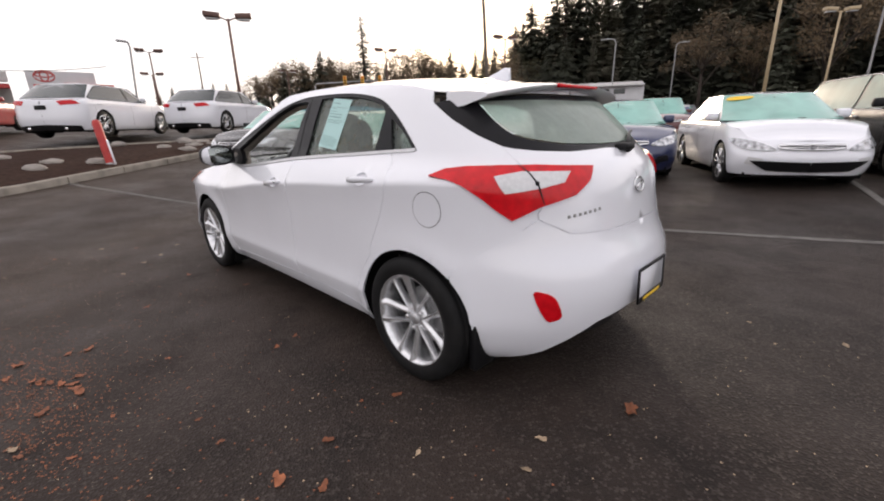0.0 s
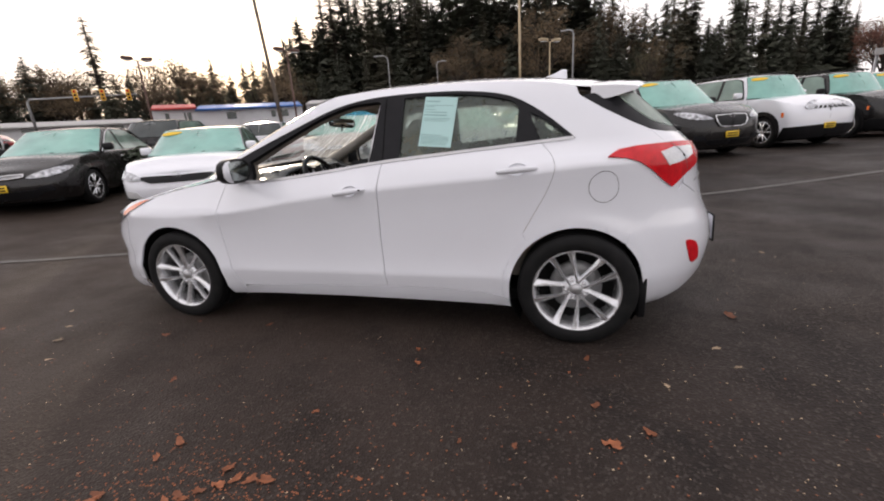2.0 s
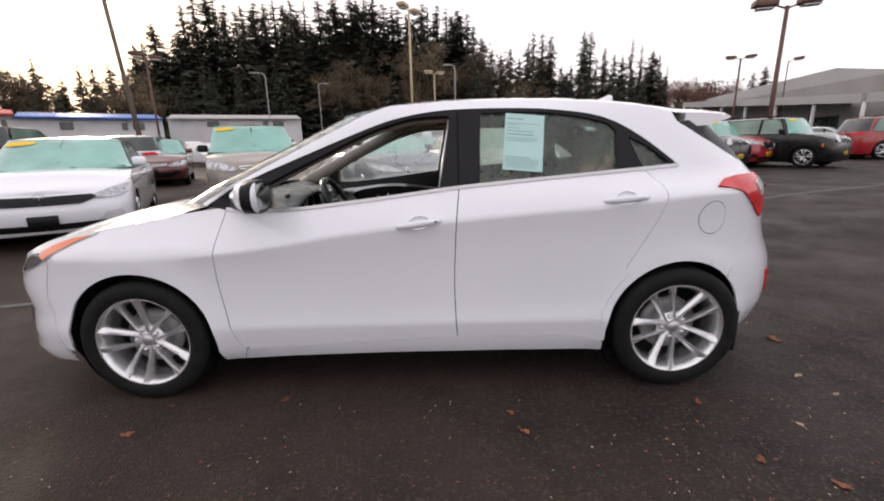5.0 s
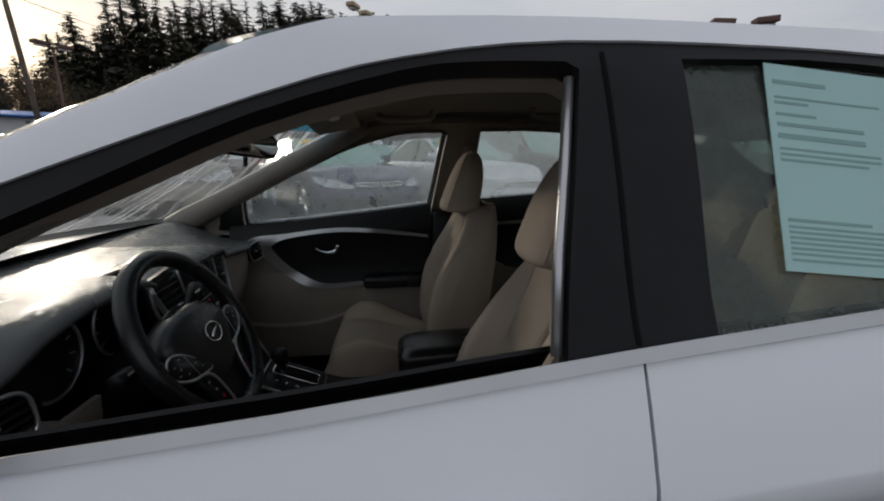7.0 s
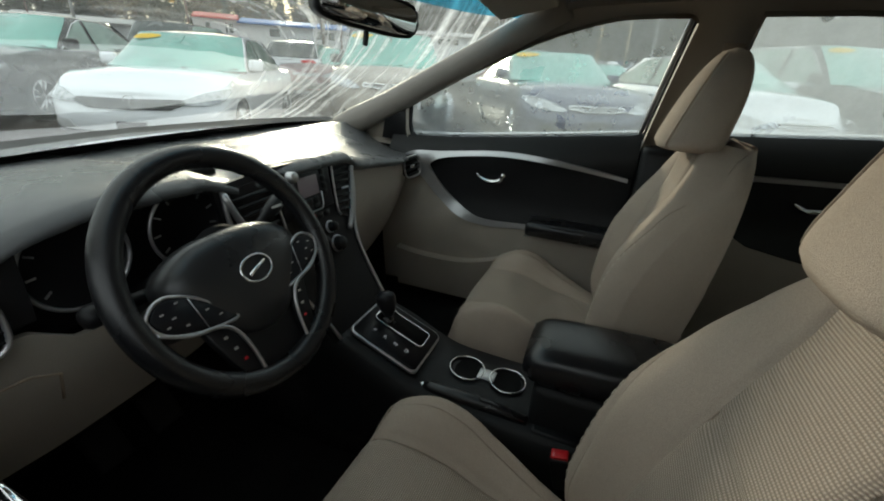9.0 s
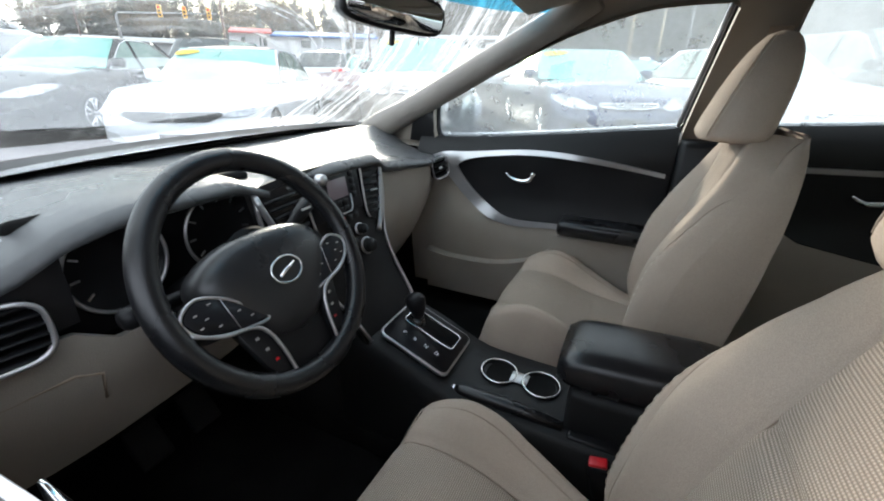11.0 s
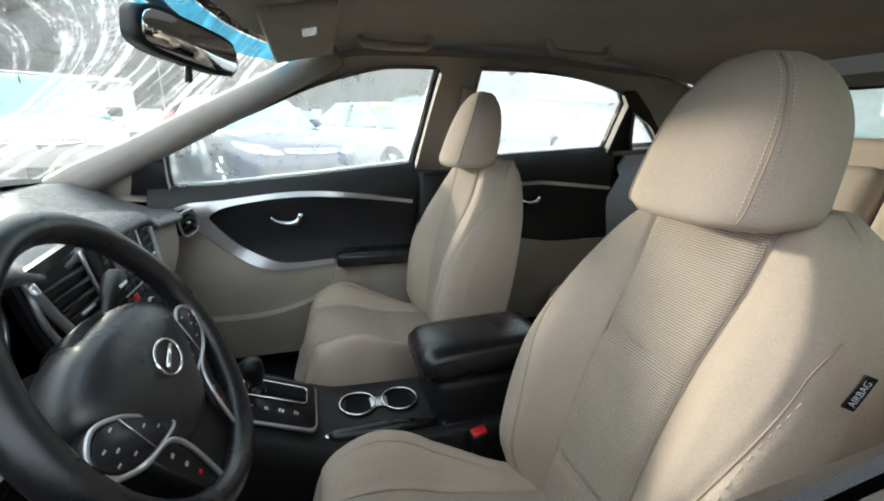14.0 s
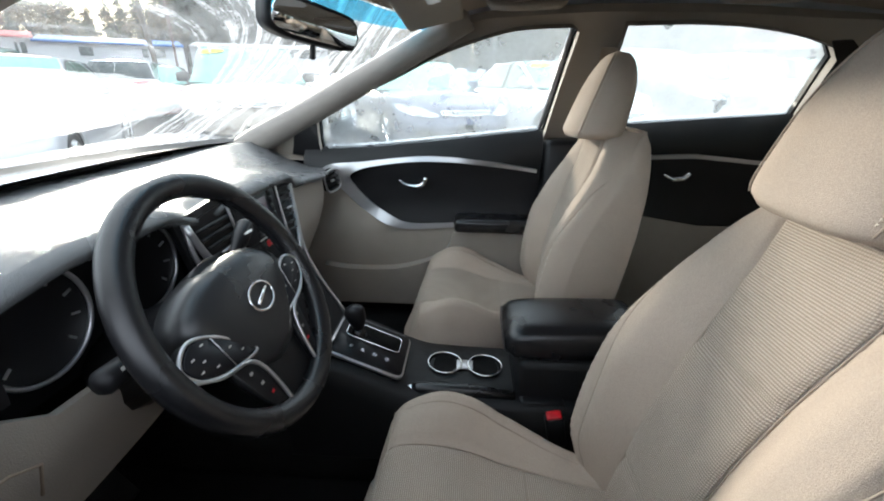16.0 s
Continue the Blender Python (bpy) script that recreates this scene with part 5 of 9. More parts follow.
# roof lining
le = []
for (x, y, z) in roof_edge:
    le.append((x * 0.985 + 0.02, y * 0.95, z - 0.022))
lb = cap_over(le, lambda x: ROOF_Z(x) - 0.035, 8, 2.6)
bmesh.ops.reverse_faces(lb, faces=lb.faces[:])
part("headliner", lb, LINER, car, "beige felt headliner")
for sd in (1, -1):
    # sun visors with a small label
    vm = Matrix.Translation((-0.215, sd * 0.36, 1.372)) @ pose(0, 0, 0, sd * -6, -12, 0)
    vis = part("sun_visor", rbox((-0.085, -0.20, -0.010), (0.085, 0.20, 0.010), 0.009, 3), LINER, car, "beige folded sun visor", m=vm)
    part("visor_label", rbox((0.0, -0.085, -0.0115), (0.035, -0.025, -0.010), 0), PAINT_W, vis, "white label", smooth=False)
    part("visor_hinge", tube([(-0.06, -0.205, 0), (-0.06, -0.16, -0.006)], 0.008, 8), LINER, vis)
    for x0, x1, yy, zz in ((-0.06, 0.16, 0.50, 1.385), (0.54, 0.76, 0.45, 1.392)):
        gh = tube(spl([(x0, sd * (yy + 0.012), zz + 0.045), (x0 + 0.012, sd * yy, zz + 0.008), (x0 + 0.06, sd * (yy - 0.035), zz - 0.004), (x1 - 0.06, sd * (yy - 0.035), zz - 0.002), (x1 - 0.012, sd * yy, zz + 0.010), (x1, sd * (yy + 0.012), zz + 0.046)], 5), 0.012, 8)
        part("grab_handle", gh, LINER, car, "beige grab handle")
part("map_lamp", rbox((-0.24, -0.07, 1.385), (-0.12, 0.07, 1.415), 0.012), LINER, car, "beige overhead lamp")
# rear-view mirror
mm = Matrix.Translation((-0.388, 0.000, 1.281)) @ pose(0, 0, 0, 0, 0, 0) @ Matrix.Rotation(radians(-27), 4, "Z") @ Matrix.Rotation(radians(90), 4, "Z") @ Matrix.Rotation(radians(90), 4, "X") @ Matrix.Rotation(radians(3), 4, "X") @ Matrix.Rotation(radians(-6), 4, "Z")
msh = [(0.112 * math.copysign(abs(math.cos(a)) ** 0.45, math.cos(a)) * (1 + 0.0 * math.sin(a)), 0.034 * math.copysign(abs(math.sin(a)) ** 0.55, math.sin(a))) for a in [2 * math.pi * k / 40 for k in range(40)]]
rv = part("rear_view_mirror", prism(msh, 0.028, Matrix.Translation((0, 0, -0.024)), 0.006), SATIN_K, car, "black rear-view mirror", m=mm)
part("mirror_glass", prism([(p[0] * 0.93, p[1] * 0.82) for p in msh], 0.0015, Matrix.Translation((0, 0, 0.0042))), MIRROR, rv, "mirror glass")
part("dip_lever", rbox((-0.004, -0.060, -0.016), (0.004, -0.032, -0.004), 0.003), SATIN_K, rv)
part("mirror_stem", tube([(-0.395, 0.0, 1.302), (-0.42, 0.0, 1.325), (-0.445, 0.0, 1.352)], 0.011, 8), SATIN_K, rv, m=mm.inverted())

# dashboard
ZT = curve([(-0.72, 0.945), (-0.60, 0.958), (-0.52, 0.992), (-0.42, 1.006), (-0.28, 1.004), (-0.19, 0.975), (-0.13, 0.985), (0.0, 0.992), (0.13, 0.985), (0.20, 0.955), (0.40, 0.925), (0.58, 0.900), (0.72, 0.885)])
XE = curve([(-0.72, -0.60), (-0.60, -0.570), (-0.50, -0.555), (-0.35, -0.55), (-0.2, -0.555), (-0.13, -0.545), (0.0, -0.530), (0.13, -0.535), (0.25, -0.560), (0.45, -0.575), (0.60, -0.60), (0.72, -0.64)])
ys = np.linspace(-0.72, 0.72, 73)
rows = []
for y in ys:
    xe, zt = XE(y), ZT(y)
    wb = -1.12 + 0.14 * (y / 0.72) ** 2
    mid = 0.982 + 0.25 * max(0, zt - 0.985)
    rows.append([(wb - 0.06, y, 0.955), (wb, y, 0.975), ((wb + xe) / 2 - 0.08, y, mid), (xe - 0.16, y, (mid + 2 * zt) / 3), (xe - 0.07, y, zt + 0.002), (xe - 0.018, y, zt - 0.003), (xe, y, zt - 0.014), (xe + 0.001, y, zt - 0.024), (xe - 0.02, y, zt - 0.034)])
db = grid(rows)
bmesh.ops.reverse_faces(db, faces=db.faces[:])
dash = part("dashboard", db, DASHTOP, car, "dark grey soft-touch dashboard top")
part("demister_slot", rbox((-1.03, -0.40, 0.976), (-1.01, 0.40, 0.986), 0.003), DARK, dash)
# speaker grille towards the driver's corner
part("corner_grille", moved(rbox((-0.07, -0.04, 0), (0.07, 0.04, 0.004), 0.002), Matrix.Translation((-0.80, -0.58, 0.968)) @ pose(0, 0, 0, 0, 0, 25)), SATIN_K, dash, "black slotted corner grille")


def face_fn(x0s):
    prof = curve(x0s)
    return lambda u, z: (prof(z) + (XE(u) + 0.56), u, z)


# passenger's and driver's fascia in beige
PF = face_fn([(0.50, -0.72), (0.60, -0.655), (0.72, -0.600), (0.80, -0.580), (0.88, -0.582), (0.95, -0.590)])
pf = [(y, ZT(y) - 0.026) for y in np.linspace(0.135, 0.715, 14)] + [(0.715, 0.60), (0.66, 0.52), (0.40, 0.50), (0.14, 0.50)]
part("passenger_fascia", panel(pf, PF, 0.04), BEIGE_P, dash, "beige passenger fascia")
dfas = [(-0.715, 0.855), (-0.545, 0.845), (-0.50, 0.815), (-0.17, 0.805), (-0.165, 0.69), (-0.30, 0.645), (-0.60, 0.60), (-0.715, 0.60)]
part("driver_fascia", panel(dfas, PF, 0.04), BEIGE_P, dash, "beige fascia below the instruments")
part("fascia_seam", tube([PF(-0.69, 0.775), PF(-0.56, 0.785), PF(-0.53, 0.77), PF(-0.53, 0.72)], 0.0022, 6), BEIGE_D, dash)
side_f = [(-0.715, ZT(-0.715) - 0.026), (-0.53, ZT(-0.53) - 0.026), (-0.535, 0.862), (-0.715, 0.850)]
part("vent_surround", panel(side_f, PF, 0.03, 0.004), SATIN_K, dash)


def vent(c, w, h, m, parent, slats=5, frame_m=SILVER):
    """A framed air vent facing +z of its own pose."""
    o = [(w * math.copysign(abs(math.cos(a)) ** 0.6, math.cos(a)), h * math.copysign(abs(math.sin(a)) ** 0.6, math.sin(a))) for a in [2 * math.pi * k / 28 for k in range(29)]]
    f = part("air_vent", tube([(p[0], p[1], 0) for p in o], 0.0038, 6, False), frame_m, parent, "silver-framed air vent", m=c)
    part("vent_back", prism(o[:-1], 0.004, Matrix.Translation((0, 0, -0.022))), DARK, f)
    for k in range(slats):
        y = -h + 2 * h * (k + 0.5) / slats
        ww = w * (1 - (abs(y) / h) ** 4 * 0.4)
        part("slat", moved(rbox((-ww, -0.0015, -0.010), (ww, 0.0015, 0.008), 0.001, 1), Matrix.Translation((0, y, -0.006)) @ pose(0, 0, 0, 18, 0, 0)), SATIN_K, f)
    part("vane_tab", rbox((-0.008, -0.004, -0.004), (0.008, 0.004, 0.004), 0.002), SILVER, f)
    return f


FACE = Matrix.Rotation(radians(90), 4, "Z") @ Matrix.Rotation(radians(90), 4, "X")   # local x to +y, y to +z, z to +x
vent(Matrix.Translation((-0.570, -0.625, 0.882)) @ FACE @ pose(0, 0, 0, -8, -12, 0), 0.055, 0.040, None, dash, 6)
vent(Matrix.Translation((-0.598, 0.648, 0.848)) @ FACE @ pose(0, 0, 0, -8, -28, 14), 0.036, 0.040, None, dash, 4)
# instruments
cl = part("instrument_cluster", rbox((-0.66, -0.555, 0.80), (-0.635, -0.175, 0.995), 0.01), DARK, dash, "black instrument cluster behind the wheel")
part("cluster_hood_side", panel([(-0.56, ZT(-0.55) - 0.03), (-0.17, ZT(-0.17) - 0.03), (-0.17, 0.80), (-0.56, 0.80)], lambda u, z: (-0.632, u, z), 0.06), SATIN_K, cl)
for yy, rr in ((-0.455, 0.072), (-0.275, 0.072)):
    c = [(-0.612, yy + rr * math.cos(a), 0.905 + rr * 1.0 * math.sin(a)) for a in [2 * math.pi * k / 36 for k in range(37)]]
    part("gauge_ring", tube(c, 0.0035, 6, False), SILVER, cl, "silver gauge ring")
    part("gauge", lathe([(0.0, -0.625), (rr * 0.96, -0.622), (rr, -0.612)], 36, "x"), SATIN_K, cl, "round black gauge").matrix_basis = Matrix.Translation((0, yy, 0.905))
    for k in range(9):
        a = radians(225 - 33 * k)
        part("gauge_mark", moved(rbox((-0.001, -0.0015, -0.006), (0.001, 0.0015, 0.006), 0), Matrix.Translation((-0.618, yy - 0.78 * rr * math.cos(a), 0.905 + 0.78 * rr * math.sin(a))) @ Matrix.Rotation(math.pi / 2 - a, 4, "X")), SILVER, cl, smooth=False)
# centre stack
ST = curve([(0.56, -0.405), (0.62, -0.435), (0.70, -0.485), (0.80, -0.525), (0.90, -0.550), (0.985, -0.565)])


def st_fn(u, z):
    return (ST(z) + 0.010 * (1 - (u / 0.17) ** 2), u - 0.035 * smooth01((z - 0.64) / 0.2), z)


stack = part("centre_console_face", panel([(-0.218, 0.972), (-0.10, 0.988), (0.10, 0.988), (0.205, 0.962), (0.200, 0.88), (0.138, 0.77), (0.100, 0.60), (-0.115, 0.60), (-0.145, 0.77), (-0.212, 0.88)], st_fn, 0.04, 0.002), SATIN_K, dash, "black centre stack with radio and heater controls")
for s in (-1, 1):
    eo = spl([(s * 0.204, 0.968), (s * 0.200, 0.885), (s * 0.140, 0.765), (s * 0.104, 0.605)], 5)
    part("stack_edge", tube([Vector(st_fn(p[0], p[1])) + Vector((0.006, 0, 0)) for p in eo], 0.0045, 6), SILVER, stack, "silver edge strip")
    vo = [(s * 0.194, 0.962), (s * 0.104, 0.974), (s * 0.094, 0.862), (s * 0.108, 0.838), (s * 0.140, 0.822)]
    sv = part("air_vent", panel(vo, st_fn, 0.03, 0.006, 0.012), SATIN_K, stack, "long slanted black air vent")
    for k in range(7):
        z = 0.850 + 0.0165 * k
        ua, ub = s * (0.100 + 0.006 * k / 6), s * (0.150 + 0.040 * k / 6)
        part("slat", tube([Vector(st_fn(ua, z + 0.003)) + Vector((0.011, 0, 0)), Vector(st_fn((ua + ub) / 2, z + 0.001)) + Vector((0.012, 0, 0)), Vector(st_fn(ub, z - 0.003)) + Vector((0.010, 0, 0))], 0.0036, 6), PLASTIC, sv, "dark slat")
    part("vane_tab", tube([Vector(st_fn(s * 0.125, 0.902)) + Vector((0.016, 0, 0)), Vector(st_fn(s * 0.155, 0.899)) + Vector((0.016, 0, 0))], 0.0028, 6), SILVER, sv)
    part("vent_strip", tube([Vector(st_fn(s * u, z)) + Vector((0.012, 0, 0)) for u, z in spl([(0.101, 0.976), (0.097, 0.92), (0.092, 0.862), (0.098, 0.842)], 4)], 0.0030, 6), SILVER, sv, "slim silver strip")
    part("vent_strip", tube([Vector(st_fn(s * u, z)) + Vector((0.010, 0, 0)) for u, z in spl([(0.206, 0.962), (0.184, 0.900), (0.152, 0.835), (0.120, 0.800)], 4)], 0.0065, 8), SILVER, sv, "broad silver strip")


def on_stack(u, z, o=0.008):
    return Matrix.Translation(Vector(st_fn(u, z)) + Vector((o, 0, 0))) @ FACE @ pose(0, 0, 0, -math.degrees(math.atan((ST(z - 0.02) - ST(z + 0.02)) / 0.04)), 0, 0)


radio = part("radio", rbox((-0.086, -0.052, -0.004), (0.086, 0.052, 0.005), 0.005), GLOSS_K, stack, "black radio unit", m=on_stack(-0.002, 0.925))
part("display", rbox((-0.030, -0.014, 0.004), (0.036, 0.030, 0.0062), 0.001), SCREEN, radio, "small grey display")
for k in range(6):
    part("radio_button", rbox((-0.034 + 0.0215 * (k % 3), -0.047 + 0.015 * (k // 3), 0.004), (-0.0145 + 0.0215 * (k % 3), -0.034 + 0.015 * (k // 3), 0.0075), 0.001, 1), SATIN_K, radio)
for s in (-1, 1):
    for k in range(4):
        part("radio_button", rbox((s * 0.056 - 0.008, -0.022 + 0.016 * k, 0.004), (s * 0.056 + 0.008, -0.010 + 0.016 * k, 0.0075), 0.001, 1), SATIN_K, radio)
part("radio_strip", tube([(-0.036, -0.050, 0.006), (0.034, -0.050, 0.006), (0.042, -0.040, 0.006), (0.042, -0.012, 0.006)], 0.0018, 6), SILVER, radio, "bright radio edge")
part("volume_knob", moved(lathe([(0, 0.022), (0.010, 0.022), (0.012, 0.018), (0.013, 0)], 20, "z"), Matrix.Translation((-0.050, 0.038, 0))), SILVER, radio, "round silver knob")
for k in range(5):
    b = part("stack_button", rbox((-0.010, -0.007, 0), (0.010, 0.007, 0.004), 0.002, 1), RED_PL if k == 2 else SATIN_K, stack, m=on_stack(-0.05 + 0.025 * k, 0.860, 0.006))
for u, z, r in ((-0.050, 0.812, 0.018), (0.050, 0.826, 0.013), (0.052, 0.782, 0.019), (0.0, 0.802, 0.017)):
    kb = part("heater_knob", lathe([(0, 0.020), (r * 0.75, 0.020), (r * 0.85, 0.016), (r, 0.0)], 24, "z"), SATIN_K, stack, "round heater knob", m=on_stack(u, z, 0.006))
    part("knob_ring", lathe([(r * 0.98, 0.003), (r * 1.12, 0.003), (r * 1.12, -0.002)], 24, "z"), SILVER, kb, "silver knob ring")
# console
CZ = curve([(-0.48, 0.625), (-0.40, 0.608), (-0.33, 0.585), (-0.25, 0.548), (-0.18, 0.527), (0.0, 0.520), (0.4, 0.515)])
rows = []
for x in np.linspace(-0.50, 0.34, 29):
    w = 0.118
    z = CZ(x)
    rows.append([(x, -w - 0.012, 0.30), (x, -w - 0.006, z - 0.06), (x, -w, z - 0.014), (x, -w + 0.012, z - 0.002), (x, -0.04, z), (x, 0.04, z), (x, w - 0.012, z - 0.002), (x, w, z - 0.014), (x, w + 0.006, z - 0.06), (x, w + 0.012, 0.30)])
cb = grid(rows)
bmesh.ops.recalc_face_normals(cb, faces=cb.faces[:])
if sum(f.normal.z for f in cb.faces) < 0:
    bmesh.ops.reverse_faces(cb, faces=cb.faces[:])
console = part("centre_console", cb, PLASTIC, car, "dark grey centre console")


def on_console(x, y, o=0.0):
    d = Vector((0.02, 0, CZ(x + 0.01) - CZ(x - 0.01))).normalized()
    n = Vector((0, 1, 0)).cross(d) * -1
    n = Vector((-d.z, 0, d.x))
    return Matrix.Translation(Vector((x, y, CZ(x))) + n * o) @ Matrix((d, Vector((0, 1, 0)), n)).transposed().to_4x4()


def rr_poly(w, h, r, n=5):
    out = []
    for cx, cy, a in ((w - r, h - r, 0), (-w + r, h - r, 90), (-w + r, -h + r, 180), (w - r, -h + r, 270)):
        out += [(cx + r * math.cos(radians(a + 90 * k / n)), cy + r * math.sin(radians(a + 90 * k / n))) for k in range(n + 1)]
    return out


gm = on_console(-0.325, -0.008, 0.004)
gate = part("shift_gate", prism(rr_poly(0.092, 0.082, 0.018), 0.008, None, 0.004), SILVER, console, "silver gear selector surround", m=gm)
part("gate_plate", prism(rr_poly(0.0875, 0.0775, 0.016), 0.003, Matrix.Translation((0, 0, 0.0065))), GLOSS_K, gate)
part("gate_slot", prism(rr_poly(0.066, 0.028, 0.012), 0.002, Matrix.Translation((0, 0.026, 0.011))), DARK, gate)
part("gate_rim", tube([(p[0], p[1] + 0.026, 0.012) for p in rr_poly(0.068, 0.030, 0.012)] + [(0.068, 0.026 + 0.018, 0.012)], 0.0025, 6), CHROME, gate)
for k, ch in enumerate("PRND"):
    part("gear_letter", text_mesh(ch, 0.014), PAINT_W, gate, "white gear letter", smooth=False, m=Matrix.Translation((-0.045 + 0.03 * k, -0.040, 0.0115)) @ pose(0, 0, 0, 0, 0, 0))
gx = Vector((-0.358, 0.010, CZ(-0.358)))
part("shift_boot", tube([gx, gx + Vector((0.002, 0, 0.03))], [0.026, 0.014], 12), LEATHER, gate, m=gm.inverted())
part("shift_knob", tube(spl([gx + Vector((0.0, 0, 0.02)), gx + Vector((0.002, 0, 0.045)), gx + Vector((-0.006, 0, 0.075)), gx + Vector((-0.010, 0, 0.092))], 4), [0.009, 0.010, 0.012, 0.015, 0.018, 0.021, 0.023, 0.0245, 0.025, 0.024, 0.021, 0.016, 0.006], 16), GLOSS_K, gate, "black shift knob", m=gm.inverted())
for i, x in enumerate((-0.145, -0.045)):
    cm = on_console(x, 0.018, 0.002)
    # almost no depth here: the shade of a deep cup is painted black
    cup = part("cup_holder", lathe([(0.0425, 0.004), (0.040, 0.0045), (0.0385, 0.001), (0.036, -0.002), (0.0, -0.0005)], 32, "z"), DARK, console, "nearly flat cup holder blackened to look deep", m=cm)
    part("cup_ring", lathe([(0.0400, 0.003), (0.0406, 0.0058), (0.0428, 0.0060), (0.0436, 0.003)], 32, "z"), CHROME, cup, "chrome ring")
part("cup_bridge", rbox((-0.020, -0.018, 0.002), (0.020, 0.018, 0.0058), 0.002), SILVER, console, "silver bridge between the cups", m=on_console(-0.095, 0.018))
hb = tube([(-0.215, -0.082, 0.530), (-0.20, -0.082, 0.530), (-0.06, -0.080, 0.526), (0.02, -0.080, 0.515)], [0.010, 0.014, 0.015, 0.013], 12)
brake = part("hand_brake", hb, LEATHER, console, "black hand brake lever")
part("release_button", tube([(-0.226, -0.082, 0.530), (-0.208, -0.082, 0.530)], 0.008, 10), CHROME, brake)
part("coin_tray", rbox((0.03, -0.105, 0.5), (0.13, -0.04, 0.524), 0.008), SATIN_K, console)
arm_box = part("armrest_box", rbox((0.02, -0.085, 0.35), (0.30, 0.10, 0.615), 0.02, 3), PLASTIC, console)
rows = []      # a pillow-topped lid, fuller at the front
for i in range(15):
    x = -0.008 + 0.316 * i / 14
    e = math.sqrt(max(0.0, 1 - (abs(2 * i / 14 - 1)) ** 5))
    row = []
    for j in range(28):
        a = 2 * math.pi * j / 28
        c, s_ = math.cos(a), math.sin(a)
        row.append((x, 0.009 + (0.078 + 0.016 * e) * math.copysign(abs(c) ** 0.45, c), 0.645 + 0.010 * x / 0.3 + (0.022 + 0.018 * e) * math.copysign(abs(s_) ** 0.55, s_) + (0.006 * e * (1 - c * c) if s_ > 0 else 0)))
    rows.append(row)
lidb = grid(rows, True, True)
bmesh.ops.recalc_face_normals(lidb, faces=lidb.faces[:])
part("armrest_lid", lidb, LEATHER, arm_box, "black padded armrest lid")
bk = part("belt_buckle", moved(rbox((-0.02, -0.013, -0.05), (0.02, 0.013, 0.045), 0.006), Matrix.Translation((0.105, -0.140, 0.485)) @ pose(0, 0, 0, 10, -12, 0)), SATIN_K, car, "black belt buckle")
part("release_button", moved(rbox((-0.016, -0.010, 0.043), (0.016, 0.010, 0.052), 0.003), Matrix.Translation((0.105, -0.140, 0.485)) @ pose(0, 0, 0, 10, -12, 0)), RED_PL, bk, "red release button")

# steering wheel; local x to the driver's right, y up the wheel, z to the driver
SWM = Matrix.Translation((-0.410, -0.355, 0.902)) @ Matrix((Vector((0, 1, 0)), Vector((-0.469, 0, 0.883)), Vector((0.883, 0, 0.469)))).transposed().to_4x4()
rim = [(0.172 * math.cos(a), 0.172 * math.sin(a), 0) for a in [2 * math.pi * k / 64 for k in range(65)]]
bmw = tube(rim, 0.0175, 14, False)
wheel_s = part("steering_wheel", bmw, LEATHER, car, "black leather steering wheel", m=SWM)
pad_o = spl([(0.0, 0.064), (0.070, 0.056), (0.114, 0.026), (0.110, -0.012), (0.082, -0.052), (0.046, -0.090), (0.0, -0.104), (-0.046, -0.090), (-0.082, -0.052), (-0.110, -0.012), (-0.114, 0.026), (-0.070, 0.056)], 4, True)
rows = []
for sc, zz in ((1.0, -0.030), (1.03, -0.012), (1.0, 0.004), (0.92, 0.016), (0.75, 0.024), (0.5, 0.028), (0.22, 0.030), (0.01, 0.0305)):
    rows.append([(p[0] * sc * 1.04 + 0.006, p[1] * sc - 0.004, zz - 0.014) for p in pad_o])
pb = grid(rows, False, True)
bmesh.ops.recalc_face_normals(pb, faces=pb.faces[:])
part("airbag_pad", pb, PAD, wheel_s, "dark grey airbag cover")
em = tube([(0.0285 * math.cos(a) + 0.008, 0.020 * math.sin(a) - 0.012, 0.0195) for a in [2 * math.pi * k / 32 for k in range(33)]], 0.0022, 6, False)
em = join(em, tube([(-0.009, -0.018, 0.0195), (0.025, -0.006, 0.0195)], 0.0036, 6))
part("emblem", em, CHROME, wheel_s, "chrome oval emblem")
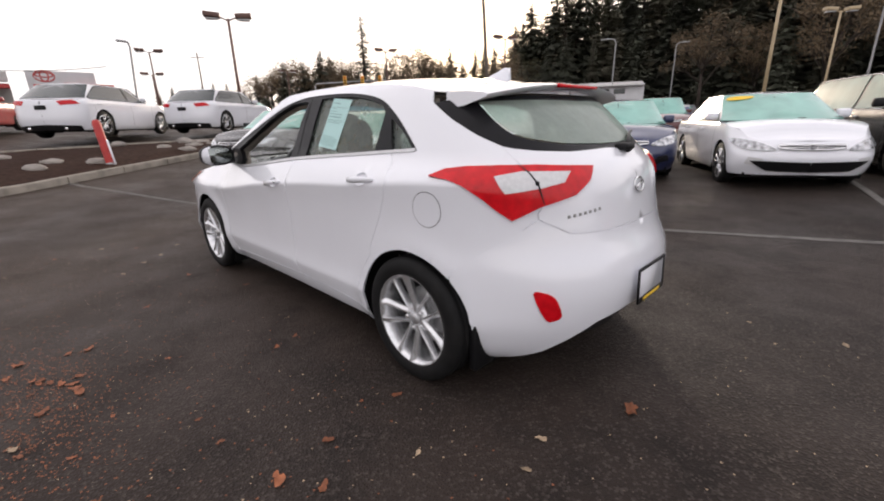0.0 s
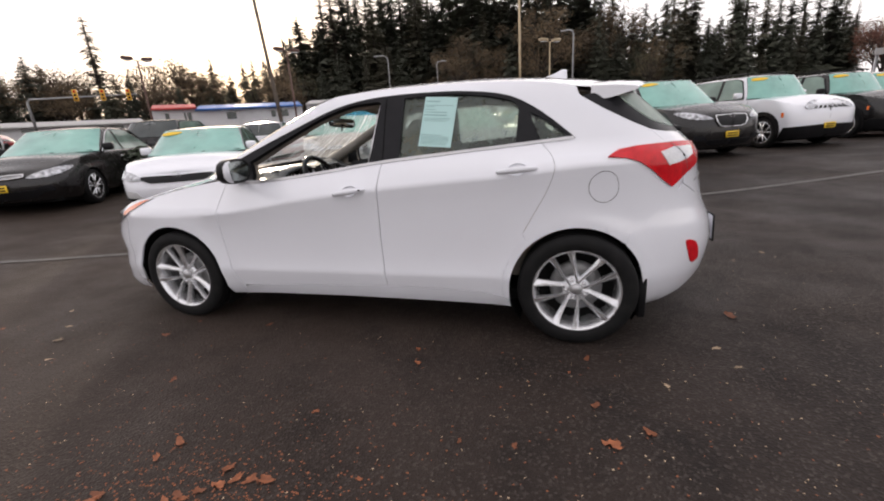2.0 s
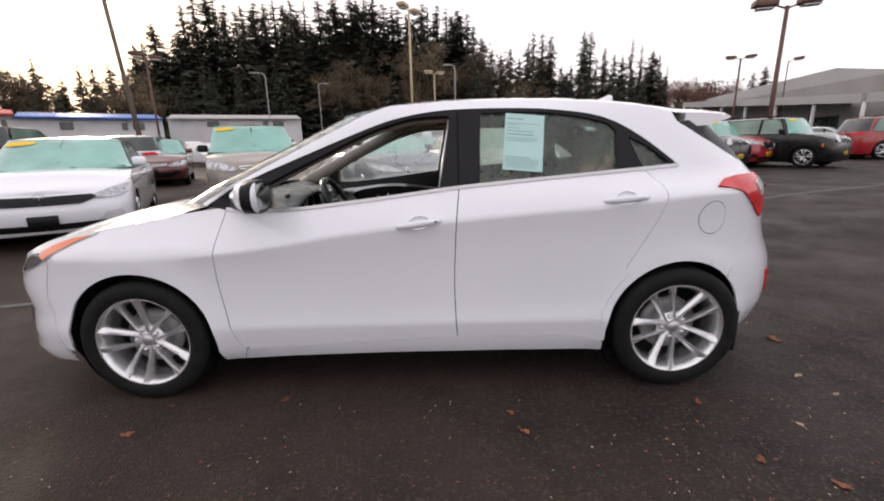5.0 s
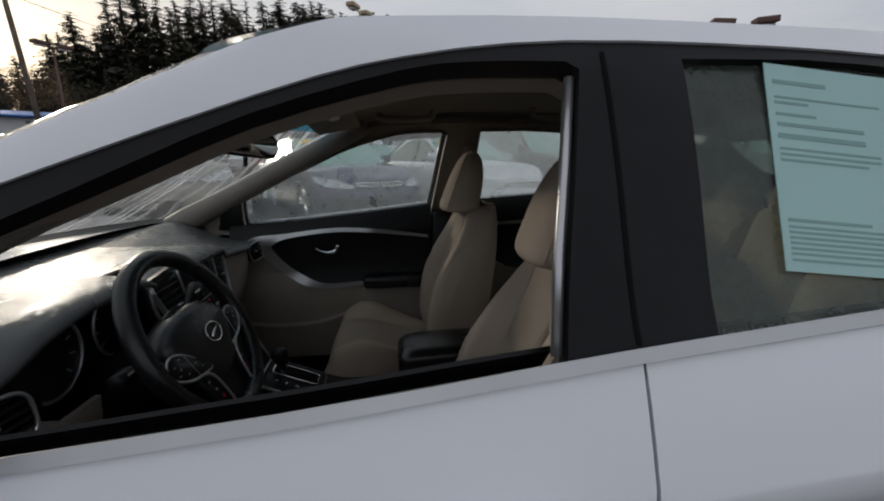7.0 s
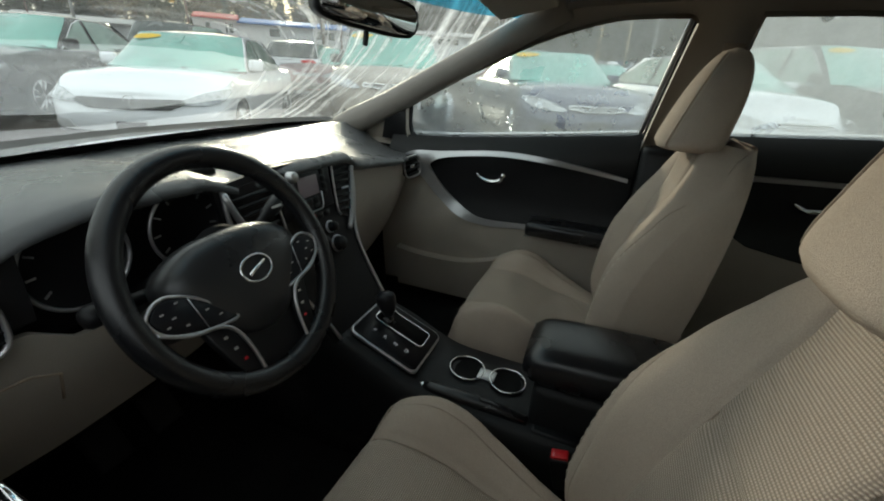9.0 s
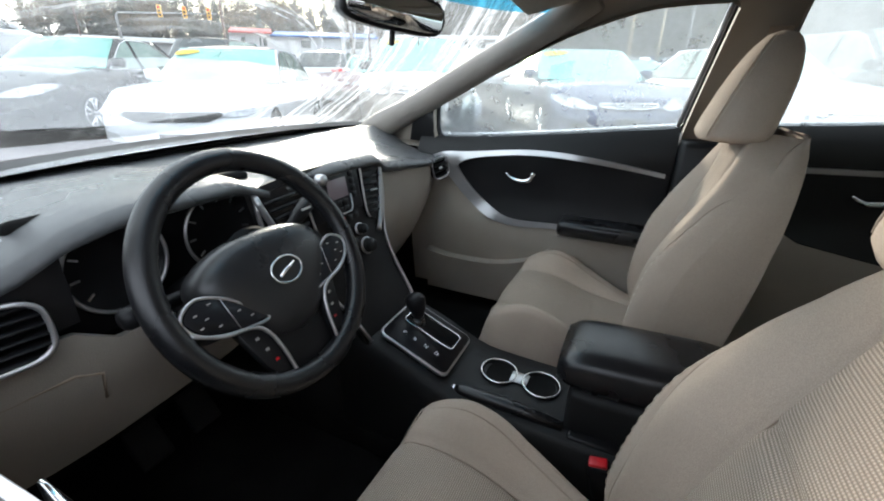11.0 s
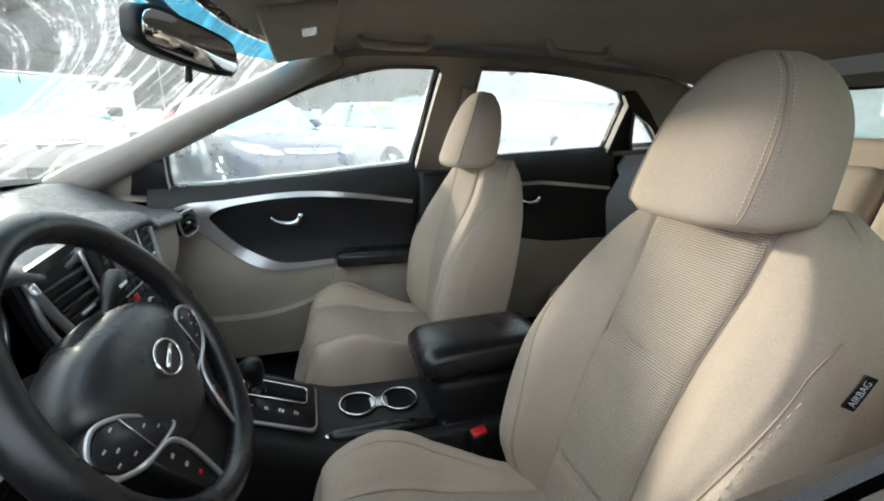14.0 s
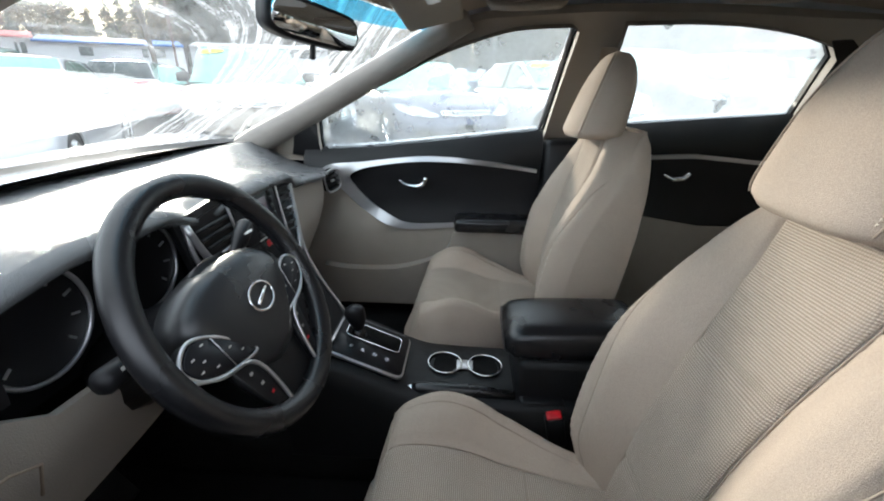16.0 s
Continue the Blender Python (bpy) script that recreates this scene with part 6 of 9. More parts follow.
for s in (-1, 1):
    pin = spl([(-0.156, -0.010), (-0.128, 0.006), (-0.092, -0.010), (-0.062, -0.040), (-0.048, -0.062), (-0.080, -0.060), (-0.115, -0.052), (-0.146, -0.036)], 4, True)
    pin = [(s * -p[0], p[1]) for p in pin]
    part("spoke", prism(pin, 0.016, Matrix.Translation((0, 0, -0.010)), 0.003), SATIN_K, wheel_s, "black spoke")
    part("pod_bezel", tube([(p[0], p[1], 0.0065) for p in pin + pin[:2]], 0.0026, 6, False), SILVER, wheel_s, "slim silver bezel")
    inner = inset(pin, 0.004)
    pod_b = part("button_pod", prism(inner, 0.004, Matrix.Translation((0, 0, 0.0045)), 0.0015), GLOSS_K, wheel_s, "black button pod")
    part("pod_split", tube([(s * 0.100, -0.007, 0.0088), (s * 0.094, -0.054, 0.0088)], 0.0008, 5), SILVER, pod_b)
    for bx, by in ((-0.138, -0.012), (-0.138, -0.030), (-0.116, -0.006), (-0.116, -0.038), (-0.127, -0.022), (-0.084, -0.032), (-0.070, -0.046)):
        part("button_mark", rbox((s * -bx - 0.0026, by - 0.0010, 0.0084), (s * -bx + 0.0026, by + 0.0010, 0.0091), 0), PAINT_S, pod_b, smooth=False)
    leg = [(s * x, y) for x, y in ((0.074, -0.056), (0.060, -0.074), (0.050, -0.110), (0.046, -0.166), (0.066, -0.162), (0.082, -0.120), (0.100, -0.060))]
    lw = part("lower_spoke", prism(leg, 0.013, Matrix.Translation((0, 0, -0.012)), 0.003), SATIN_K, wheel_s, "black lower spoke with small buttons")
    for k in range(3):
        part("button_mark", rbox((s * (0.077 - 0.006 * k) - 0.003, -0.082 - 0.020 * k, 0.0012), (s * (0.077 - 0.006 * k) + 0.003, -0.078 - 0.020 * k, 0.0018), 0), (PAINT_S, PAINT_S, RED_PL)[k], lw, smooth=False)
    part("spoke_line", tube(spl([(s * 0.156, -0.030, 0.006), (s * 0.120, -0.052, 0.007), (s * 0.082, -0.061, 0.008), (s * 0.062, -0.076, 0.007), (s * 0.051, -0.110, 0.005), (s * 0.046, -0.164, 0.002)], 4), 0.0030, 6), SILVER, wheel_s, "silver accent line")
part("lower_panel", prism([(-0.052, -0.085), (0.052, -0.085), (0.046, -0.166), (0.0, -0.172), (-0.046, -0.166)], 0.010, Matrix.Translation((0, 0, -0.016)), 0.002), SATIN_K, wheel_s, "black panel between the lower spokes")
part("hub_back", lathe([(0.0, -0.012), (0.07, -0.014), (0.06, -0.06), (0.0, -0.06)], 24, "z"), SATIN_K, wheel_s)
part("steering_column", tube([SWM @ Vector((0, -0.005, -0.04)), SWM @ Vector((0, -0.015, -0.10)), SWM @ Vector((0, -0.02, -0.24))], [0.045, 0.062, 0.066], 16), SATIN_K, wheel_s, "black column shroud", m=SWM.inverted())
for s in (-1, 1):
    q = 0.045 if s > 0 else 0.0
    pth = [Vector((s * 0.045, 0.012, -0.062)), Vector((s * 0.10, 0.016 + q * 0.5, -0.058)), Vector((s * 0.135, 0.018 + q * 0.85, -0.055)), Vector((s * 0.142, 0.018 + q * 0.9, -0.055)), Vector((s * 0.178, 0.02 + q * 1.25, -0.052)), Vector((s * 0.185, 0.02 + q * 1.3, -0.052))]
    part("column_stalk", tube(pth, [0.008, 0.009, 0.010, 0.014, 0.015, 0.011], 10), SATIN_K, wheel_s, "black column stalk")
    part("stalk_mark", moved(rbox((-0.012, -0.001, 0), (0.012, 0.003, 0.001), 0), Matrix.Translation((s * 0.155, 0.020 + q, -0.038))), PAINT_S, wheel_s, smooth=False)


# seats
def seat_parts(cy, name, label, flip, lean=0.15, fwd=0.0):
    """Cushion, backrest and headrest; s runs across from -1 to 1, t along."""
    def cush(s, t, o=0.0):
        x = -0.285 + 0.47 * t
        w = 0.258 - 0.035 * (1 - smooth01(t * 5)) - 0.065 * smooth01((t - 0.42) / 0.55)
        a = abs(s)
        rise = 0.060 * smooth01((a - 0.42) / 0.38) * smooth01(t * 2.8) * (1 - 0.95 * smooth01((t - 0.38) / 0.55))
        edge = 0.20 * max(0, (a - 0.80) / 0.20) ** 2.2
        front = 0.16 * (1 - smooth01(t / 0.16)) ** 1.6
        groove = 0.008 * math.exp(-((a - 0.50) / 0.03) ** 2) + 0.006 * math.exp(-((a - 0.76 + 0.06 * t) / 0.025) ** 2) * smooth01(t * 6) + 0.006 * math.exp(-((t - 0.64) / 0.02) ** 2) * (a < 0.5)
        z = 0.552 - 0.035 * t + 0.022 * math.sin(min(1, t / 0.55) * math.pi) + rise - edge - front - groove + o
        return (x + 0.02 * (1 - a) * -1 * (1 - smooth01(t * 4)), cy + s * w, z)

    def grid_of(fn, s0, s1, t0, t1, ns, nt, o=0.0):
        b = grid([[fn(s0 + (s1 - s0) * i / ns, t0 + (t1 - t0) * j / nt, o) for i in range(ns + 1)] for j in range(nt + 1)])
        return b
    b = grid_of(cush, -1, 1, 0, 1, 44, 40)
    bmesh.ops.reverse_faces(b, faces=b.faces[:]) if sum(f.normal.z for f in b.faces) < 0 else None
    b.normal_update()
    if sum(f.normal.z for f in b.faces) < 0:
        bmesh.ops.reverse_faces(b, faces=b.faces[:])
    b = join(b, rbox((-0.262, cy - 0.235, 0.30), (0.20, cy + 0.235, 0.462), 0.04, 3))
    seat = part(name, b, BEIGE_C, car, label)
    ins = grid_of(cush, -0.485, 0.485, 0.09, 0.985, 24, 30, 0.004)
    ins.normal_update()
    if sum(f.normal.z for f in ins.faces) < 0:
        bmesh.ops.reverse_faces(ins, faces=ins.faces[:])
    part("cushion_insert", ins, RIBBED_X, seat, "ribbed woven insert")
    for s in (-0.50, 0.50):
        part("seam", tube([Vector(cush(s, t / 30)) + Vector((0, 0, 0.003)) for t in range(1, 30)], 0.0016, 5), SEAM, seat)
    for s in (-1, 1):
        part("seam", tube([Vector(cush(s * (0.76 - 0.06 * t / 30), t / 30)) + Vector((0, 0, 0.002)) for t in range(5, 30)], 0.0015, 5), SEAM, seat)
    part("seam", tube([Vector(cush(s / 20, 0.64)) + Vector((0, 0, 0.006)) for s in range(-9, 10)], 0.0015, 5), SEAM, seat)
    part("seam", tube([Vector(cush(s / 10, 0.12)) + Vector((0, 0, 0.003)) for s in range(-9, 10)], 0.0015, 5), SEAM, seat)
    part("seat_base", rbox((-0.22, cy - 0.22, 0.25), (0.22, cy + 0.22, 0.33), 0.02), CARPET, seat)

    W = curve([(0, 0.200), (0.15, 0.228), (0.45, 0.240), (0.70, 0.226), (0.86, 0.190), (0.95, 0.148), (1.0, 0.098)])
    HALF = curve([(0, 0.092), (0.3, 0.080), (0.6, 0.082), (0.85, 0.090), (1.0, 0.092)])

    def se(t):
        return min(0.93, HALF(t) / W(t))

    def back(s, t, o=0.0):
        a = abs(s)
        z = 0.500 + 0.565 * t
        x = 0.150 + lean * t + 0.030 * t * t
        bol = 0.040 * smooth01((a - se(t) + 0.02) / 0.34) * (1 - smooth01((t - 0.45) / 0.5)) * smooth01(t * 4 + 0.35)
        bol += 0.012 * smooth01((a - se(t) + 0.02) / 0.3) * (1 - smooth01((t - 0.8) / 0.2))
        lum = 0.022 * math.sin(math.pi * min(1, t * 1.25))
        edge = 0.060 * max(0, (a - 0.80) / 0.20) ** 2.2
        top = 0.030 * max(0, (t - 0.93) / 0.07) ** 2
        groove = 0.007 * math.exp(-((a - se(t)) / 0.03) ** 2) + 0.006 * (math.exp(-((t - 0.20) / 0.014) ** 2) + math.exp(-((t - 0.60) / 0.014) ** 2)) * (a < se(t))
        groove += 0.006 * math.exp(-((a - (0.66 + 0.22 * smooth01((t - 0.25) / 0.5))) / 0.03) ** 2) * (1 - smooth01((t - 0.72) / 0.1))
        return (x - bol - lum + edge + top + groove - o, cy + s * W(t), z + 0.02 * max(0, 1 - a ** 2) * t)
    b = grid_of(back, -1, 1, 0, 1, 96, 60)
    b.normal_update()
    if sum(f.normal.x for f in b.faces) > 0:
        bmesh.ops.reverse_faces(b, faces=b.faces[:])
    rear = grid([[(0.275 + lean * (t / 20) + 0.02 * (1 - (s / 10) ** 2), cy + s / 10 * W(t / 20) * 1.0, 0.500 + 0.565 * t / 20) for s in range(-10, 11)] for t in range(21)])
    rear.normal_update()
    side = []
    rim_f = [back(-1, t / 22) for t in range(23)] + [back(1, 1 - t / 22) for t in range(23)]
    rim_r = [(0.275 + lean * t / 22, cy - W(t / 22), 0.500 + 0.565 * t / 22) for t in range(23)] + [(0.275 + lean * (1 - t / 22), cy + W(1 - t / 22), 0.500 + 0.565 * (1 - t / 22)) for t in range(23)]
    side = grid([rim_f, [tuple((Vector(p) * 0.5 + Vector(q) * 0.5) + Vector((0, 0.010 if p[1] > cy else -0.010, 0.004))) for p, q in zip(rim_f, rim_r)], rim_r])
    bk_ = part("backrest", join(b, rear, side), BEIGE_C, seat, "beige cloth backrest with deep bolsters")
    ins = grid_of(lambda s, t, o: back(s * se(t), t, o), -0.97, 0.97, 0.03, 0.965, 24, 60, 0.004)
    ins.normal_update()
    if sum(f.normal.x for f in ins.faces) > 0:
        bmesh.ops.reverse_faces(ins, faces=ins.faces[:])
    part("back_insert", ins, RIBBED, bk_, "ribbed woven insert")
    for s in (-0.5, 0.5):
        part("seam", tube([Vector(back(s * 2 * se(t / 30), t / 30)) + Vector((-0.002, 0, 0)) for t in range(0, 30)], 0.0014, 5), SEAM, bk_)
    for s in (-1, 1):
        crv = [(s * (0.66 + 0.22 * smooth01((t / 40 - 0.25) / 0.5) + 0.07 * smooth01((t / 40 - 0.72) / 0.1)), t / 40) for t in range(0, 33)]
        part("seam", tube([Vector(back(*p)) + Vector((-0.001, 0, 0)) for p in crv], 0.0013, 5), SEAM, bk_)
        crv = spl([(s * 0.90, 0.70), (s * 0.84, 0.55), (s * 0.82, 0.30), (s * 0.80, 0.08)], 14)
        for k in range(0, len(crv) - 1, 2):
            part("stitch", tube([Vector(back(*crv[k])) + Vector((-0.001, 0, 0)), Vector(back(*crv[k + 1])) + Vector((-0.001, 0, 0))], 0.0006, 4), STITCH, bk_)
    if flip:
        tg = Matrix.Translation((0.224, cy - 0.251, 0.946)) @ Matrix((Vector((-0.200, 0.150, -0.968)), Vector((0.775, -0.581, -0.250)), Vector((-0.600, -0.800, 0.000)))).transposed().to_4x4()
        tag = part("airbag_tag", rbox((-0.018, -0.0055, -0.001), (0.018, 0.0055, 0.0015), 0.001, 1), SATIN_K, bk_, "small black cloth tag", m=tg)
        part("tag_lettering", text_mesh("AIRBAG", 0.0078), PAINT_W, tag, "white lettering", smooth=False, m=Matrix.Translation((0, 0, 0.0022)) @ pose(0, 0, 0, 0, 0, 180))
    # headrest: a dome on a broad base, leaning back
    def rest(t):
        kt = math.sqrt(max(0.0, 1 - max(0.0, (t - 0.30) / 0.70) ** 2.5))
        kb = math.sqrt(max(0.0, 1 - max(0.0, (0.16 - t) / 0.16) ** 2))
        k = kt * (0.80 + 0.20 * kb)
        return 0.316 + fwd + 0.055 * (t - 0.3), 0.127 * (1 - 0.10 * t) * k, (0.066 * (1 - 0.34 * t) * k ** 0.8 + 0.003), 1.048 + 0.217 * t, k
    rows = []
    for i in range(25):
        cx, hw, hd, z, k = rest((i / 24) ** 0.8 if i > 12 else 0.574 * i / 12)
        row = []
        for j in range(40):
            a = 2 * math.pi * j / 40
            c, s_ = math.cos(a), math.sin(a)
            row.append((cx + hd * math.copysign(abs(c) ** 0.72, c) + 0.018 * s_ ** 2 * k, cy + hw * math.copysign(abs(s_) ** 0.66, s_), z))
        rows.append(row)
    hb_ = grid(rows, True, True)
    bmesh.ops.recalc_face_normals(hb_, faces=hb_.faces[:])
    hr = part("headrest", hb_, BEIGE_C, seat, "beige cloth headrest")
    for s in (-1, 1):
        ln = []
        for i in range(1, 22):
            cx, hw, hd, z, k = rest(i / 22)
            ln.append(Vector((cx - hd * 0.825 + 0.006 * k - 0.001, cy + s * 0.745 * hw, z)))
        part("seam", tube(ln, 0.0013, 5), SEAM, hr)
        if s < 0:
            for k in range(1, len(ln) - 1):
                for q in (0.0, 0.5):
                    for o_ in (Vector((0.004, -0.005, 0)), Vector((-0.002, 0.006, 0))):
                        part("stitch", tube([ln[k].lerp(ln[k + 1], q) + o_, ln[k].lerp(ln[k + 1], q + 0.28) + o_], 0.0008, 4), STITCH, hr)
        part("post", tube([(0.335 + fwd, cy + s * 0.06, 1.0), (0.328 + fwd, cy + s * 0.06, 1.07)], 0.007, 8), CHROME, hr)


seat_parts(-0.405, "driver_seat", "beige cloth driver's seat with ribbed insert", True)
seat_parts(0.395, "passenger_seat", "beige cloth passenger seat with ribbed insert", False, 0.085, -0.065)
# rear bench
bench = part("rear_seat", rbox((0.72, -0.64, 0.34), (1.22, 0.64, 0.53), 0.06, 4), BEIGE_C, car, "beige cloth rear bench with folding backs")
for y0, y1 in ((-0.63, -0.13), (-0.12, 0.12), (0.13, 0.63)):
    bb = rbox((-0.09, y0, -0.30), (0.09, y1, 0.30), 0.05, 4)
    part("rear_backrest", moved(bb, Matrix.Translation((1.24, 0, 0.78)) @ pose(0, 0, 0, 0, 18, 0)), BEIGE_C, bench)
    yc = (y0 + y1) / 2
    part("rear_headrest", moved(rbox((-0.05, yc - 0.12, -0.055), (0.05, yc + 0.12, 0.055), 0.035, 4), Matrix.Translation((1.33, 0, 1.10))), BEIGE_C, bench)
part("parcel_shelf", rbox((1.38, -0.62, 0.98), (1.85, 0.62, 1.0), 0.008), SATIN_K, car)
part("boot_trim", rbox((1.30, -0.58, 0.27), (1.75, 0.58, 0.35), 0.01), CARPET, car)
# pedals
for y in (-0.30, -0.42):
    part("pedal", moved(rbox((-0.01, -0.035, -0.05), (0.01, 0.035, 0.05), 0.006), Matrix.Translation((-0.80, y, 0.42)) @ pose(0, 0, 0, 0, -35, 0)), RUBBER, car, "black rubber pedal")


# ---------- parked cars ----------
HEADING = -63.0        # degrees: which way the noses of the row point


def rise(x, y):
    """Height of the ground: level round the hatchback, rising gently beyond."""
    dx, dy = max(0, abs(x) - 2.6), max(0, y - 1.2, -9 - y)
    d = math.hypot(dx, dy)
    z = 0.03 * smooth01(d / 3.0) + 0.17 * smooth01((d - 1.8) / 4.2)
    z += 0.085 * max(0, -x - 8.0) * smooth01((14 - y) / 6) if x > -24 else 0.085 * 16 * smooth01((14 - y) / 6)
    far = math.hypot(x, y + 3)
    return z + max(0, far - 42) * 0.052 * (1 if y > -20 else 0.3) * (1 if far < 170 else 170 / far)


_w = {}


def small_wheel(r):
    """Meshes of a plain wheel, shared by all cars with that radius."""
    if r not in _w:
        k = r / 0.33
        ty = mesh_of(lathe([(0.22 * k, -0.08), (0.25 * k, -0.098), (0.30 * k, -0.094), (0.325 * k, -0.075), (0.33 * k, -0.05), (0.33 * k, 0.06), (0.30 * k, 0.09)], 28), "tyre")
        ty.materials.append(RUBBER)
        rim_b = lathe([(0.232 * k, -0.086), (0.222 * k, -0.09), (0.212 * k, -0.06), (0.205 * k, 0.03), (0.0, 0.03)], 28)
        rm = mesh_of(rim_b, "rim")
        rm.materials.append(DARK)
        sp = None
        for i in range(5):
            for sg in (-1, 1):
                a, b = radians(90 + 72 * i + sg * 9), radians(90 + 72 * i + sg * 13)
                q = tube([(0.03 * math.cos(a), -0.075, 0.03 * math.sin(a)), (0.224 * k * math.cos(b), -0.086, 0.224 * k * math.sin(b))], [0.018, 0.016], 6)
                sp = q if sp is None else join(sp, q)
        sp = join(sp, lathe([(0, -0.09), (0.045, -0.085), (0.05, -0.06)], 16), lathe([(0.216 * k, -0.088), (0.230 * k, -0.095), (0.238 * k, -0.086)], 28))
        sm_ = mesh_of(sp, "spokes")
        sm_.materials.append(ALLOY)
        _w[r] = (ty, rm, sm_)
    return _w[r]


def parked_car(name, label, at, paint, head=HEADING, L=4.5, w=0.90, h=1.45, wb=2.65, r=0.33, zb=0.92, xc=-1.05, xrf=-0.30, xrr=0.95, xd=1.55, zn=0.68, zt=0.98, deck=True,
               nose_round=0.62, square=2.6, grille="wide", tag=False, cladding=None, round_lamps=False, glass_m=None, flare=False, chrome_line=False, rails=False, sticker=True, spots=True, tail_show=False, plate=True):
    g = rise(at[0], at[1])
    hd = radians(head)
    m = Matrix.Translation((at[0] - math.cos(hd) * L / 2 * 1, at[1] - math.sin(hd) * L / 2, g)) @ pose(0, 0, 0, 0, 0, head + 180)
    c = thing(name, label, "car", m, "cars parked on the lot")
    x0, x1 = -L / 2, L / 2
    fx, rx = x0 + (L - wb) * 0.47, x0 + (L - wb) * 0.47 + wb
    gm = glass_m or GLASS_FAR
    zr = h - 0.055
    wt = [(0.18, w * 0.90), (0.26, w * 0.965), (0.45, w * 0.985), (0.70, w), (zb - 0.06, w * 0.985), (zb, w * 0.955), (zb + 0.05, w * 0.91), (zr, w * 0.72), (h, w * 0.66)]
    lowb = Body(wt, [(0.2, x1 - 0.08), (0.5, x1), (zt - 0.05, x1 - 0.03), (zt, x1 - 0.06), (zt + 0.2, x1 - 0.08)], [(0.2, x0 + 0.10), (0.45, x0), (zn - 0.10, x0 + 0.025), (zn - 0.03, x0 + 0.075), (zn + 0.05, x0 + 0.17), (zb, x0 + 0.34)],
                [(0.2, 0.55), (1, 0.55)], [(0.2, nose_round), (1, nose_round)], square, square)
    up = Body(wt, [(zb, xd), (zr, xrr), (h, xrr - 0.1)], [(zb, xc), (zr, xrf), (h, xrf + 0.1)], [(zb, 0.34), (zr, 0.22)], [(zb, 0.34), (zr, 0.22)], 2.6, 2.4)
    sh = curve([(x0, zn - 0.05), (x0 + 0.10, zn - 0.005), (x0 + 0.30, zn + 0.075), ((x0 + xc) / 2, zn + (zb - zn) * 0.72), (xc + 0.15, zb), (xd - 0.1, zb), (x1 - 0.05, zt if deck else zb), (x1 + 1, zt if deck else zb)])
    e0, e1 = lowb.ends(0.4)
    def top_at(u):
        return sh(lowb(u, 0.7)[0])
    zlo = 0.21
    out = [(e0, zlo + 0.02), (fx - r * 1.22, zlo)] + arc(fx, r - 0.01, r * 1.14, 192, -12, 14) + [(fx + r * 1.22, zlo), (rx - r * 1.22, zlo)] + arc(rx, r - 0.01, r * 1.14, 192, -12, 14) + [(rx + r * 1.22, zlo), (e1, zlo + 0.03)]
    out += [(lowb.ends(z)[1], z) for z in np.linspace(0.35, top_at(e1), 5)] + [(u, top_at(u)) for u in np.linspace(e1 - 0.08, e0 + 0.08, 40)] + [(lowb.ends(z)[0], z) for z in np.linspace(top_at(e0), 0.3, 5)]
    part("body", mirrored(panel(out, lowb, 0.09, 0, 0.015), True), paint, c)
    part("bonnet", cap_over([lowb(u, top_at(u)) for u in np.linspace(e0, xc + 0.25, 26)], curve([(x0, zn - 0.045), (x0 + 0.12, zn + 0.045), (x0 + 0.35, zn + 0.135), ((x0 + xc) / 2, zn + (zb - zn) * 0.72 + 0.075), (xc, zb + 0.05), (xc + 0.3, zb + 0.05)]), 7), paint, c)
    part("boot_lid" if deck else "load_cover", cap_over([lowb(u, top_at(u)) for u in np.linspace(xd - 0.35, e1, 18)], lambda x: max(zb, sh(x)) + 0.03 * (1 - smooth01((x - x1 + 0.3) / 0.3)), 6), paint if deck else DARK, c)
    # greenhouse
    zz = np.linspace(zb, zr, 5)
    gpan = [(up.ends(z)[0], z) for z in zz[::-1]] + [(up.ends(z)[0] * (1 - k) + up.ends(z)[1] * k, zb - 0.005) for k in np.linspace(0, 1, 24)[1:-1] for z in (zb,)] + [(up.ends(z)[1], z) for z in zz] + [(up.ends(zr)[0] * k + up.ends(zr)[1] * (1 - k), zr) for k in np.linspace(0, 1, 24)[1:-1]]
    def fr(z):
        return up.nose(z) + up.nl(z)
    def re(z):
        return up.tail(z) - up.tl(z)
    wsh = [(up.ends(z)[0] - 0.0, z) for z in np.linspace(zb + 0.02, zr - 0.02, 4)] + [(fr(z) - 0.10, z) for z in np.linspace(zr - 0.02, zb + 0.02, 4)]
    bwh = [(up.ends(z)[1], z) for z in np.linspace(zr - 0.03, zb + 0.06, 4)] + [(re(z) + 0.12, z) for z in np.linspace(zb + 0.06, zr - 0.03, 4)]
    z0, z1 = zb + 0.025, zr - 0.03
    xm = (fx + rx) / 2 + 0.12
    s1 = [(fr(z0) + 0.06, z0), (xm - 0.04, z0), (xm - 0.04, z1), (fr(z1) + 0.26, z1 - 0.004), (fr(z1) + 0.13, z1 - 0.03), (fr(z1) + 0.04, z1 - 0.075)]
    s2 = [(xm + 0.05, z0), (re(z0) - 0.16, z0 + 0.02), (re(z0) - 0.06, z0 + 0.06), (re(z1) - 0.06, z1 - 0.085), (re(z1) - 0.16, z1 - 0.035), (re(z1) - 0.34, z1 - 0.004), (xm + 0.05, z1)]
    su = [(fr(z0) + 0.02, z0 - 0.014), (re(z0) - 0.14, z0 + 0.004), (re(z0) - 0.03, z0 + 0.05), (re(z1) - 0.035, z1 - 0.075), (re(z1) - 0.14, z1 - 0.018), (re(z1) - 0.34, z1 + 0.012), (fr(z1) + 0.26, z1 + 0.012), (fr(z1) + 0.11, z1 - 0.016), (fr(z1) + 0.01, z1 - 0.065)]
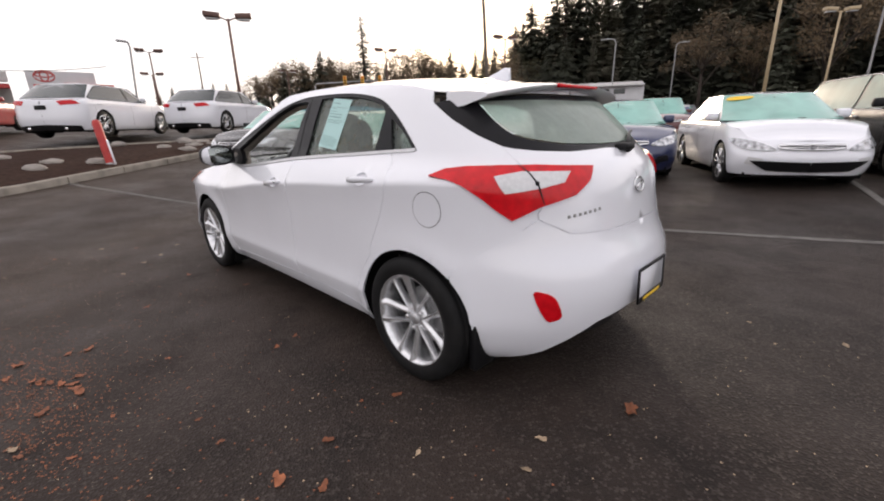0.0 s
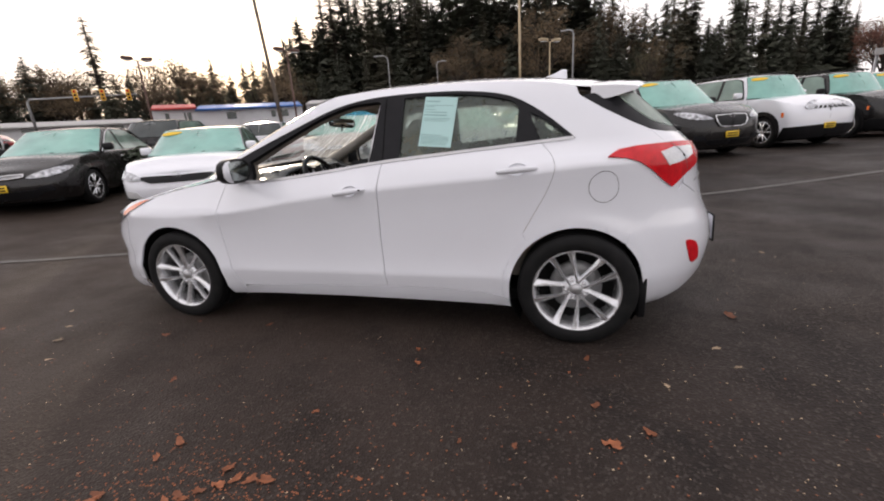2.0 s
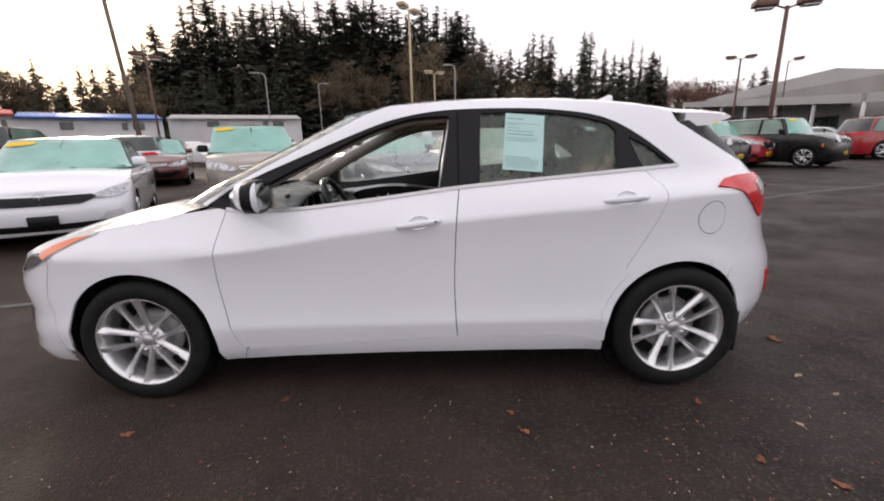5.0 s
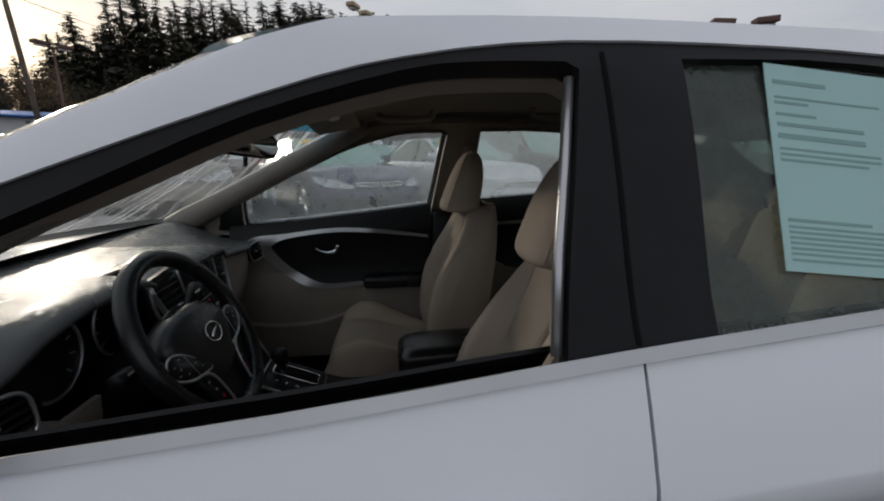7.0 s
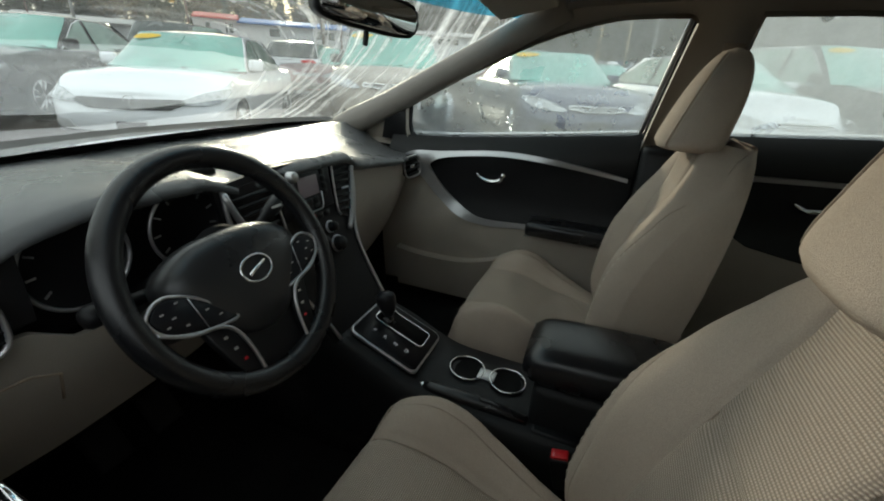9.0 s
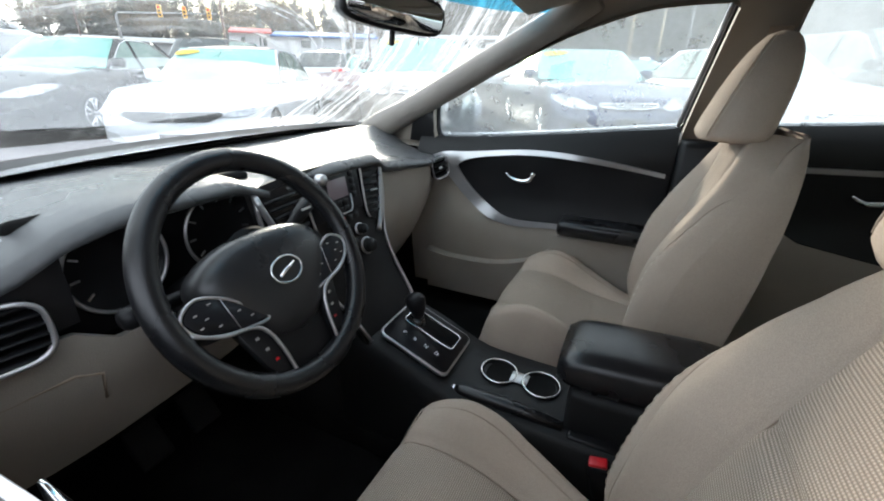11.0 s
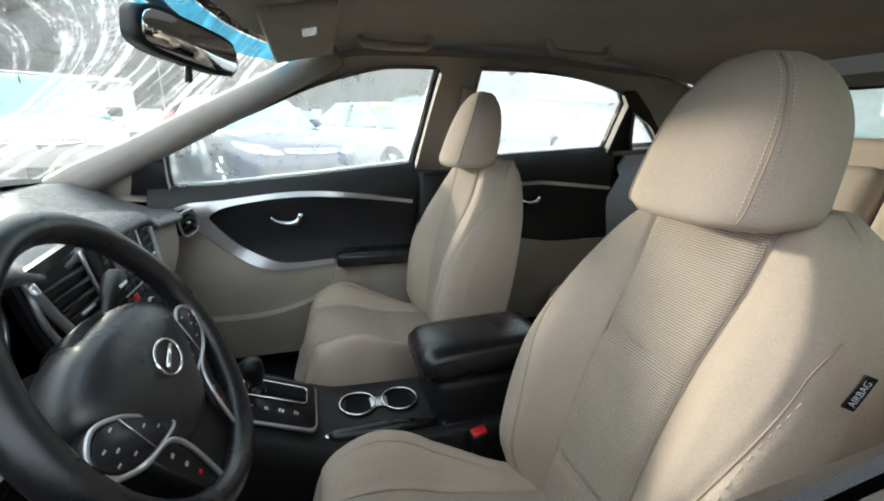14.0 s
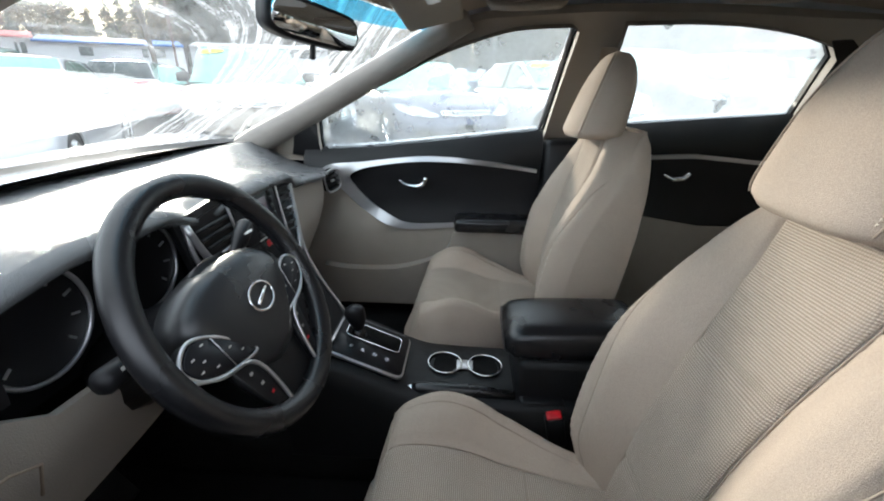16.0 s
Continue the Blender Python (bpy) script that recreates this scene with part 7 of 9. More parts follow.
    wbd = [(up.ends(z)[0], z) for z in np.linspace(zb, zr - 0.012, 4)] + [(fr(z) - 0.075, z) for z in np.linspace(zr - 0.012, zb, 4)]
    part("cabin", mirrored(panel(gpan, up, 0.10, -0.004, 0), True), paint, c)
    part("screen_border", mirrored(panel(wbd, up, 0.10, 0.003, 0), True), GLOSS_K, c, "black windscreen border")
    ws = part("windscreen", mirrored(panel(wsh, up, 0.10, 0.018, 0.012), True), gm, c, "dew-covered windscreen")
    if sticker:
        st = spl([(fr(zr - 0.09) - 0.20 - 0.17 + 0.17 * math.cos(a), zr - 0.085 + 0.035 * math.sin(a)) for a in [2 * math.pi * k / 8 for k in range(8)]], 3, True)
        part("price_sticker", mirrored(panel(st, up, 0.06, 0.026, 0), only=True), STICK_Y, ws, "yellow oval price sticker")
    part("rear_window", mirrored(panel(bwh, up, 0.10, 0.014, 0.010), True), GLASS_DK, c, "dark rear window")
    for sd in (0, 1):
        fl = (lambda b: mirrored(b, only=True)) if sd else (lambda b: b)
        part("window_surround", fl(panel(su, up, 0.10, 0.003, 0)), GLOSS_K, c, "black window surround")
        for o in (s1, s2):
            part("side_window", fl(panel(o, up, 0.10, 0.012, 0.008)), GLASS_DK if glass_m else GLASS_SIDE, c)
        if chrome_line:
            ln = [Vector(up(u, z0 - 0.015)) for u in np.linspace(s1[0][0], s2[1][0], 10)] + [Vector(up(u, z)) for u, z in ((s2[2][0] + 0.03, s2[2][1]), (s2[3][0] + 0.03, s2[3][1] + 0.01), (s2[4][0], s2[4][1] + 0.018), (s2[5][0], z1 + 0.016), ((s1[3][0] + s2[5][0]) / 2, z1 + 0.018), (s1[3][0], z1 + 0.015), (s1[5][0] - 0.03, s1[5][1] + 0.01), (s1[0][0] - 0.04, z0 - 0.01))]
            lb_ = tube([p + Vector((0, -0.006, 0)) for p in ln], 0.010, 5)
            part("window_line", fl(lb_), CHROME, c, "chrome window line")
        for xx in (fx + r * 1.3, xm, s2[1][0] - 0.02):
            sl = [(xx - 0.004, 0.30 if xx < rx - r * 1.3 else 0.62), (xx + 0.004, 0.30 if xx < rx - r * 1.3 else 0.62), (xx + 0.004, zb - 0.01), (xx - 0.004, zb - 0.01)]
            part("shut_line", fl(panel(sl, lowb, 0.12, 0.0015, 0)), DARK, c)
        for xx in (xm - 0.20, s2[1][0] - 0.22):
            hb2 = tube([Vector(lowb(xx - 0.09, zb - 0.10)) + Vector((0, 0.004, 0)), Vector(lowb(xx - 0.06, zb - 0.10)) + Vector((0, -0.025, 0)), Vector(lowb(xx + 0.06, zb - 0.10)) + Vector((0, -0.025, 0)), Vector(lowb(xx + 0.09, zb - 0.10)) + Vector((0, 0.004, 0))], 0.012, 6)
            part("door_handle", fl(hb2), CHROME if chrome_line else paint, c)
        mp = Vector(up(fr(zb + 0.05) + 0.12, zb + 0.05))
        mb = rbox((mp.x - 0.07, mp.y - 0.20, mp.z - 0.01), (mp.x + 0.05, mp.y - 0.01, mp.z + 0.13), 0.035, 2)
        part("door_mirror", fl(mb), SATIN_K if paint in (PAINT_K, PAINT_T, PAINT_G) else paint, c)
        # lamps
        if round_lamps:
            lc = Vector(lowb(e0 + 0.42, zn + 0.02))
            hl_o = [(e0 + 0.40 + 0.10 * math.cos(a), zn - 0.01 + 0.095 * math.sin(a)) for a in [2 * math.pi * k / 16 for k in range(16)]]
        else:
            hl_o = spl([(e0 + 0.36, zn - 0.085), (e0 + 0.62, zn - 0.085), (e0 + 0.92, zn - 0.02), (e0 + 1.12, zn + 0.062), (e0 + 0.86, zn + 0.060), (e0 + 0.54, zn - 0.005)], 3, True)
        part("headlamp", fl(panel(hl_o, lowb, 0.04, 0.014, 0.014)), HEAD_FAR, c, "clear headlamp")
        if round_lamps:
            part("side_marker", fl(panel([(fx - 0.58, 0.68), (fx - 0.50, 0.68), (fx - 0.50, 0.78), (fx - 0.58, 0.78)], lowb, 0.05, 0.008, 0.01)), LIGHT_O, c, "amber marker")
        if spots:
            fo = [(e0 + 0.42, 0.36), (e0 + 0.68, 0.38), (e0 + 0.62, 0.48), (e0 + 0.46, 0.46)]
            part("fog_lamp", fl(panel(fo, lowb, 0.04, 0.012, 0.012)), LIGHT_W if paint in (PAINT_W,) else GLOSS_K, c)
        tl_o = [(e1 - 0.85, zt - 0.12), (e1 - 0.40, zt - 0.16), (e1 - 0.36, zt - 0.05), (e1 - 0.70, zt - 0.02)]
        part("tail_lamp", fl(panel(tl_o, lowb, 0.06, 0.008, 0.01)), LIGHT_R, c, "red tail lamp")
        if tail_show:
            ex = tube([Vector(lowb(e1 - 0.45, 0.27)) + Vector((-0.05, 0, 0)), Vector(lowb(e1 - 0.45, 0.27)) + Vector((0.03, 0, 0))], 0.05, 10)
            part("exhaust", fl(ex), CHROME, c)
        if flare or cladding:
            for hx in (fx, rx):
                ar = arc(hx, r - 0.01, r * 1.36, 195, -15, 14) + arc(hx, r - 0.01, r * 1.12, -15, 195, 14)
                part("arch_flare", fl(panel(ar, lowb, 0.08, 0.018, 0.02)), SATIN_K, c, "black arch flare")
            part("sill_cladding", fl(panel([(fx + r * 1.2, 0.20), (rx - r * 1.2, 0.20), (rx - r * 1.2, 0.36), (fx + r * 1.2, 0.36)], lowb, 0.12, 0.012, 0.012)), SATIN_K, c)
        for hx in (fx, rx):
            sy = 1 if sd else -1
            ty, rm_, sp_ = small_wheel(r)
            wm = Matrix.Translation((hx, sy * (w - 0.115), r)) @ pose(0, 0, 0, 0, 0, 180 if sd else 0)
            wob = part("wheel", ty, RUBBER, c, m=wm)
            part("rim", rm_, DARK, wob)
            part("rim_spokes", sp_, ALLOY, wob, "silver spokes").name = "rim_face"
            lin = []
            for a in np.linspace(-30, 210, 14):
                lin.append([(hx + q * math.cos(radians(a)), sy * y, max(0.03, r - 0.01 + q * math.sin(radians(a)))) for q, y in ((r * 1.15, w - 0.02), (r * 1.15, w - 0.35), (0, w - 0.35))])
            part("arch_liner", grid(lin), DARK, c)
    # nose
    if grille == "wide":      # slim upper slot, wide lower mouth
        gp = [[(e0, zn - 0.075), (e0 + 0.34, zn - 0.055), (e0 + 0.38, zn - 0.015), (e0, zn - 0.02)], [(e0, 0.27), (e0 + 0.46, 0.29), (e0 + 0.60, 0.43), (e0, 0.41)]]
    elif grille == "shield":
        gp = [[(e0, zn - 0.24), (e0 + 0.22, zn - 0.22), (e0 + 0.34, zn - 0.02), (e0, zn - 0.01)], [(e0, 0.28), (e0 + 0.45, 0.28), (e0 + 0.45, 0.38), (e0, 0.38)]]
    elif grille == "slots":
        gp = [[(e0 + 0.015 + 0.085 * k, zn - 0.09), (e0 + 0.062 + 0.085 * k, zn - 0.09), (e0 + 0.062 + 0.085 * k, zn + 0.07), (e0 + 0.015 + 0.085 * k, zn + 0.07)] for k in range(4)]
    else:                     # tiger: slim wide black slot
        gp = [[(e0, zn - 0.15), (e0 + 0.28, zn - 0.145), (e0 + 0.42, zn - 0.075), (e0 + 0.41, zn - 0.045), (e0 + 0.2, zn - 0.048), (e0, zn - 0.055)], [(e0, 0.27), (e0 + 0.60, 0.29), (e0 + 0.80, 0.40), (e0 + 0.62, 0.36), (e0, 0.345)]]
    for o in gp:
        if grille == "slots":
            for sd in (0, 1):
                b_ = panel(o, lowb, 0.07, 0.007, 0.008)
                part("grille_slot", mirrored(b_, only=True) if sd else b_, SATIN_K, c, "black grille slot")
        else:
            part("grille", mirrored(panel(o, lowb, 0.05, 0.018, 0.018), True), SATIN_K, c, "black grille")
    if grille in ("wide", "shield"):
        ed = [Vector(lowb(p[0], p[1])) + Vector((-0.024, -0.008, 0)) for p in [gp[0][1], ((gp[0][1][0] + gp[0][2][0]) / 2, (gp[0][1][1] + gp[0][2][1]) / 2), gp[0][2], ((gp[0][2][0] * 2 + gp[0][3][0]) / 3, gp[0][2][1]), ((gp[0][2][0] + gp[0][3][0] * 2) / 3, gp[0][3][1]), gp[0][3]]]
        part("grille_trim", mirrored(tube([Vector(lowb(*gp[0][0])) + Vector((-0.024, 0, 0)), Vector(lowb((gp[0][0][0] + gp[0][1][0]) / 2, gp[0][0][1])) + Vector((-0.024, 0, 0))] + ed, 0.013, 6)), CHROME, c, "chrome grille trim")
        if grille == "wide":
            part("grille_bar", tube([Vector(lowb(e0 + u, zn - 0.045)) + Vector((-0.026, 0, 0)) for u in (0.33, 0.2, 0.1, 0.0)] + [Vector((p[0], -p[1], p[2])) + Vector((-0.026, 0, 0)) for p in [lowb(e0 + u, zn - 0.045) for u in (0.1, 0.2, 0.33)]], 0.007, 6), CHROME, c)
    if cladding:
        cl_o = [(lowb.ends(z)[0], z) for z in (0.22, 0.35, 0.50)] + [(e0 + 0.9, 0.46), (e0 + 1.05, 0.22)]
        part("front_cladding", mirrored(panel(cl_o, lowb, 0.10, 0.014, 0.014), True), SATIN_K, c, "black lower bumper")
    em_ = Vector(lowb(e0, zn - 0.04)) + Vector((-0.036, 0, 0))
    part("emblem", tube([em_ + Vector((0, 0.055 * math.cos(a), 0.035 * math.sin(a))) for a in [2 * math.pi * k / 16 for k in range(17)]], 0.006, 5, False), CHROME, c, "chrome oval emblem")
    pz = 0.47 if grille != "tiger" else 0.40
    pp = Vector(lowb(e0, pz)) + Vector((-0.018, 0, 0))
    pl_ = plate and part("plate", rbox((pp.x - 0.012, -0.15, pz - 0.06), (pp.x + 0.004, 0.15, pz + 0.06), 0.006, 1), STICK_Y if tag else SATIN_K, c, "yellow dealer plate" if tag else "black plate holder")
    if tag:
        for k in (-0.025, 0.02):
            part("plate_bar", rbox((pp.x - 0.0145, -0.12, pz + k - 0.012), (pp.x - 0.0115, 0.12, pz + k + 0.012), 0), SATIN_K, pl_, smooth=False)
    if tail_show:
        tp = Vector(lowb(e1, zt - 0.22))
        part("rear_plate", rbox((tp.x - 0.004, -0.15, zt - 0.28), (tp.x + 0.02, 0.15, zt - 0.16), 0.006, 1), SATIN_K, c, "black rear plate")
        vo = [(lowb.ends(z)[1], z) for z in (0.22, 0.30, 0.38)] + [(e1 - 0.75, 0.34), (e1 - 0.85, 0.22)]
        part("rear_valance", mirrored(panel(vo, lowb, 0.1, 0.01, 0.01), True), SATIN_K, c)
    # roof
    ru0, ru1 = up.ends(zr)
    part("roof", cap_over([up(u, zr) for u in np.linspace(ru0, ru1, 30)], curve([(xrf, zr + 0.005), (xrf + 0.35, h - 0.012), ((xrf + xrr) / 2, h), (xrr - 0.3, h - 0.015), (xrr, zr + 0.01)]), 8, 2.6), paint, c)
    if rails:
        for s in (-1, 1):
            part("roof_rail", tube(spl([(xrf + 0.25, s * w * 0.62, h - 0.02), (xrf + 0.40, s * w * 0.62, h + 0.035), (xrr - 0.35, s * w * 0.62, h + 0.035), (xrr - 0.2, s * w * 0.62, h - 0.02)], 4), 0.014, 6), SATIN_K, c)
    part("wiper", tube([up(fr(zb + 0.02) - 0.30, zb + 0.02)[:2] + (zb + 0.055,), up(up.ends(zb + 0.03)[0] + 0.1, zb + 0.03)[:2] + (zb + 0.05,)], 0.008, 5), SATIN_K, c)
    part("underside", rbox((x0 + 0.25, -w * 0.8, 0.17), (x1 - 0.25, w * 0.8, 0.4), 0.02), DARK, c)
    return c


GLASS_SIDE = mat("misted_side_glass", (0.16, 0.24, 0.20), 0.12, vary=0.4, scale=1.2, coat=0.4)
SUV = dict(deck=False, xrr=1.75, xd=2.15, zt=1.05)
parked_car("white_sedan", "white compact sedan with a slim black grille and misted windscreen", (-4.70, 2.35), PAINT_W, head=-61, L=4.50, w=0.90, h=1.47, zb=0.95, zn=0.73, nose_round=0.40, square=3.0, xc=-1.20, xrf=-0.42, grille="tiger")
parked_car("black_sedan", "black mid-size sedan with chrome trim, parked by the kerb", (-7.85, 1.75), PAINT_K, L=4.88, w=0.93, h=1.49, zb=0.95, xc=-1.2, xrf=-0.40, xd=1.75, xrr=1.0, zn=0.70, grille="wide", chrome_line=True, sticker=False, tag=True)
parked_car("tan_suv", "tan metallic SUV with a misted windscreen", (-3.0, 4.95), PAINT_T, L=4.5, w=0.92, h=1.66, zb=1.05, zn=0.85, xc=-1.15, xrf=-0.45, grille="wide", **SUV)
parked_car("blue_sedan", "dark blue sedan with a chrome barred grille", (-0.12, 5.30), PAINT_B, L=4.82, w=0.92, h=1.47, zb=0.94, xc=-1.2, xrf=-0.40, xd=1.8, xrr=1.05, zn=0.72, grille="wide", chrome_line=True)
parked_car("white_sedan", "white compact sedan with a wide dark lower mouth", (2.30, 5.75), PAINT_W, nose_round=0.55, square=2.6, plate=False, L=4.53, w=0.90, h=1.46, zb=0.95, xc=-1.32, xrf=-0.45, xd=1.7, xrr=0.9, zn=0.66, grille="wide")
parked_car("dark_suv", "dark grey SUV with a chrome shield grille and yellow plate", (4.48, 6.80), PAINT_K, L=4.92, w=0.97, h=1.70, wb=2.82, r=0.37, zb=1.05, zn=0.86, xc=-1.3, xrf=-0.55, grille="shield", tag=True, chrome_line=True, deck=False, xrr=1.95, xd=2.3, zt=1.1)
JEEP = dict(L=4.25, w=0.91, h=1.69, wb=2.57, r=0.35, zb=1.10, zn=0.92, xc=-1.10, xrf=-0.72, xrr=1.75, xd=2.0, zt=1.15, deck=False, grille="slots", round_lamps=True, flare=True, cladding=True, tag=True, nose_round=0.40, square=3.6, rails=True, spots=False)
parked_car("white_suv", "white boxy small SUV with black arches and yellow plate", (6.85, 8.40), PAINT_W, **JEEP)
parked_car("black_suv", "black boxy small SUV with yellow plate", (9.4, 10.3), PAINT_K, **JEEP)
parked_car("red_suv", "red rounded compact SUV with yellow plate", (11.5, 11.9), PAINT_R, L=4.6, w=0.91, h=1.70, wb=2.66, r=0.36, zb=1.06, zn=0.88, xc=-1.2, xrf=-0.55, grille="shield", tag=True, **SUV)
parked_car("black_suv", "black boxy small SUV parked side-on", (13.4, 11.1), PAINT_K, head=-60, **JEEP)
parked_car("red_suv", "dark red large SUV parked side-on with roof rails", (22.6, 15.4), PAINT_R, head=-8, L=4.83, w=0.97, h=1.76, wb=2.91, r=0.38, zb=1.10, zn=0.95, xc=-1.3, xrf=-0.6, grille="slots", rails=True, deck=False, xrr=1.95, xd=2.3, zt=1.15, sticker=False)
parked_car("white_sedan", "white sedan standing behind the side-on cars", (21.0, 17.5), PAINT_W, head=-25, L=4.5, sticker=False)
parked_car("black_suv", "black SUV at the end of the row by the showroom", (32.5, 16.6), PAINT_K, head=-8, L=4.7, w=0.94, h=1.72, zb=1.06, zn=0.9, sticker=False, **SUV)
# second row
parked_car("silver_sedan", "silver sedan in the second row with a yellow sticker", (0.4, 13.4), PAINT_S, L=4.6)
parked_car("red_suv", "maroon SUV in the second row", (-2.2, 14.6), PAINT_M, L=4.7, h=1.75, zb=1.08, zn=0.9, sticker=False, **SUV)
parked_car("maroon_sedan", "brownish red sedan in the second row", (-8.1, 9.6), PAINT_M, L=4.6)
parked_car("grey_sedan", "dark grey sedan in the second row", (-7.7, 14.2), PAINT_G, L=4.7, sticker=False)
parked_car("black_suv", "black hatch-backed SUV seen from behind", (-12.6, 11.5), PAINT_K, head=112, L=4.6, h=1.62, zb=1.02, zn=0.85, sticker=False, tail_show=True, **SUV)
parked_car("white_suv", "white crossover seen from behind", (-10.6, 14.2), PAINT_W, head=110, L=4.5, h=1.55, zb=1.0, zn=0.82, sticker=False, tail_show=True, **SUV)
parked_car("red_sedan", "orange-red sedan beyond the planted bed", (-21.0, 9.5), PAINT_R, head=20, sticker=False)
LUX = dict(L=5.0, w=0.98, h=1.58, wb=3.0, r=0.38, zb=1.05, zn=0.86, xc=-1.2, xrf=-0.45, grille="shield", sticker=False, tail_show=True, deck=False, xrr=1.62, xd=2.30, zt=1.06)
parked_car("white_suv", "white luxury SUV with red tail lamps, across the planted bed", (-17.6, 2.4), PAINT_W, head=138, glass_m=GLASS_DK, **LUX)
parked_car("white_suv", "white luxury SUV with dark rear glass, across the planted bed", (-17.6, 6.7), PAINT_W, head=128, glass_m=GLASS_DK, **LUX)
parked_car("red_sedan", "red sedan at the edge of the next lot", (-20.5, -1.5), PAINT_R, head=150, sticker=False, tail_show=True)


# ---------- the land around ----------
def axis_steps(inner, step, outer):
    a = list(np.arange(0, inner, step))
    x = inner
    while x < outer:
        a.append(x)
        step *= 1.22
        x += step
    a.append(outer)
    return [-v for v in a[:0:-1]] + a


xs_, ys_ = axis_steps(14, 0.6, 900), axis_steps(14, 0.6, 900)
bm = grid([[(x, y, rise(x, y)) for x in xs_] for y in ys_])
bm.normal_update()
if sum(f.normal.z for f in bm.faces) < 0:
    bmesh.ops.reverse_faces(bm, faces=bm.faces[:])
gr_ob = new("ground", mesh_of(bm, "ground"))
gr_ob.data.materials.append(ASPHALT)
tagged(gr_ob, "worn dark asphalt of the sales lot with pale grit", "asphalt", kind="structure")


def strip(a, b, w, lift=0.006, n=24):
    a, b = Vector(a), Vector(b)
    d = (b - a).normalized()
    s = Vector((-d.y, d.x)) * w / 2
    rows = []
    for i in range(n + 1):
        p = a + (b - a) * i / n
        rows.append([(q.x, q.y, rise(q.x, q.y) + lift) for q in (p - s, p + s)])
    b_ = grid(rows)
    b_.normal_update()
    if sum(f.normal.z for f in b_.faces) < 0:
        bmesh.ops.reverse_faces(b_, faces=b_.faces[:])
    ob = new("road_marking", mesh_of(b_, "road_marking"))
    ob.data.materials.append(LINE)
    return tagged(ob, "faded white bay line on the asphalt", "road marking", kind="structure")


strip((-14, -3.2), (-2.75, 0.78), 0.09)
strip((0.6, 2.6), (5.7, 4.55), 0.10)
strip((5.7, 4.55), (26, 12.2), 0.10)
strip((3.2, 4.9), (2.4, 8.6), 0.09)

# planted bed with kerbs, bollard, stones
KA, KB = Vector((-7.3, -1.9)), Vector((-10.3, 1.5))


def kerb(a, b, name, n=7):
    a, b = Vector(a), Vector(b)
    k = thing(name, "weathered concrete kerb along the planted bed", "kerb", kind="structure")
    d = (b - a).normalized()
    s = Vector((-d.y, d.x)) * 0.08
    for i in range(n):
        p, q = a + (b - a) * (i + 0.01) / n, a + (b - a) * (i + 0.985) / n
        rows = []
        for t in np.linspace(0, 1, 5):
            c = p + (q - p) * t
            z = rise(c.x, c.y)
            rows.append([(c.x - s.x, c.y - s.y, z - 0.1), (c.x - s.x, c.y - s.y, z + 0.11), (c.x - s.x * 0.75, c.y - s.y * 0.75, z + 0.135), (c.x + s.x * 0.75, c.y + s.y * 0.75, z + 0.135), (c.x + s.x, c.y + s.y, z + 0.11), (c.x + s.x, c.y + s.y, z - 0.1)])
        b_ = grid(rows, True, True)
        bmesh.ops.recalc_face_normals(b_, faces=b_.faces[:])
        part("kerb_stone", b_, KERB, k, sharp=40)


kerb((-6.2, -4.4), (-10.6, 1.9), "kerb", 6)
kerb((-12.6, -5.2), (-14.2, 5.2), "kerb", 8)
rows = []
for i in range(25):
    t = i / 24
    p, q = Vector((-6.3, -4.3)).lerp(Vector((-10.6, 1.8)), t), Vector((-12.5, -5.1)).lerp(Vector((-14.1, 5.0)), t)
    rows.append([(p.lerp(q, k / 14).x, p.lerp(q, k / 14).y, rise(*p.lerp(q, k / 14)) + 0.10 + 0.10 * math.sin(math.pi * k / 14) + 0.03 * noise.noise(Vector((i * 0.7, k * 0.9, 0)))) for k in range(15)])
b_ = grid(rows)
b_.normal_update()
if sum(f.normal.z for f in b_.faces) < 0:
    bmesh.ops.reverse_faces(b_, faces=b_.faces[:])
bed = new("planting_bed", mesh_of(b_, "planting_bed"))
bed.data.materials.append(SOIL)
tagged(bed, "brown bark mulch bed between the lots", "planting bed", kind="structure")
STONE = mat("grey_field_stone", (0.26, 0.235, 0.21), 0.9, vary=0.25, scale=5, bump=0.7, bump_scale=30)
RED_BOLLARD = mat("faded_red_paint", (0.45, 0.035, 0.03), 0.5, vary=0.2, scale=5)
rs = random.Random(8)
for k in range(16):
    t, q = rs.random(), rs.uniform(0.15, 0.95)
    p = Vector((-6.3, -4.3)).lerp(Vector((-10.6, 1.8)), t).lerp(Vector((-12.5, -5.1)).lerp(Vector((-14.1, 5.0)), t), q)
    b_ = bmesh.new()
    bmesh.ops.create_icosphere(b_, subdivisions=2, radius=1)
    for v in b_.verts:
        v.co *= 1 + 0.25 * noise.noise(v.co * 1.3 + Vector((k * 3.1, 0, 0)))
        v.co = Vector((v.co.x * rs.uniform(0.24, 0.26), v.co.y * 0.2, v.co.z * 0.10))
    ob = new("stone", mesh_of(b_, "stone"))
    ob.data.materials.append(STONE)
    ob.matrix_basis = pose(p.x, p.y, rise(p.x, p.y) + 0.17, 0, 0, rs.random() * 360)
    tagged(ob, "rough grey stone lying in the mulch", "stone", "stones in the bed")
bp = (-9.63, -0.29)
bo = thing("bollard", "faded red steel bollard leaning in the mulch bed", "bollard", pose(bp[0], bp[1], rise(*bp) + 0.1, 0, -9, 25))
part("post", lathe([(0.085, 0.0), (0.085, 0.93), (0.075, 0.985), (0.045, 1.02), (0.0, 1.03)], 20, "z"), RED_BOLLARD, bo)
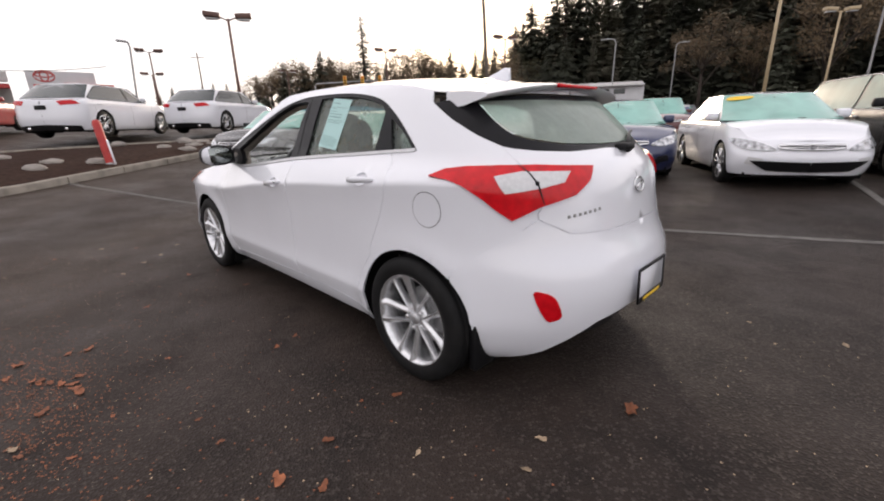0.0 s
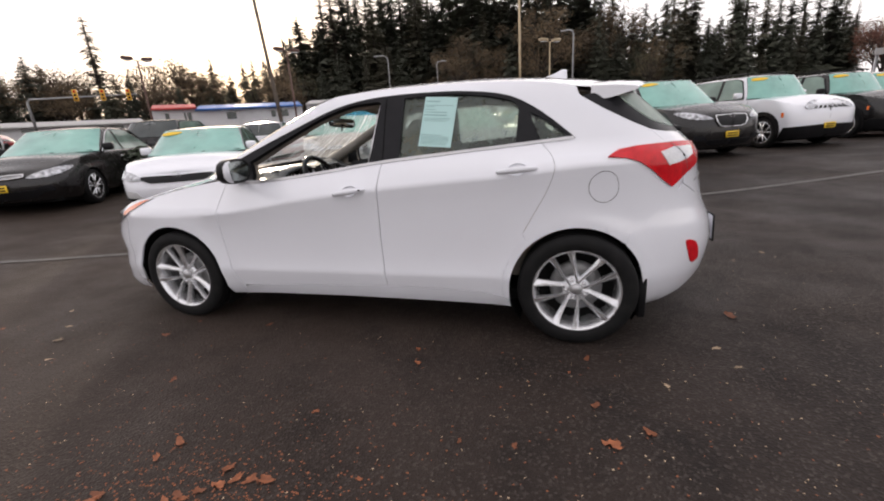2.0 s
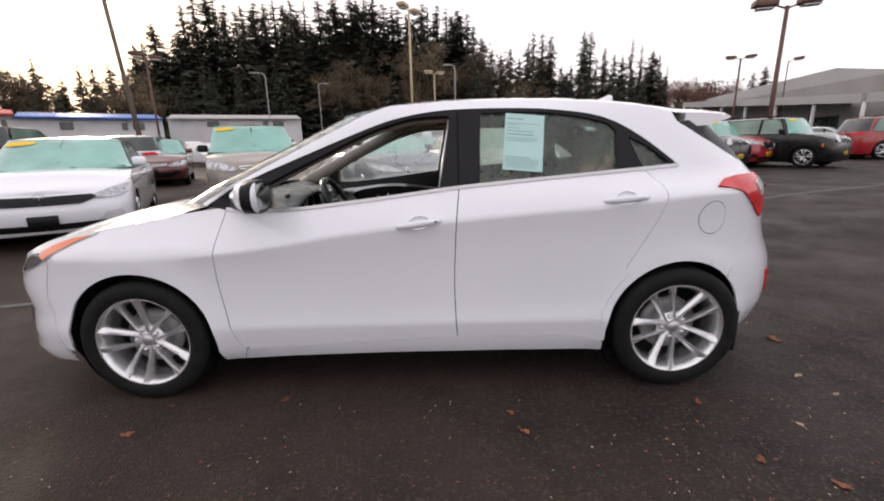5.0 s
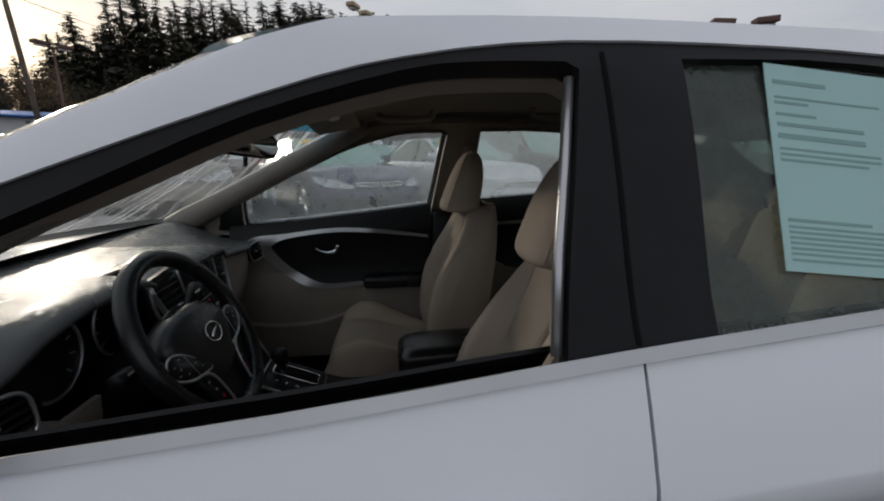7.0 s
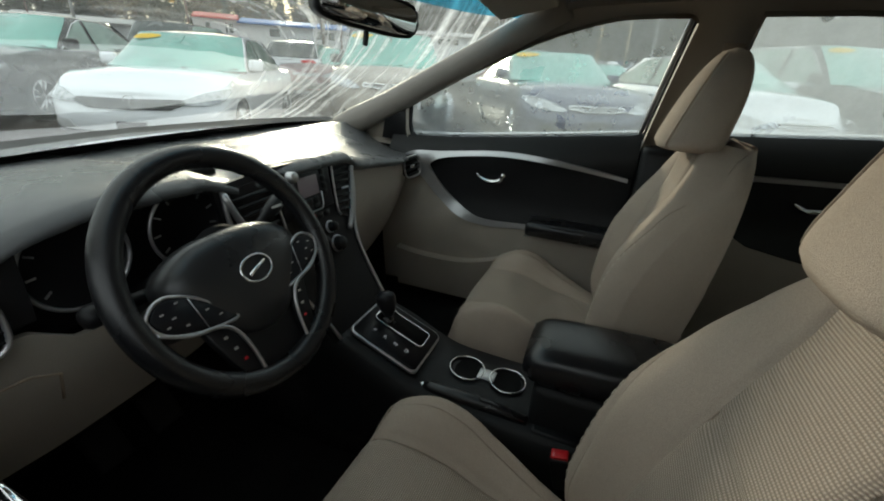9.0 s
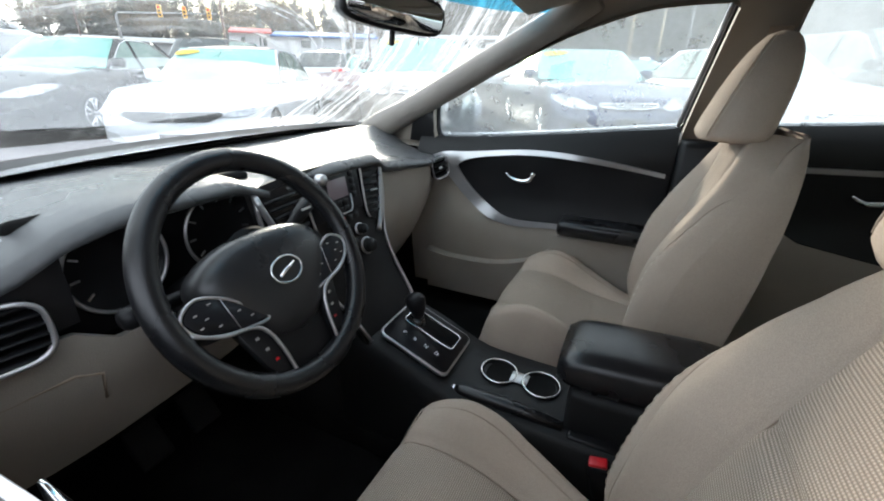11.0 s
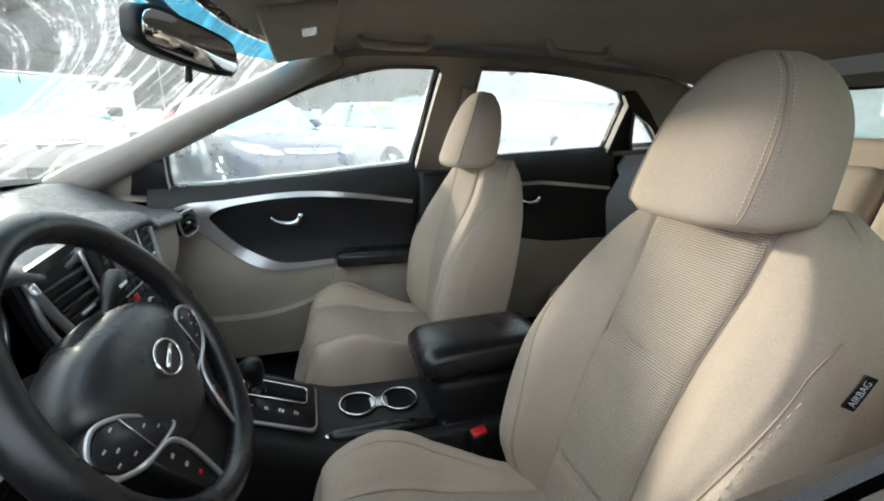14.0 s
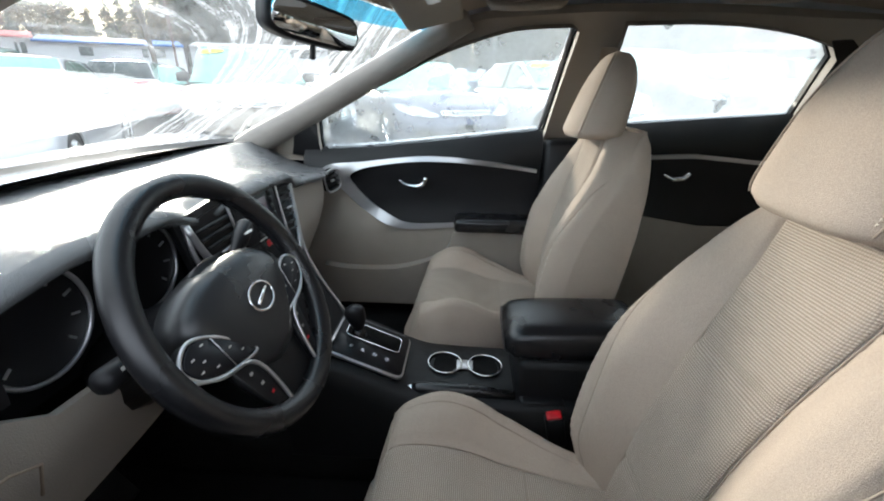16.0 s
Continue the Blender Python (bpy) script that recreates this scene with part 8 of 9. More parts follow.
part("base_collar", lathe([(0.11, 0.0), (0.11, 0.05), (0.087, 0.06)], 20, "z"), STEEL, bo)
part("marker_stake", rbox((0.14, -0.02, 0.0), (0.165, 0.02, 0.55), 0.004, 1), PAINT_W, bo, "white stake")
# hedge between two parked cars
LEAFG = mat("dark_hedge_leaf", (0.035, 0.055, 0.022), 0.6, vary=0.4, scale=3, rnd=0.4)


def leaf_cloud(n, shape, size, seed, flat=0.5):
    """Many small leaf blades spread through a shape(r) -> point."""
    r = random.Random(seed)
    vs, fs = [], []
    for _ in range(n):
        p = shape(r)
        a, b_ = Vector((r.gauss(0, 1), r.gauss(0, 1), r.gauss(0, flat))).normalized(), Vector((r.gauss(0, 1), r.gauss(0, 1), r.gauss(0, 1)))
        b_ = a.cross(b_).normalized()
        s = size * r.uniform(0.6, 1.4)
        k = len(vs)
        vs += [p - a * s, p + b_ * s * 0.45, p + a * s, p - b_ * s * 0.45]
        fs.append((k, k + 1, k + 2, k + 3))
    me = bpy.data.meshes.new("leaves")
    me.from_pydata([tuple(v) for v in vs], [], fs)
    return me


hp_ = (-8.3, 5.6)
he = thing("hedge", "clipped dark green hedge beside the parked sedan", "hedge", pose(hp_[0], hp_[1], rise(*hp_)))
me = leaf_cloud(2600, lambda r: Vector((r.uniform(-0.55, 0.55), r.uniform(-1.4, 1.4), 0.9 * r.random() ** 0.6 + 0.06 * r.gauss(0, 1))), 0.06, 3)
me.materials.append(LEAFG)
part("foliage", me, LEAFG, he)
for k in range(5):
    part("stem", tube([(0.1 * (k % 2), -1.1 + 0.55 * k, 0), (0.05, -1.1 + 0.55 * k, 0.7)], [0.03, 0.012], 6), SOIL, he)

# ---------- trees ----------
BARK = mat("dark_bark", (0.055, 0.042, 0.034), 0.95, vary=0.3, scale=2, bump=0.8, bump_scale=12)
NEEDLE = [mat("conifer_needles", (0.075, 0.080, 0.055), 0.8, vary=0.5, scale=0.35, rnd=0.5), mat("olive_conifer_needles", (0.100, 0.092, 0.060), 0.8, vary=0.45, scale=0.35, rnd=0.5)]
BROWN = [mat("brown_autumn_leaf", (0.15, 0.105, 0.060), 0.8, vary=0.45, scale=0.4, rnd=0.5), mat("russet_autumn_leaf", (0.16, 0.065, 0.042), 0.8, vary=0.4, scale=0.4, rnd=0.4), mat("olive_leaf", (0.095, 0.085, 0.042), 0.8, vary=0.4, scale=0.4, rnd=0.5)]


def conifer_meshes(seed, thin):
    """A unit-height fir: trunk, and a crown of whorled drooping boughs."""
    r = random.Random(seed)
    trunk = tube([(0, 0, -0.02), (0.003 * r.gauss(0, 1), 0, 0.5), (0, 0, 0.985)], [0.014, 0.009, 0.001], 8)
    vs, fs = [], []
    z = 0.10 if not thin else 0.28
    while z < 0.985:
        t = 1 - z
        reach = (0.150 if not thin else 0.105) * t ** 0.62 * r.uniform(0.62, 1.2) + 0.010
        for k in range(r.randint(6, 9) if not thin else r.randint(5, 7)):
            a = r.random() * 6.283
            rr = reach * r.uniform(0.55, 1.15)
            d, s = Vector((math.cos(a), math.sin(a), 0)), Vector((-math.sin(a), math.cos(a), 0))
            droop = r.uniform(0.25, 0.75) * rr
            segs = 4
            for q in range(segs):
                u0, u1 = q / segs, (q + 1) / segs
                for sgn in (-1, 1):
                    for _ in range(2):
                        w0 = rr * 0.36 * (1 - u0 * 0.6) * r.uniform(0.5, 1.3)
                        p0 = d * rr * u0 + Vector((0, 0, z - droop * u0 ** 1.5 + 0.25 * rr * u0))
                        p1 = d * rr * u1 + Vector((0, 0, z - droop * u1 ** 1.5 + 0.25 * rr * u1))
                        tip = (p0 + p1) / 2 + s * sgn * w0 + d * rr * 0.12 + Vector((0, 0, -w0 * r.uniform(0.2, 0.9)))
                        n = len(vs)
                        vs += [tuple(p0), tuple(p1), tuple(tip)]
                        fs.append((n, n + 1, n + 2))
        z += r.uniform(0.010, 0.020) * (1 if not thin else 1.3)
    me = bpy.data.meshes.new("crown")
    me.from_pydata(vs, [], fs)
    return mesh_of(trunk, "trunk"), me


def broadleaf_meshes(seed, bare):
    r = random.Random(seed)
    tr = tube([(0, 0, -0.02), (0.01, 0, 0.25), (0.0, 0.01, 0.5)], [0.022, 0.017, 0.011], 8)
    clumps = []
    for k in range(13):
        a, e = r.random() * 6.283, r.uniform(0.15, 0.5)
        z0 = r.uniform(0.2, 0.5)
        tip = Vector((math.cos(a) * e * 0.55, math.sin(a) * e * 0.55, z0 + r.uniform(0.18, 0.45)))
        tr = join(tr, tube([(0, 0, z0), tuple(tip * 0.5 + Vector((0, 0, z0 * 0.5 + 0.02))), tuple(tip)], [0.010, 0.006, 0.002], 5))
        clumps.append((tip, r.uniform(0.07, 0.14)))
        for j in range(5):
            tq = tip + Vector((r.gauss(0, 0.08), r.gauss(0, 0.08), r.gauss(0.05, 0.06)))
            tr = join(tr, tube([tuple(tip * 0.8 + Vector((0, 0, z0 * 0.2))), tuple(tq)], [0.004, 0.001], 4))
            clumps.append((tq, r.uniform(0.04, 0.09)))

    def shape(q):
        c, s = q.choice(clumps)
        v = Vector((q.gauss(0, 1), q.gauss(0, 1), q.gauss(0, 0.8)))
        return c + v * s * min(0.8, 1.15 / max(0.1, v.length))
    return mesh_of(tr, "trunk"), leaf_cloud(1600 if bare else 6500, shape, 0.0095, seed + 50)


protos = []
for i, (kind, arg) in enumerate((("c", 0), ("c", 0), ("c", 1), ("c", 1), ("c", 0), ("b", 0), ("b", 0), ("b", 1), ("b", 0))):
    tm, cm_ = (conifer_meshes if kind == "c" else broadleaf_meshes)(100 + i, arg)
    tm.materials.append(BARK)
    cm_.materials.append(NEEDLE[i % 2] if kind == "c" else BROWN[(i - 5) % 3])
    protos.append((tm, cm_))


def tree(kind, az, dist, height, wide=1.0, seed=0):
    x, y = dist * math.cos(radians(az)), -3 + dist * math.sin(radians(az))
    nm = "fir_tree" if kind < 5 else "broadleaf_tree"
    lab = "tall dark fir with drooping boughs" if kind in (0, 1, 4) else "tall thin fir with sparse boughs" if kind < 5 else ("russet half-bare autumn tree" if kind == 6 else "brownish autumn tree with thinning leaves")
    t = thing(nm, lab, "tree", pose(x, y, rise(x, y) - 0.2, 0, 0, seed * 47 % 360) @ Matrix.Diagonal((height * wide, height * wide, height, 1)), "trees behind the lot")
    part("trunk", protos[kind][0], BARK, t)
    part("crown", protos[kind][1], NEEDLE[0], t)


rt = random.Random(11)
TOP = curve([(56, 5.8), (60, 6.0), (64, 9.5), (66.5, 11.4), (68.2, 9.6), (72, 12.4), (74.4, 10.6), (77, 13.4), (79.6, 11.4), (82, 10.6), (85.4, 14.6), (90, 15.8), (94, 16.0), (101, 16.8), (107, 16.6), (111, 15.6), (115.7, 16.4), (119.6, 14.4), (122.4, 12.2), (125, 9.6), (127, 9.0), (130.4, 8.9), (133, 8.8), (136, 7.8), (141, 7.4), (147, 8.0), (152, 6.8), (158, 5.2), (166, 4.4)])
az = 56.0
while az < 166:      # the front rank gives the skyline
    el = TOP(az) * rt.choice((rt.uniform(0.98, 1.06), rt.uniform(0.96, 1.04), rt.uniform(0.74, 0.96)))
    dist = rt.uniform(88, 112)
    kind = rt.choice((0, 1, 4, 2, 4, 3, 0)) if 63 < az < 126 else rt.choice((5, 8, 0, 4, 1))
    if az < 63:
        kind = rt.choice((6, 2, 5))
    x, y = dist * math.cos(radians(az)), -3 + dist * math.sin(radians(az))
    hgt = dist * math.tan(radians(el)) + 1.2 - rise(x, y)
    tree(kind, az, dist, max(4, hgt), rt.uniform(1.15, 1.75) * (1.15 if kind > 4 else 1.0), int(az * 10))
    az += rt.uniform(0.6, 1.4) if 63 < az < 126 else rt.uniform(0.9, 1.9)
for k in range(70):  # filling ranks, lower
    az = rt.uniform(64, 150)
    dist = rt.uniform(76, 88)
    el = TOP(az) * rt.uniform(0.45, 0.80)
    x, y = dist * math.cos(radians(az)), -3 + dist * math.sin(radians(az))
    tree(rt.choice((0, 4, 1, 0, 1, 4, 0, 8, 5, 7)), az, dist, max(3.5, dist * math.tan(radians(el)) + 1.2 - rise(x, y)), rt.uniform(1.0, 1.5), k * 13)
for az, el, d, kind, wd in ((141.8, 12.7, 80, 3, 1.5), (147.2, 8.9, 85, 4, 1.7), (149.4, 7.6, 88, 0, 1.6), (151.6, 7.4, 82, 1, 1.8), (60.2, 7.2, 74, 6, 1.0), (58.4, 6.0, 70, 6, 1.2), (54.6, 6.8, 84, 4, 1.5), (53.6, 7.4, 86, 0, 1.6)):
    x, y = d * math.cos(radians(az)), -3 + d * math.sin(radians(az))
    tree(kind, az, d, d * math.tan(radians(el)) + 1.2 - rise(x, y), wd, int(az))
# deep wood behind: one dark mass of crowns
mv, mf, n0 = [], [], 0
flat = {}
for k in (0, 1, 4):
    cm_ = protos[k][1]
    co_ = np.empty(len(cm_.vertices) * 3)
    cm_.vertices.foreach_get("co", co_)
    flat[k] = co_.reshape(-1, 3, 3)[::2].reshape(-1, 3)
for k in range(90):
    az, d = rt.uniform(58, 162), rt.uniform(118, 150)
    el = TOP(az) * rt.uniform(0.62, 0.88)
    x, y = d * math.cos(radians(az)), -3 + d * math.sin(radians(az))
    g0 = rise(x, y)
    hgt = d * math.tan(radians(el)) + 1.2 - g0
    q = flat[(0, 1, 4)[k % 3]]
    a = rt.random() * 6.28
    mv.append(np.c_[x + hgt * 1.6 * (q[:, 0] * math.cos(a) - q[:, 1] * math.sin(a)), y + hgt * 1.6 * (q[:, 0] * math.sin(a) + q[:, 1] * math.cos(a)), g0 + hgt * q[:, 2]])
mv = np.concatenate(mv)
mf = np.arange(len(mv)).reshape(-1, 3).tolist()
mv = mv.tolist()
me = bpy.data.meshes.new("far_wood")
me.from_pydata(mv, [], mf)
me.materials.append(NEEDLE[0])
fw = new("far_wood", me)
tagged(fw, "dense dark conifer wood on the rising ground", "wood", kind="stuff")

# ---------- lamps, poles, buildings ----------
POLE = mat("brown_lamp_paint", (0.12, 0.060, 0.045), 0.5, vary=0.15, scale=2)
WOODP = mat("weathered_pole_wood", (0.16, 0.13, 0.105), 0.9, vary=0.25, scale=2)
SIGNAL = mat("signal_yellow", (0.65, 0.33, 0.03), 0.5)


def at_ray(az, el, d):
    return Vector((d * math.cos(radians(az)), -3 + d * math.sin(radians(az)), 1.2 + d * math.tan(radians(el))))


def lot_lamp(az, el, d, heads=2, turn=0.0, m=POLE, r=0.09):
    top = at_ray(az, el, d)
    z0 = rise(top.x, top.y)
    lp = thing("lot_lamp", "tall lot lamp with shoebox heads on a painted steel pole", "lamp post", pose(top.x, top.y, z0, 0, 0, az - 90 + turn), "lot lamps")
    hh = top.z - z0
    part("pole", tube([(0, 0, 0), (0, 0, hh)], [r, r * 0.7], 10), m, lp)
    part("pole_base", lathe([(0.28, 0), (0.28, 0.6), (0.24, 0.68), (0, 0.68)], 16, "z"), KERB, lp, "concrete footing")
    for s in ((-1, 1) if heads == 2 else (1,)):
        part("arm", tube([(0, 0, hh - 0.1), (s * 0.38, 0, hh + 0.05)], 0.035, 6), m, lp)
        hd_ = part("lamp_head", moved(rbox((s * 0.35 if s > 0 else -1.12, -0.26, -0.11), (1.12 if s > 0 else -0.35, 0.26, 0.11), 0.03, 2), Matrix.Translation((0, 0, hh + 0.08)) @ pose(0, 0, 0, 0, -4 * s, 0)), m, lp, "flat rectangular lamp head")
        part("lens", rbox(((s * 0.45) if s > 0 else -1.02, -0.18, hh - 0.07), ((s * 1.02) if s > 0 else -0.45, 0.18, hh - 0.02), 0.01), LIGHT_W, hd_)


# pale yellow colour stands for the low sun on these lamps
LAMP_SUNLIT = mat("sunlight_in_lamp_paint", (0.46, 0.36, 0.22), 0.45, vary=0.1, scale=2)
lot_lamp(153.73, 12.35, 24.1)
lot_lamp(164.43, 8.07, 47.6)
lot_lamp(164.89, 5.68, 57.6)
lot_lamp(92.8, 15.6, 30, 2, 60, LAMP_SUNLIT)
lot_lamp(90.0, 8.7, 45, 2, 40, LAMP_SUNLIT)
lot_lamp(52.7, 12.2, 22, 2, 20, POLE, 0.10)
lot_lamp(55.9, 8.0, 47, 2, 15, POLE, 0.11)
lot_lamp(51.9, 7.3, 52, 1, 0, POLE, 0.07)
lot_lamp(122.0, 9.6, 40, 2, 35)
lot_lamp(137.59, 8.67, 44.9, 2, 20)
lot_lamp(150.66, 6.24, 60.6, 2, 10)


def street_lamp(az, el, d, reach, lean=0.0):
    top = at_ray(az, el, d)
    z0 = rise(top.x, top.y)
    hh = top.z - z0
    sl = thing("street_lamp", "grey street lamp with a curved arm", "street lamp", pose(top.x, top.y, z0, 0, lean, az - 90), "street lamps")
    part("pole", tube(spl([(0, 0, 0), (0, 0, hh * 0.75), (0, 0, hh * 0.95), (reach * 0.3, 0, hh), (reach, 0, hh + 0.05)], 5), 0.075, 8), STEEL, sl)
    part("lantern", rbox((reach - 0.35 if reach > 0 else reach - 0.35, -0.14, hh - 0.05), (reach + 0.35, 0.14, hh + 0.10), 0.05, 3), STEEL, sl)


street_lamp(87.4, 9.6, 48, -0.9)
street_lamp(110.5, 8.6, 62, -1.5)
street_lamp(166.39, 8.99, 41.5, -0.5, 4)
street_lamp(104.5, 7.6, 70, 1.2)


def utility_pole(az, el, d, lean):
    top = at_ray(az, el, d)
    z0 = rise(top.x, top.y)
    hh = top.z - z0
    up_ = thing("utility_pole", "weathered wooden utility pole with a cross arm", "utility pole", pose(top.x, top.y, z0, 0, lean, az - 90), "utility poles")
    part("pole", tube([(0, 0, 0), (0, 0, hh)], [0.17, 0.11], 10), WOODP, up_)
    part("cross_arm", rbox((-1.1, -0.06, hh - 0.9), (1.1, 0.06, hh - 0.78), 0.01), WOODP, up_)
    for k in (-0.9, -0.4, 0.4, 0.9):
        part("insulator", lathe([(0.0, 0.14), (0.04, 0.12), (0.05, 0.04), (0.03, 0.0)], 8, "z"), LIGHT_W, up_, m=Matrix.Translation((k, 0, hh - 0.78)))
    return top


pa = utility_pole(123.6, 19.0, 38, -3.5)
pb = utility_pole(160.8, 8.0, 92, 0)
pc = utility_pole(99.0, 8.6, 88, 0)


def cable(a, b, sag, r=0.02):
    a, b = Vector(a), Vector(b)
    pts = [a.lerp(b, t / 16) - Vector((0, 0, sag * 4 * (t / 16) * (1 - t / 16))) for t in range(17)]
    ob = new("cable", mesh_of(tube(pts, r, 5), "cable"))
    ob.data.materials.append(DARK)
    tagged(ob, "thin black overhead cable", "cable", "overhead cables")


cable(pa - Vector((0, 0, 4.2)), pc - Vector((0, 0, 0.8)), 1.0)
cable(at_ray(184, 6.0, 60), at_ray(168.6, 6.4, 47), 0.6, 0.03)
# traffic lights on a mast
sg = at_ray(141.61, 5.11, 62)
z0 = rise(sg.x, sg.y)
tsg = thing("traffic_signal", "yellow traffic lights on a galvanised mast arm", "traffic light", pose(sg.x, sg.y, z0, 0, 0, 49))
part("mast", tube([(-6.5, 0, 0), (-6.5, 0, sg.z - z0 - 0.5), (-6.3, 0, sg.z - z0 - 0.2), (3.2, 0, sg.z - z0 + 0.2)], [0.15, 0.12, 0.10, 0.06], 8), STEEL, tsg)
for k in (-2.4, 0.0, 2.4):
    hd_ = part("signal_head", rbox((k - 0.22, -0.2, sg.z - z0 - 0.45), (k + 0.22, 0.15, sg.z - z0 + 0.75), 0.05, 2), SIGNAL, tsg, "yellow signal head")
    for j in range(3):
        part("signal_lens", lathe([(0, -0.22), (0.12, -0.21), (0.13, -0.19)], 12, "y"), LIGHT_R if j == 2 else SATIN_K, hd_, m=Matrix.Translation((k, 0, sg.z - z0 - 0.2 + 0.36 * j)))

WALL_W = mat("white_painted_wall", (0.62, 0.62, 0.63), 0.7, vary=0.08, scale=0.3, dirt=(0.3, 0.29, 0.28), dirt_scale=0.6, dirt_amount=0.4)
WALL_G = mat("grey_block_wall", (0.30, 0.29, 0.28), 0.85, vary=0.12, scale=0.4)
FASCIA = mat("pale_grey_fascia", (0.46, 0.45, 0.44), 0.6, vary=0.06, scale=0.4, dirt=(0.28, 0.27, 0.26), dirt_scale=0.8, dirt_amount=0.4)
ROOF_B = mat("blue_metal_roof", (0.035, 0.14, 0.42), 0.45, vary=0.1, scale=0.6)
ROOF_R = mat("red_metal_roof", (0.45, 0.05, 0.045), 0.5, vary=0.1, scale=0.6)


def beam(name, a, b, w, h, m, parent, label=""):
    """A box from a to b (bottom line), w across and h high."""
    a, b = Vector(a), Vector(b)
    d = (b - a).normalized()
    s = Vector((-d.y, d.x, 0)).normalized() * w / 2
    rows = [[p - s, p + s, p + s + Vector((0, 0, h)), p - s + Vector((0, 0, h))] for p in (a, b)]
    b_ = grid([[tuple(q) for q in r_] for r_ in rows], True, True)
    bmesh.ops.recalc_face_normals(b_, faces=b_.faces[:])
    return part(name, b_, m, parent, label, smooth=False)


# showroom with a deep canopy
A, B, C = at_ray(45.8, 2.9, 42), at_ray(60.6, 3.45, 66), at_ray(38, 2.9, 44)
sr = thing("showroom", "low pale grey showroom with a deep canopy on white posts", "building")
beam("canopy_fascia", A, B, 0.5, 0.62, FASCIA, sr, "pale grey canopy edge")
beam("canopy_fascia", C, A, 0.5, 0.62, FASCIA, sr)
back = Vector((3.2, 4.2, 0))
rows = [[tuple(A + Vector((0, 0, 0.3))), tuple(B + Vector((0, 0, 0.3)))], [tuple(A + back * 1.6 + Vector((0, 0, 0.3))), tuple(B + back * 1.6 + Vector((0, 0, 0.3)))]]
part("canopy_deck", grid(rows), FASCIA, sr, smooth=False)
A2, B2 = A + back * 1.3, B + back * 1.3
A2.z = B2.z = 0
beam("wall", A2 + Vector((0, 0, 0.5)) + (A2 - B2) * 0.6, B2 + Vector((0, 0, 0.5)), 0.4, 5.0, WALL_G, sr, "grey block wall")
for k in range(7):
    p = A.lerp(B, k / 6)
    z0 = rise(p.x, p.y)
    part("canopy_post", tube([(p.x, p.y, z0 - 0.1), (p.x, p.y, p.z + 0.1)], 0.13, 10), WALL_W, sr, "white post")
for k in range(5):
    p = A2.lerp(B2, (k + 0.5) / 5)
    beam("shop_window", p + Vector((-0.4, -0.6, 1.2)) + (B2 - A2) * 0.06, p + Vector((-0.4, -0.6, 1.2)) - (B2 - A2) * 0.06, 0.1, 1.6, GLASS_DK, sr)
P0, P1, P2 = at_ray(60.0, 3.9, 70), at_ray(48.2, 6.2, 60), at_ray(36, 4.2, 58)
ext = Vector((14, 18, 0))
for a, b_ in ((P0, P1), (P1, P2)):
    part("gable_roof", grid([[tuple(a), tuple(b_)], [tuple(a + ext), tuple(b_ + ext)]]), FASCIA, sr, "pale metal roof", smooth=False)
    part("gable_wall", grid([[tuple(a), tuple(b_)], [tuple(Vector((a.x, a.y, 1))), tuple(Vector((b_.x, b_.y, 1)))]]), FASCIA, sr, smooth=False)
# dealer building with a red ring sign
D1, D2 = at_ray(177.0, 2.2, 62), at_ray(171.0, 2.0, 62)
z0 = rise(D1.x, D1.y)
dl = thing("dealer_building", "white showroom with a red ring sign and red trim", "building")
T1, T2 = at_ray(175.39, 6.12, 59.3), at_ray(170.09, 5.82, 59.4)
beam("sign_wall", (T1.x, T1.y, z0 - 0.5), (T2.x, T2.y, z0 - 0.5), 1.2, T1.z - z0, WALL_W, dl, "tall white sign wall")
beam("wall", at_ray(190, 2, 62), at_ray(176.8, 2, 62), 1.0, 2.6, WALL_G, dl, "grey wall with large windows")
beam("parapet", at_ray(190, 4.6, 61), at_ray(176.8, 4.6, 61), 1.4, 0.9, FASCIA, dl)
beam("red_band", at_ray(190, 4.0, 60.5), at_ray(176.8, 4.0, 60.5), 1.4, 0.35, ROOF_R, dl, "red trim band")
beam("red_band", at_ray(172.6, 4.1, 59), at_ray(168.6, 4.0, 59), 1.4, 0.5, ROOF_R, dl, "red trim band")
for k in range(4):
    beam("shop_window", at_ray(178.4 + 3 * k, 2.2, 60.5), at_ray(180.6 + 3 * k, 2.2, 60.5), 0.3, 1.9, GLASS_DK, dl)
sc = at_ray(173.97, 5.24, 55.4)
fm = Matrix.Translation(sc) @ pose(0, 0, 0, 90, 0, 85)
for rx_, rz_ in ((0.76, 0.50), (0.30, 0.47), (0.66, 0.21)):
    part("ring", tube([(rx_ * math.cos(a), rz_ * math.sin(a) + (0.11 if rx_ == 0.66 else 0), 0) for a in [2 * math.pi * k / 32 for k in range(33)]], 0.06, 6, False), ROOF_R, dl, "red ring of the sign", m=fm)
for k in range(6):
    part("sign_bar", rbox((-0.95 + 0.33 * k, -1.02, -0.05), (-0.71 + 0.33 * k, -0.74, 0.05), 0.03, 1), ROOF_R, dl, "red bar of the sign", m=fm)
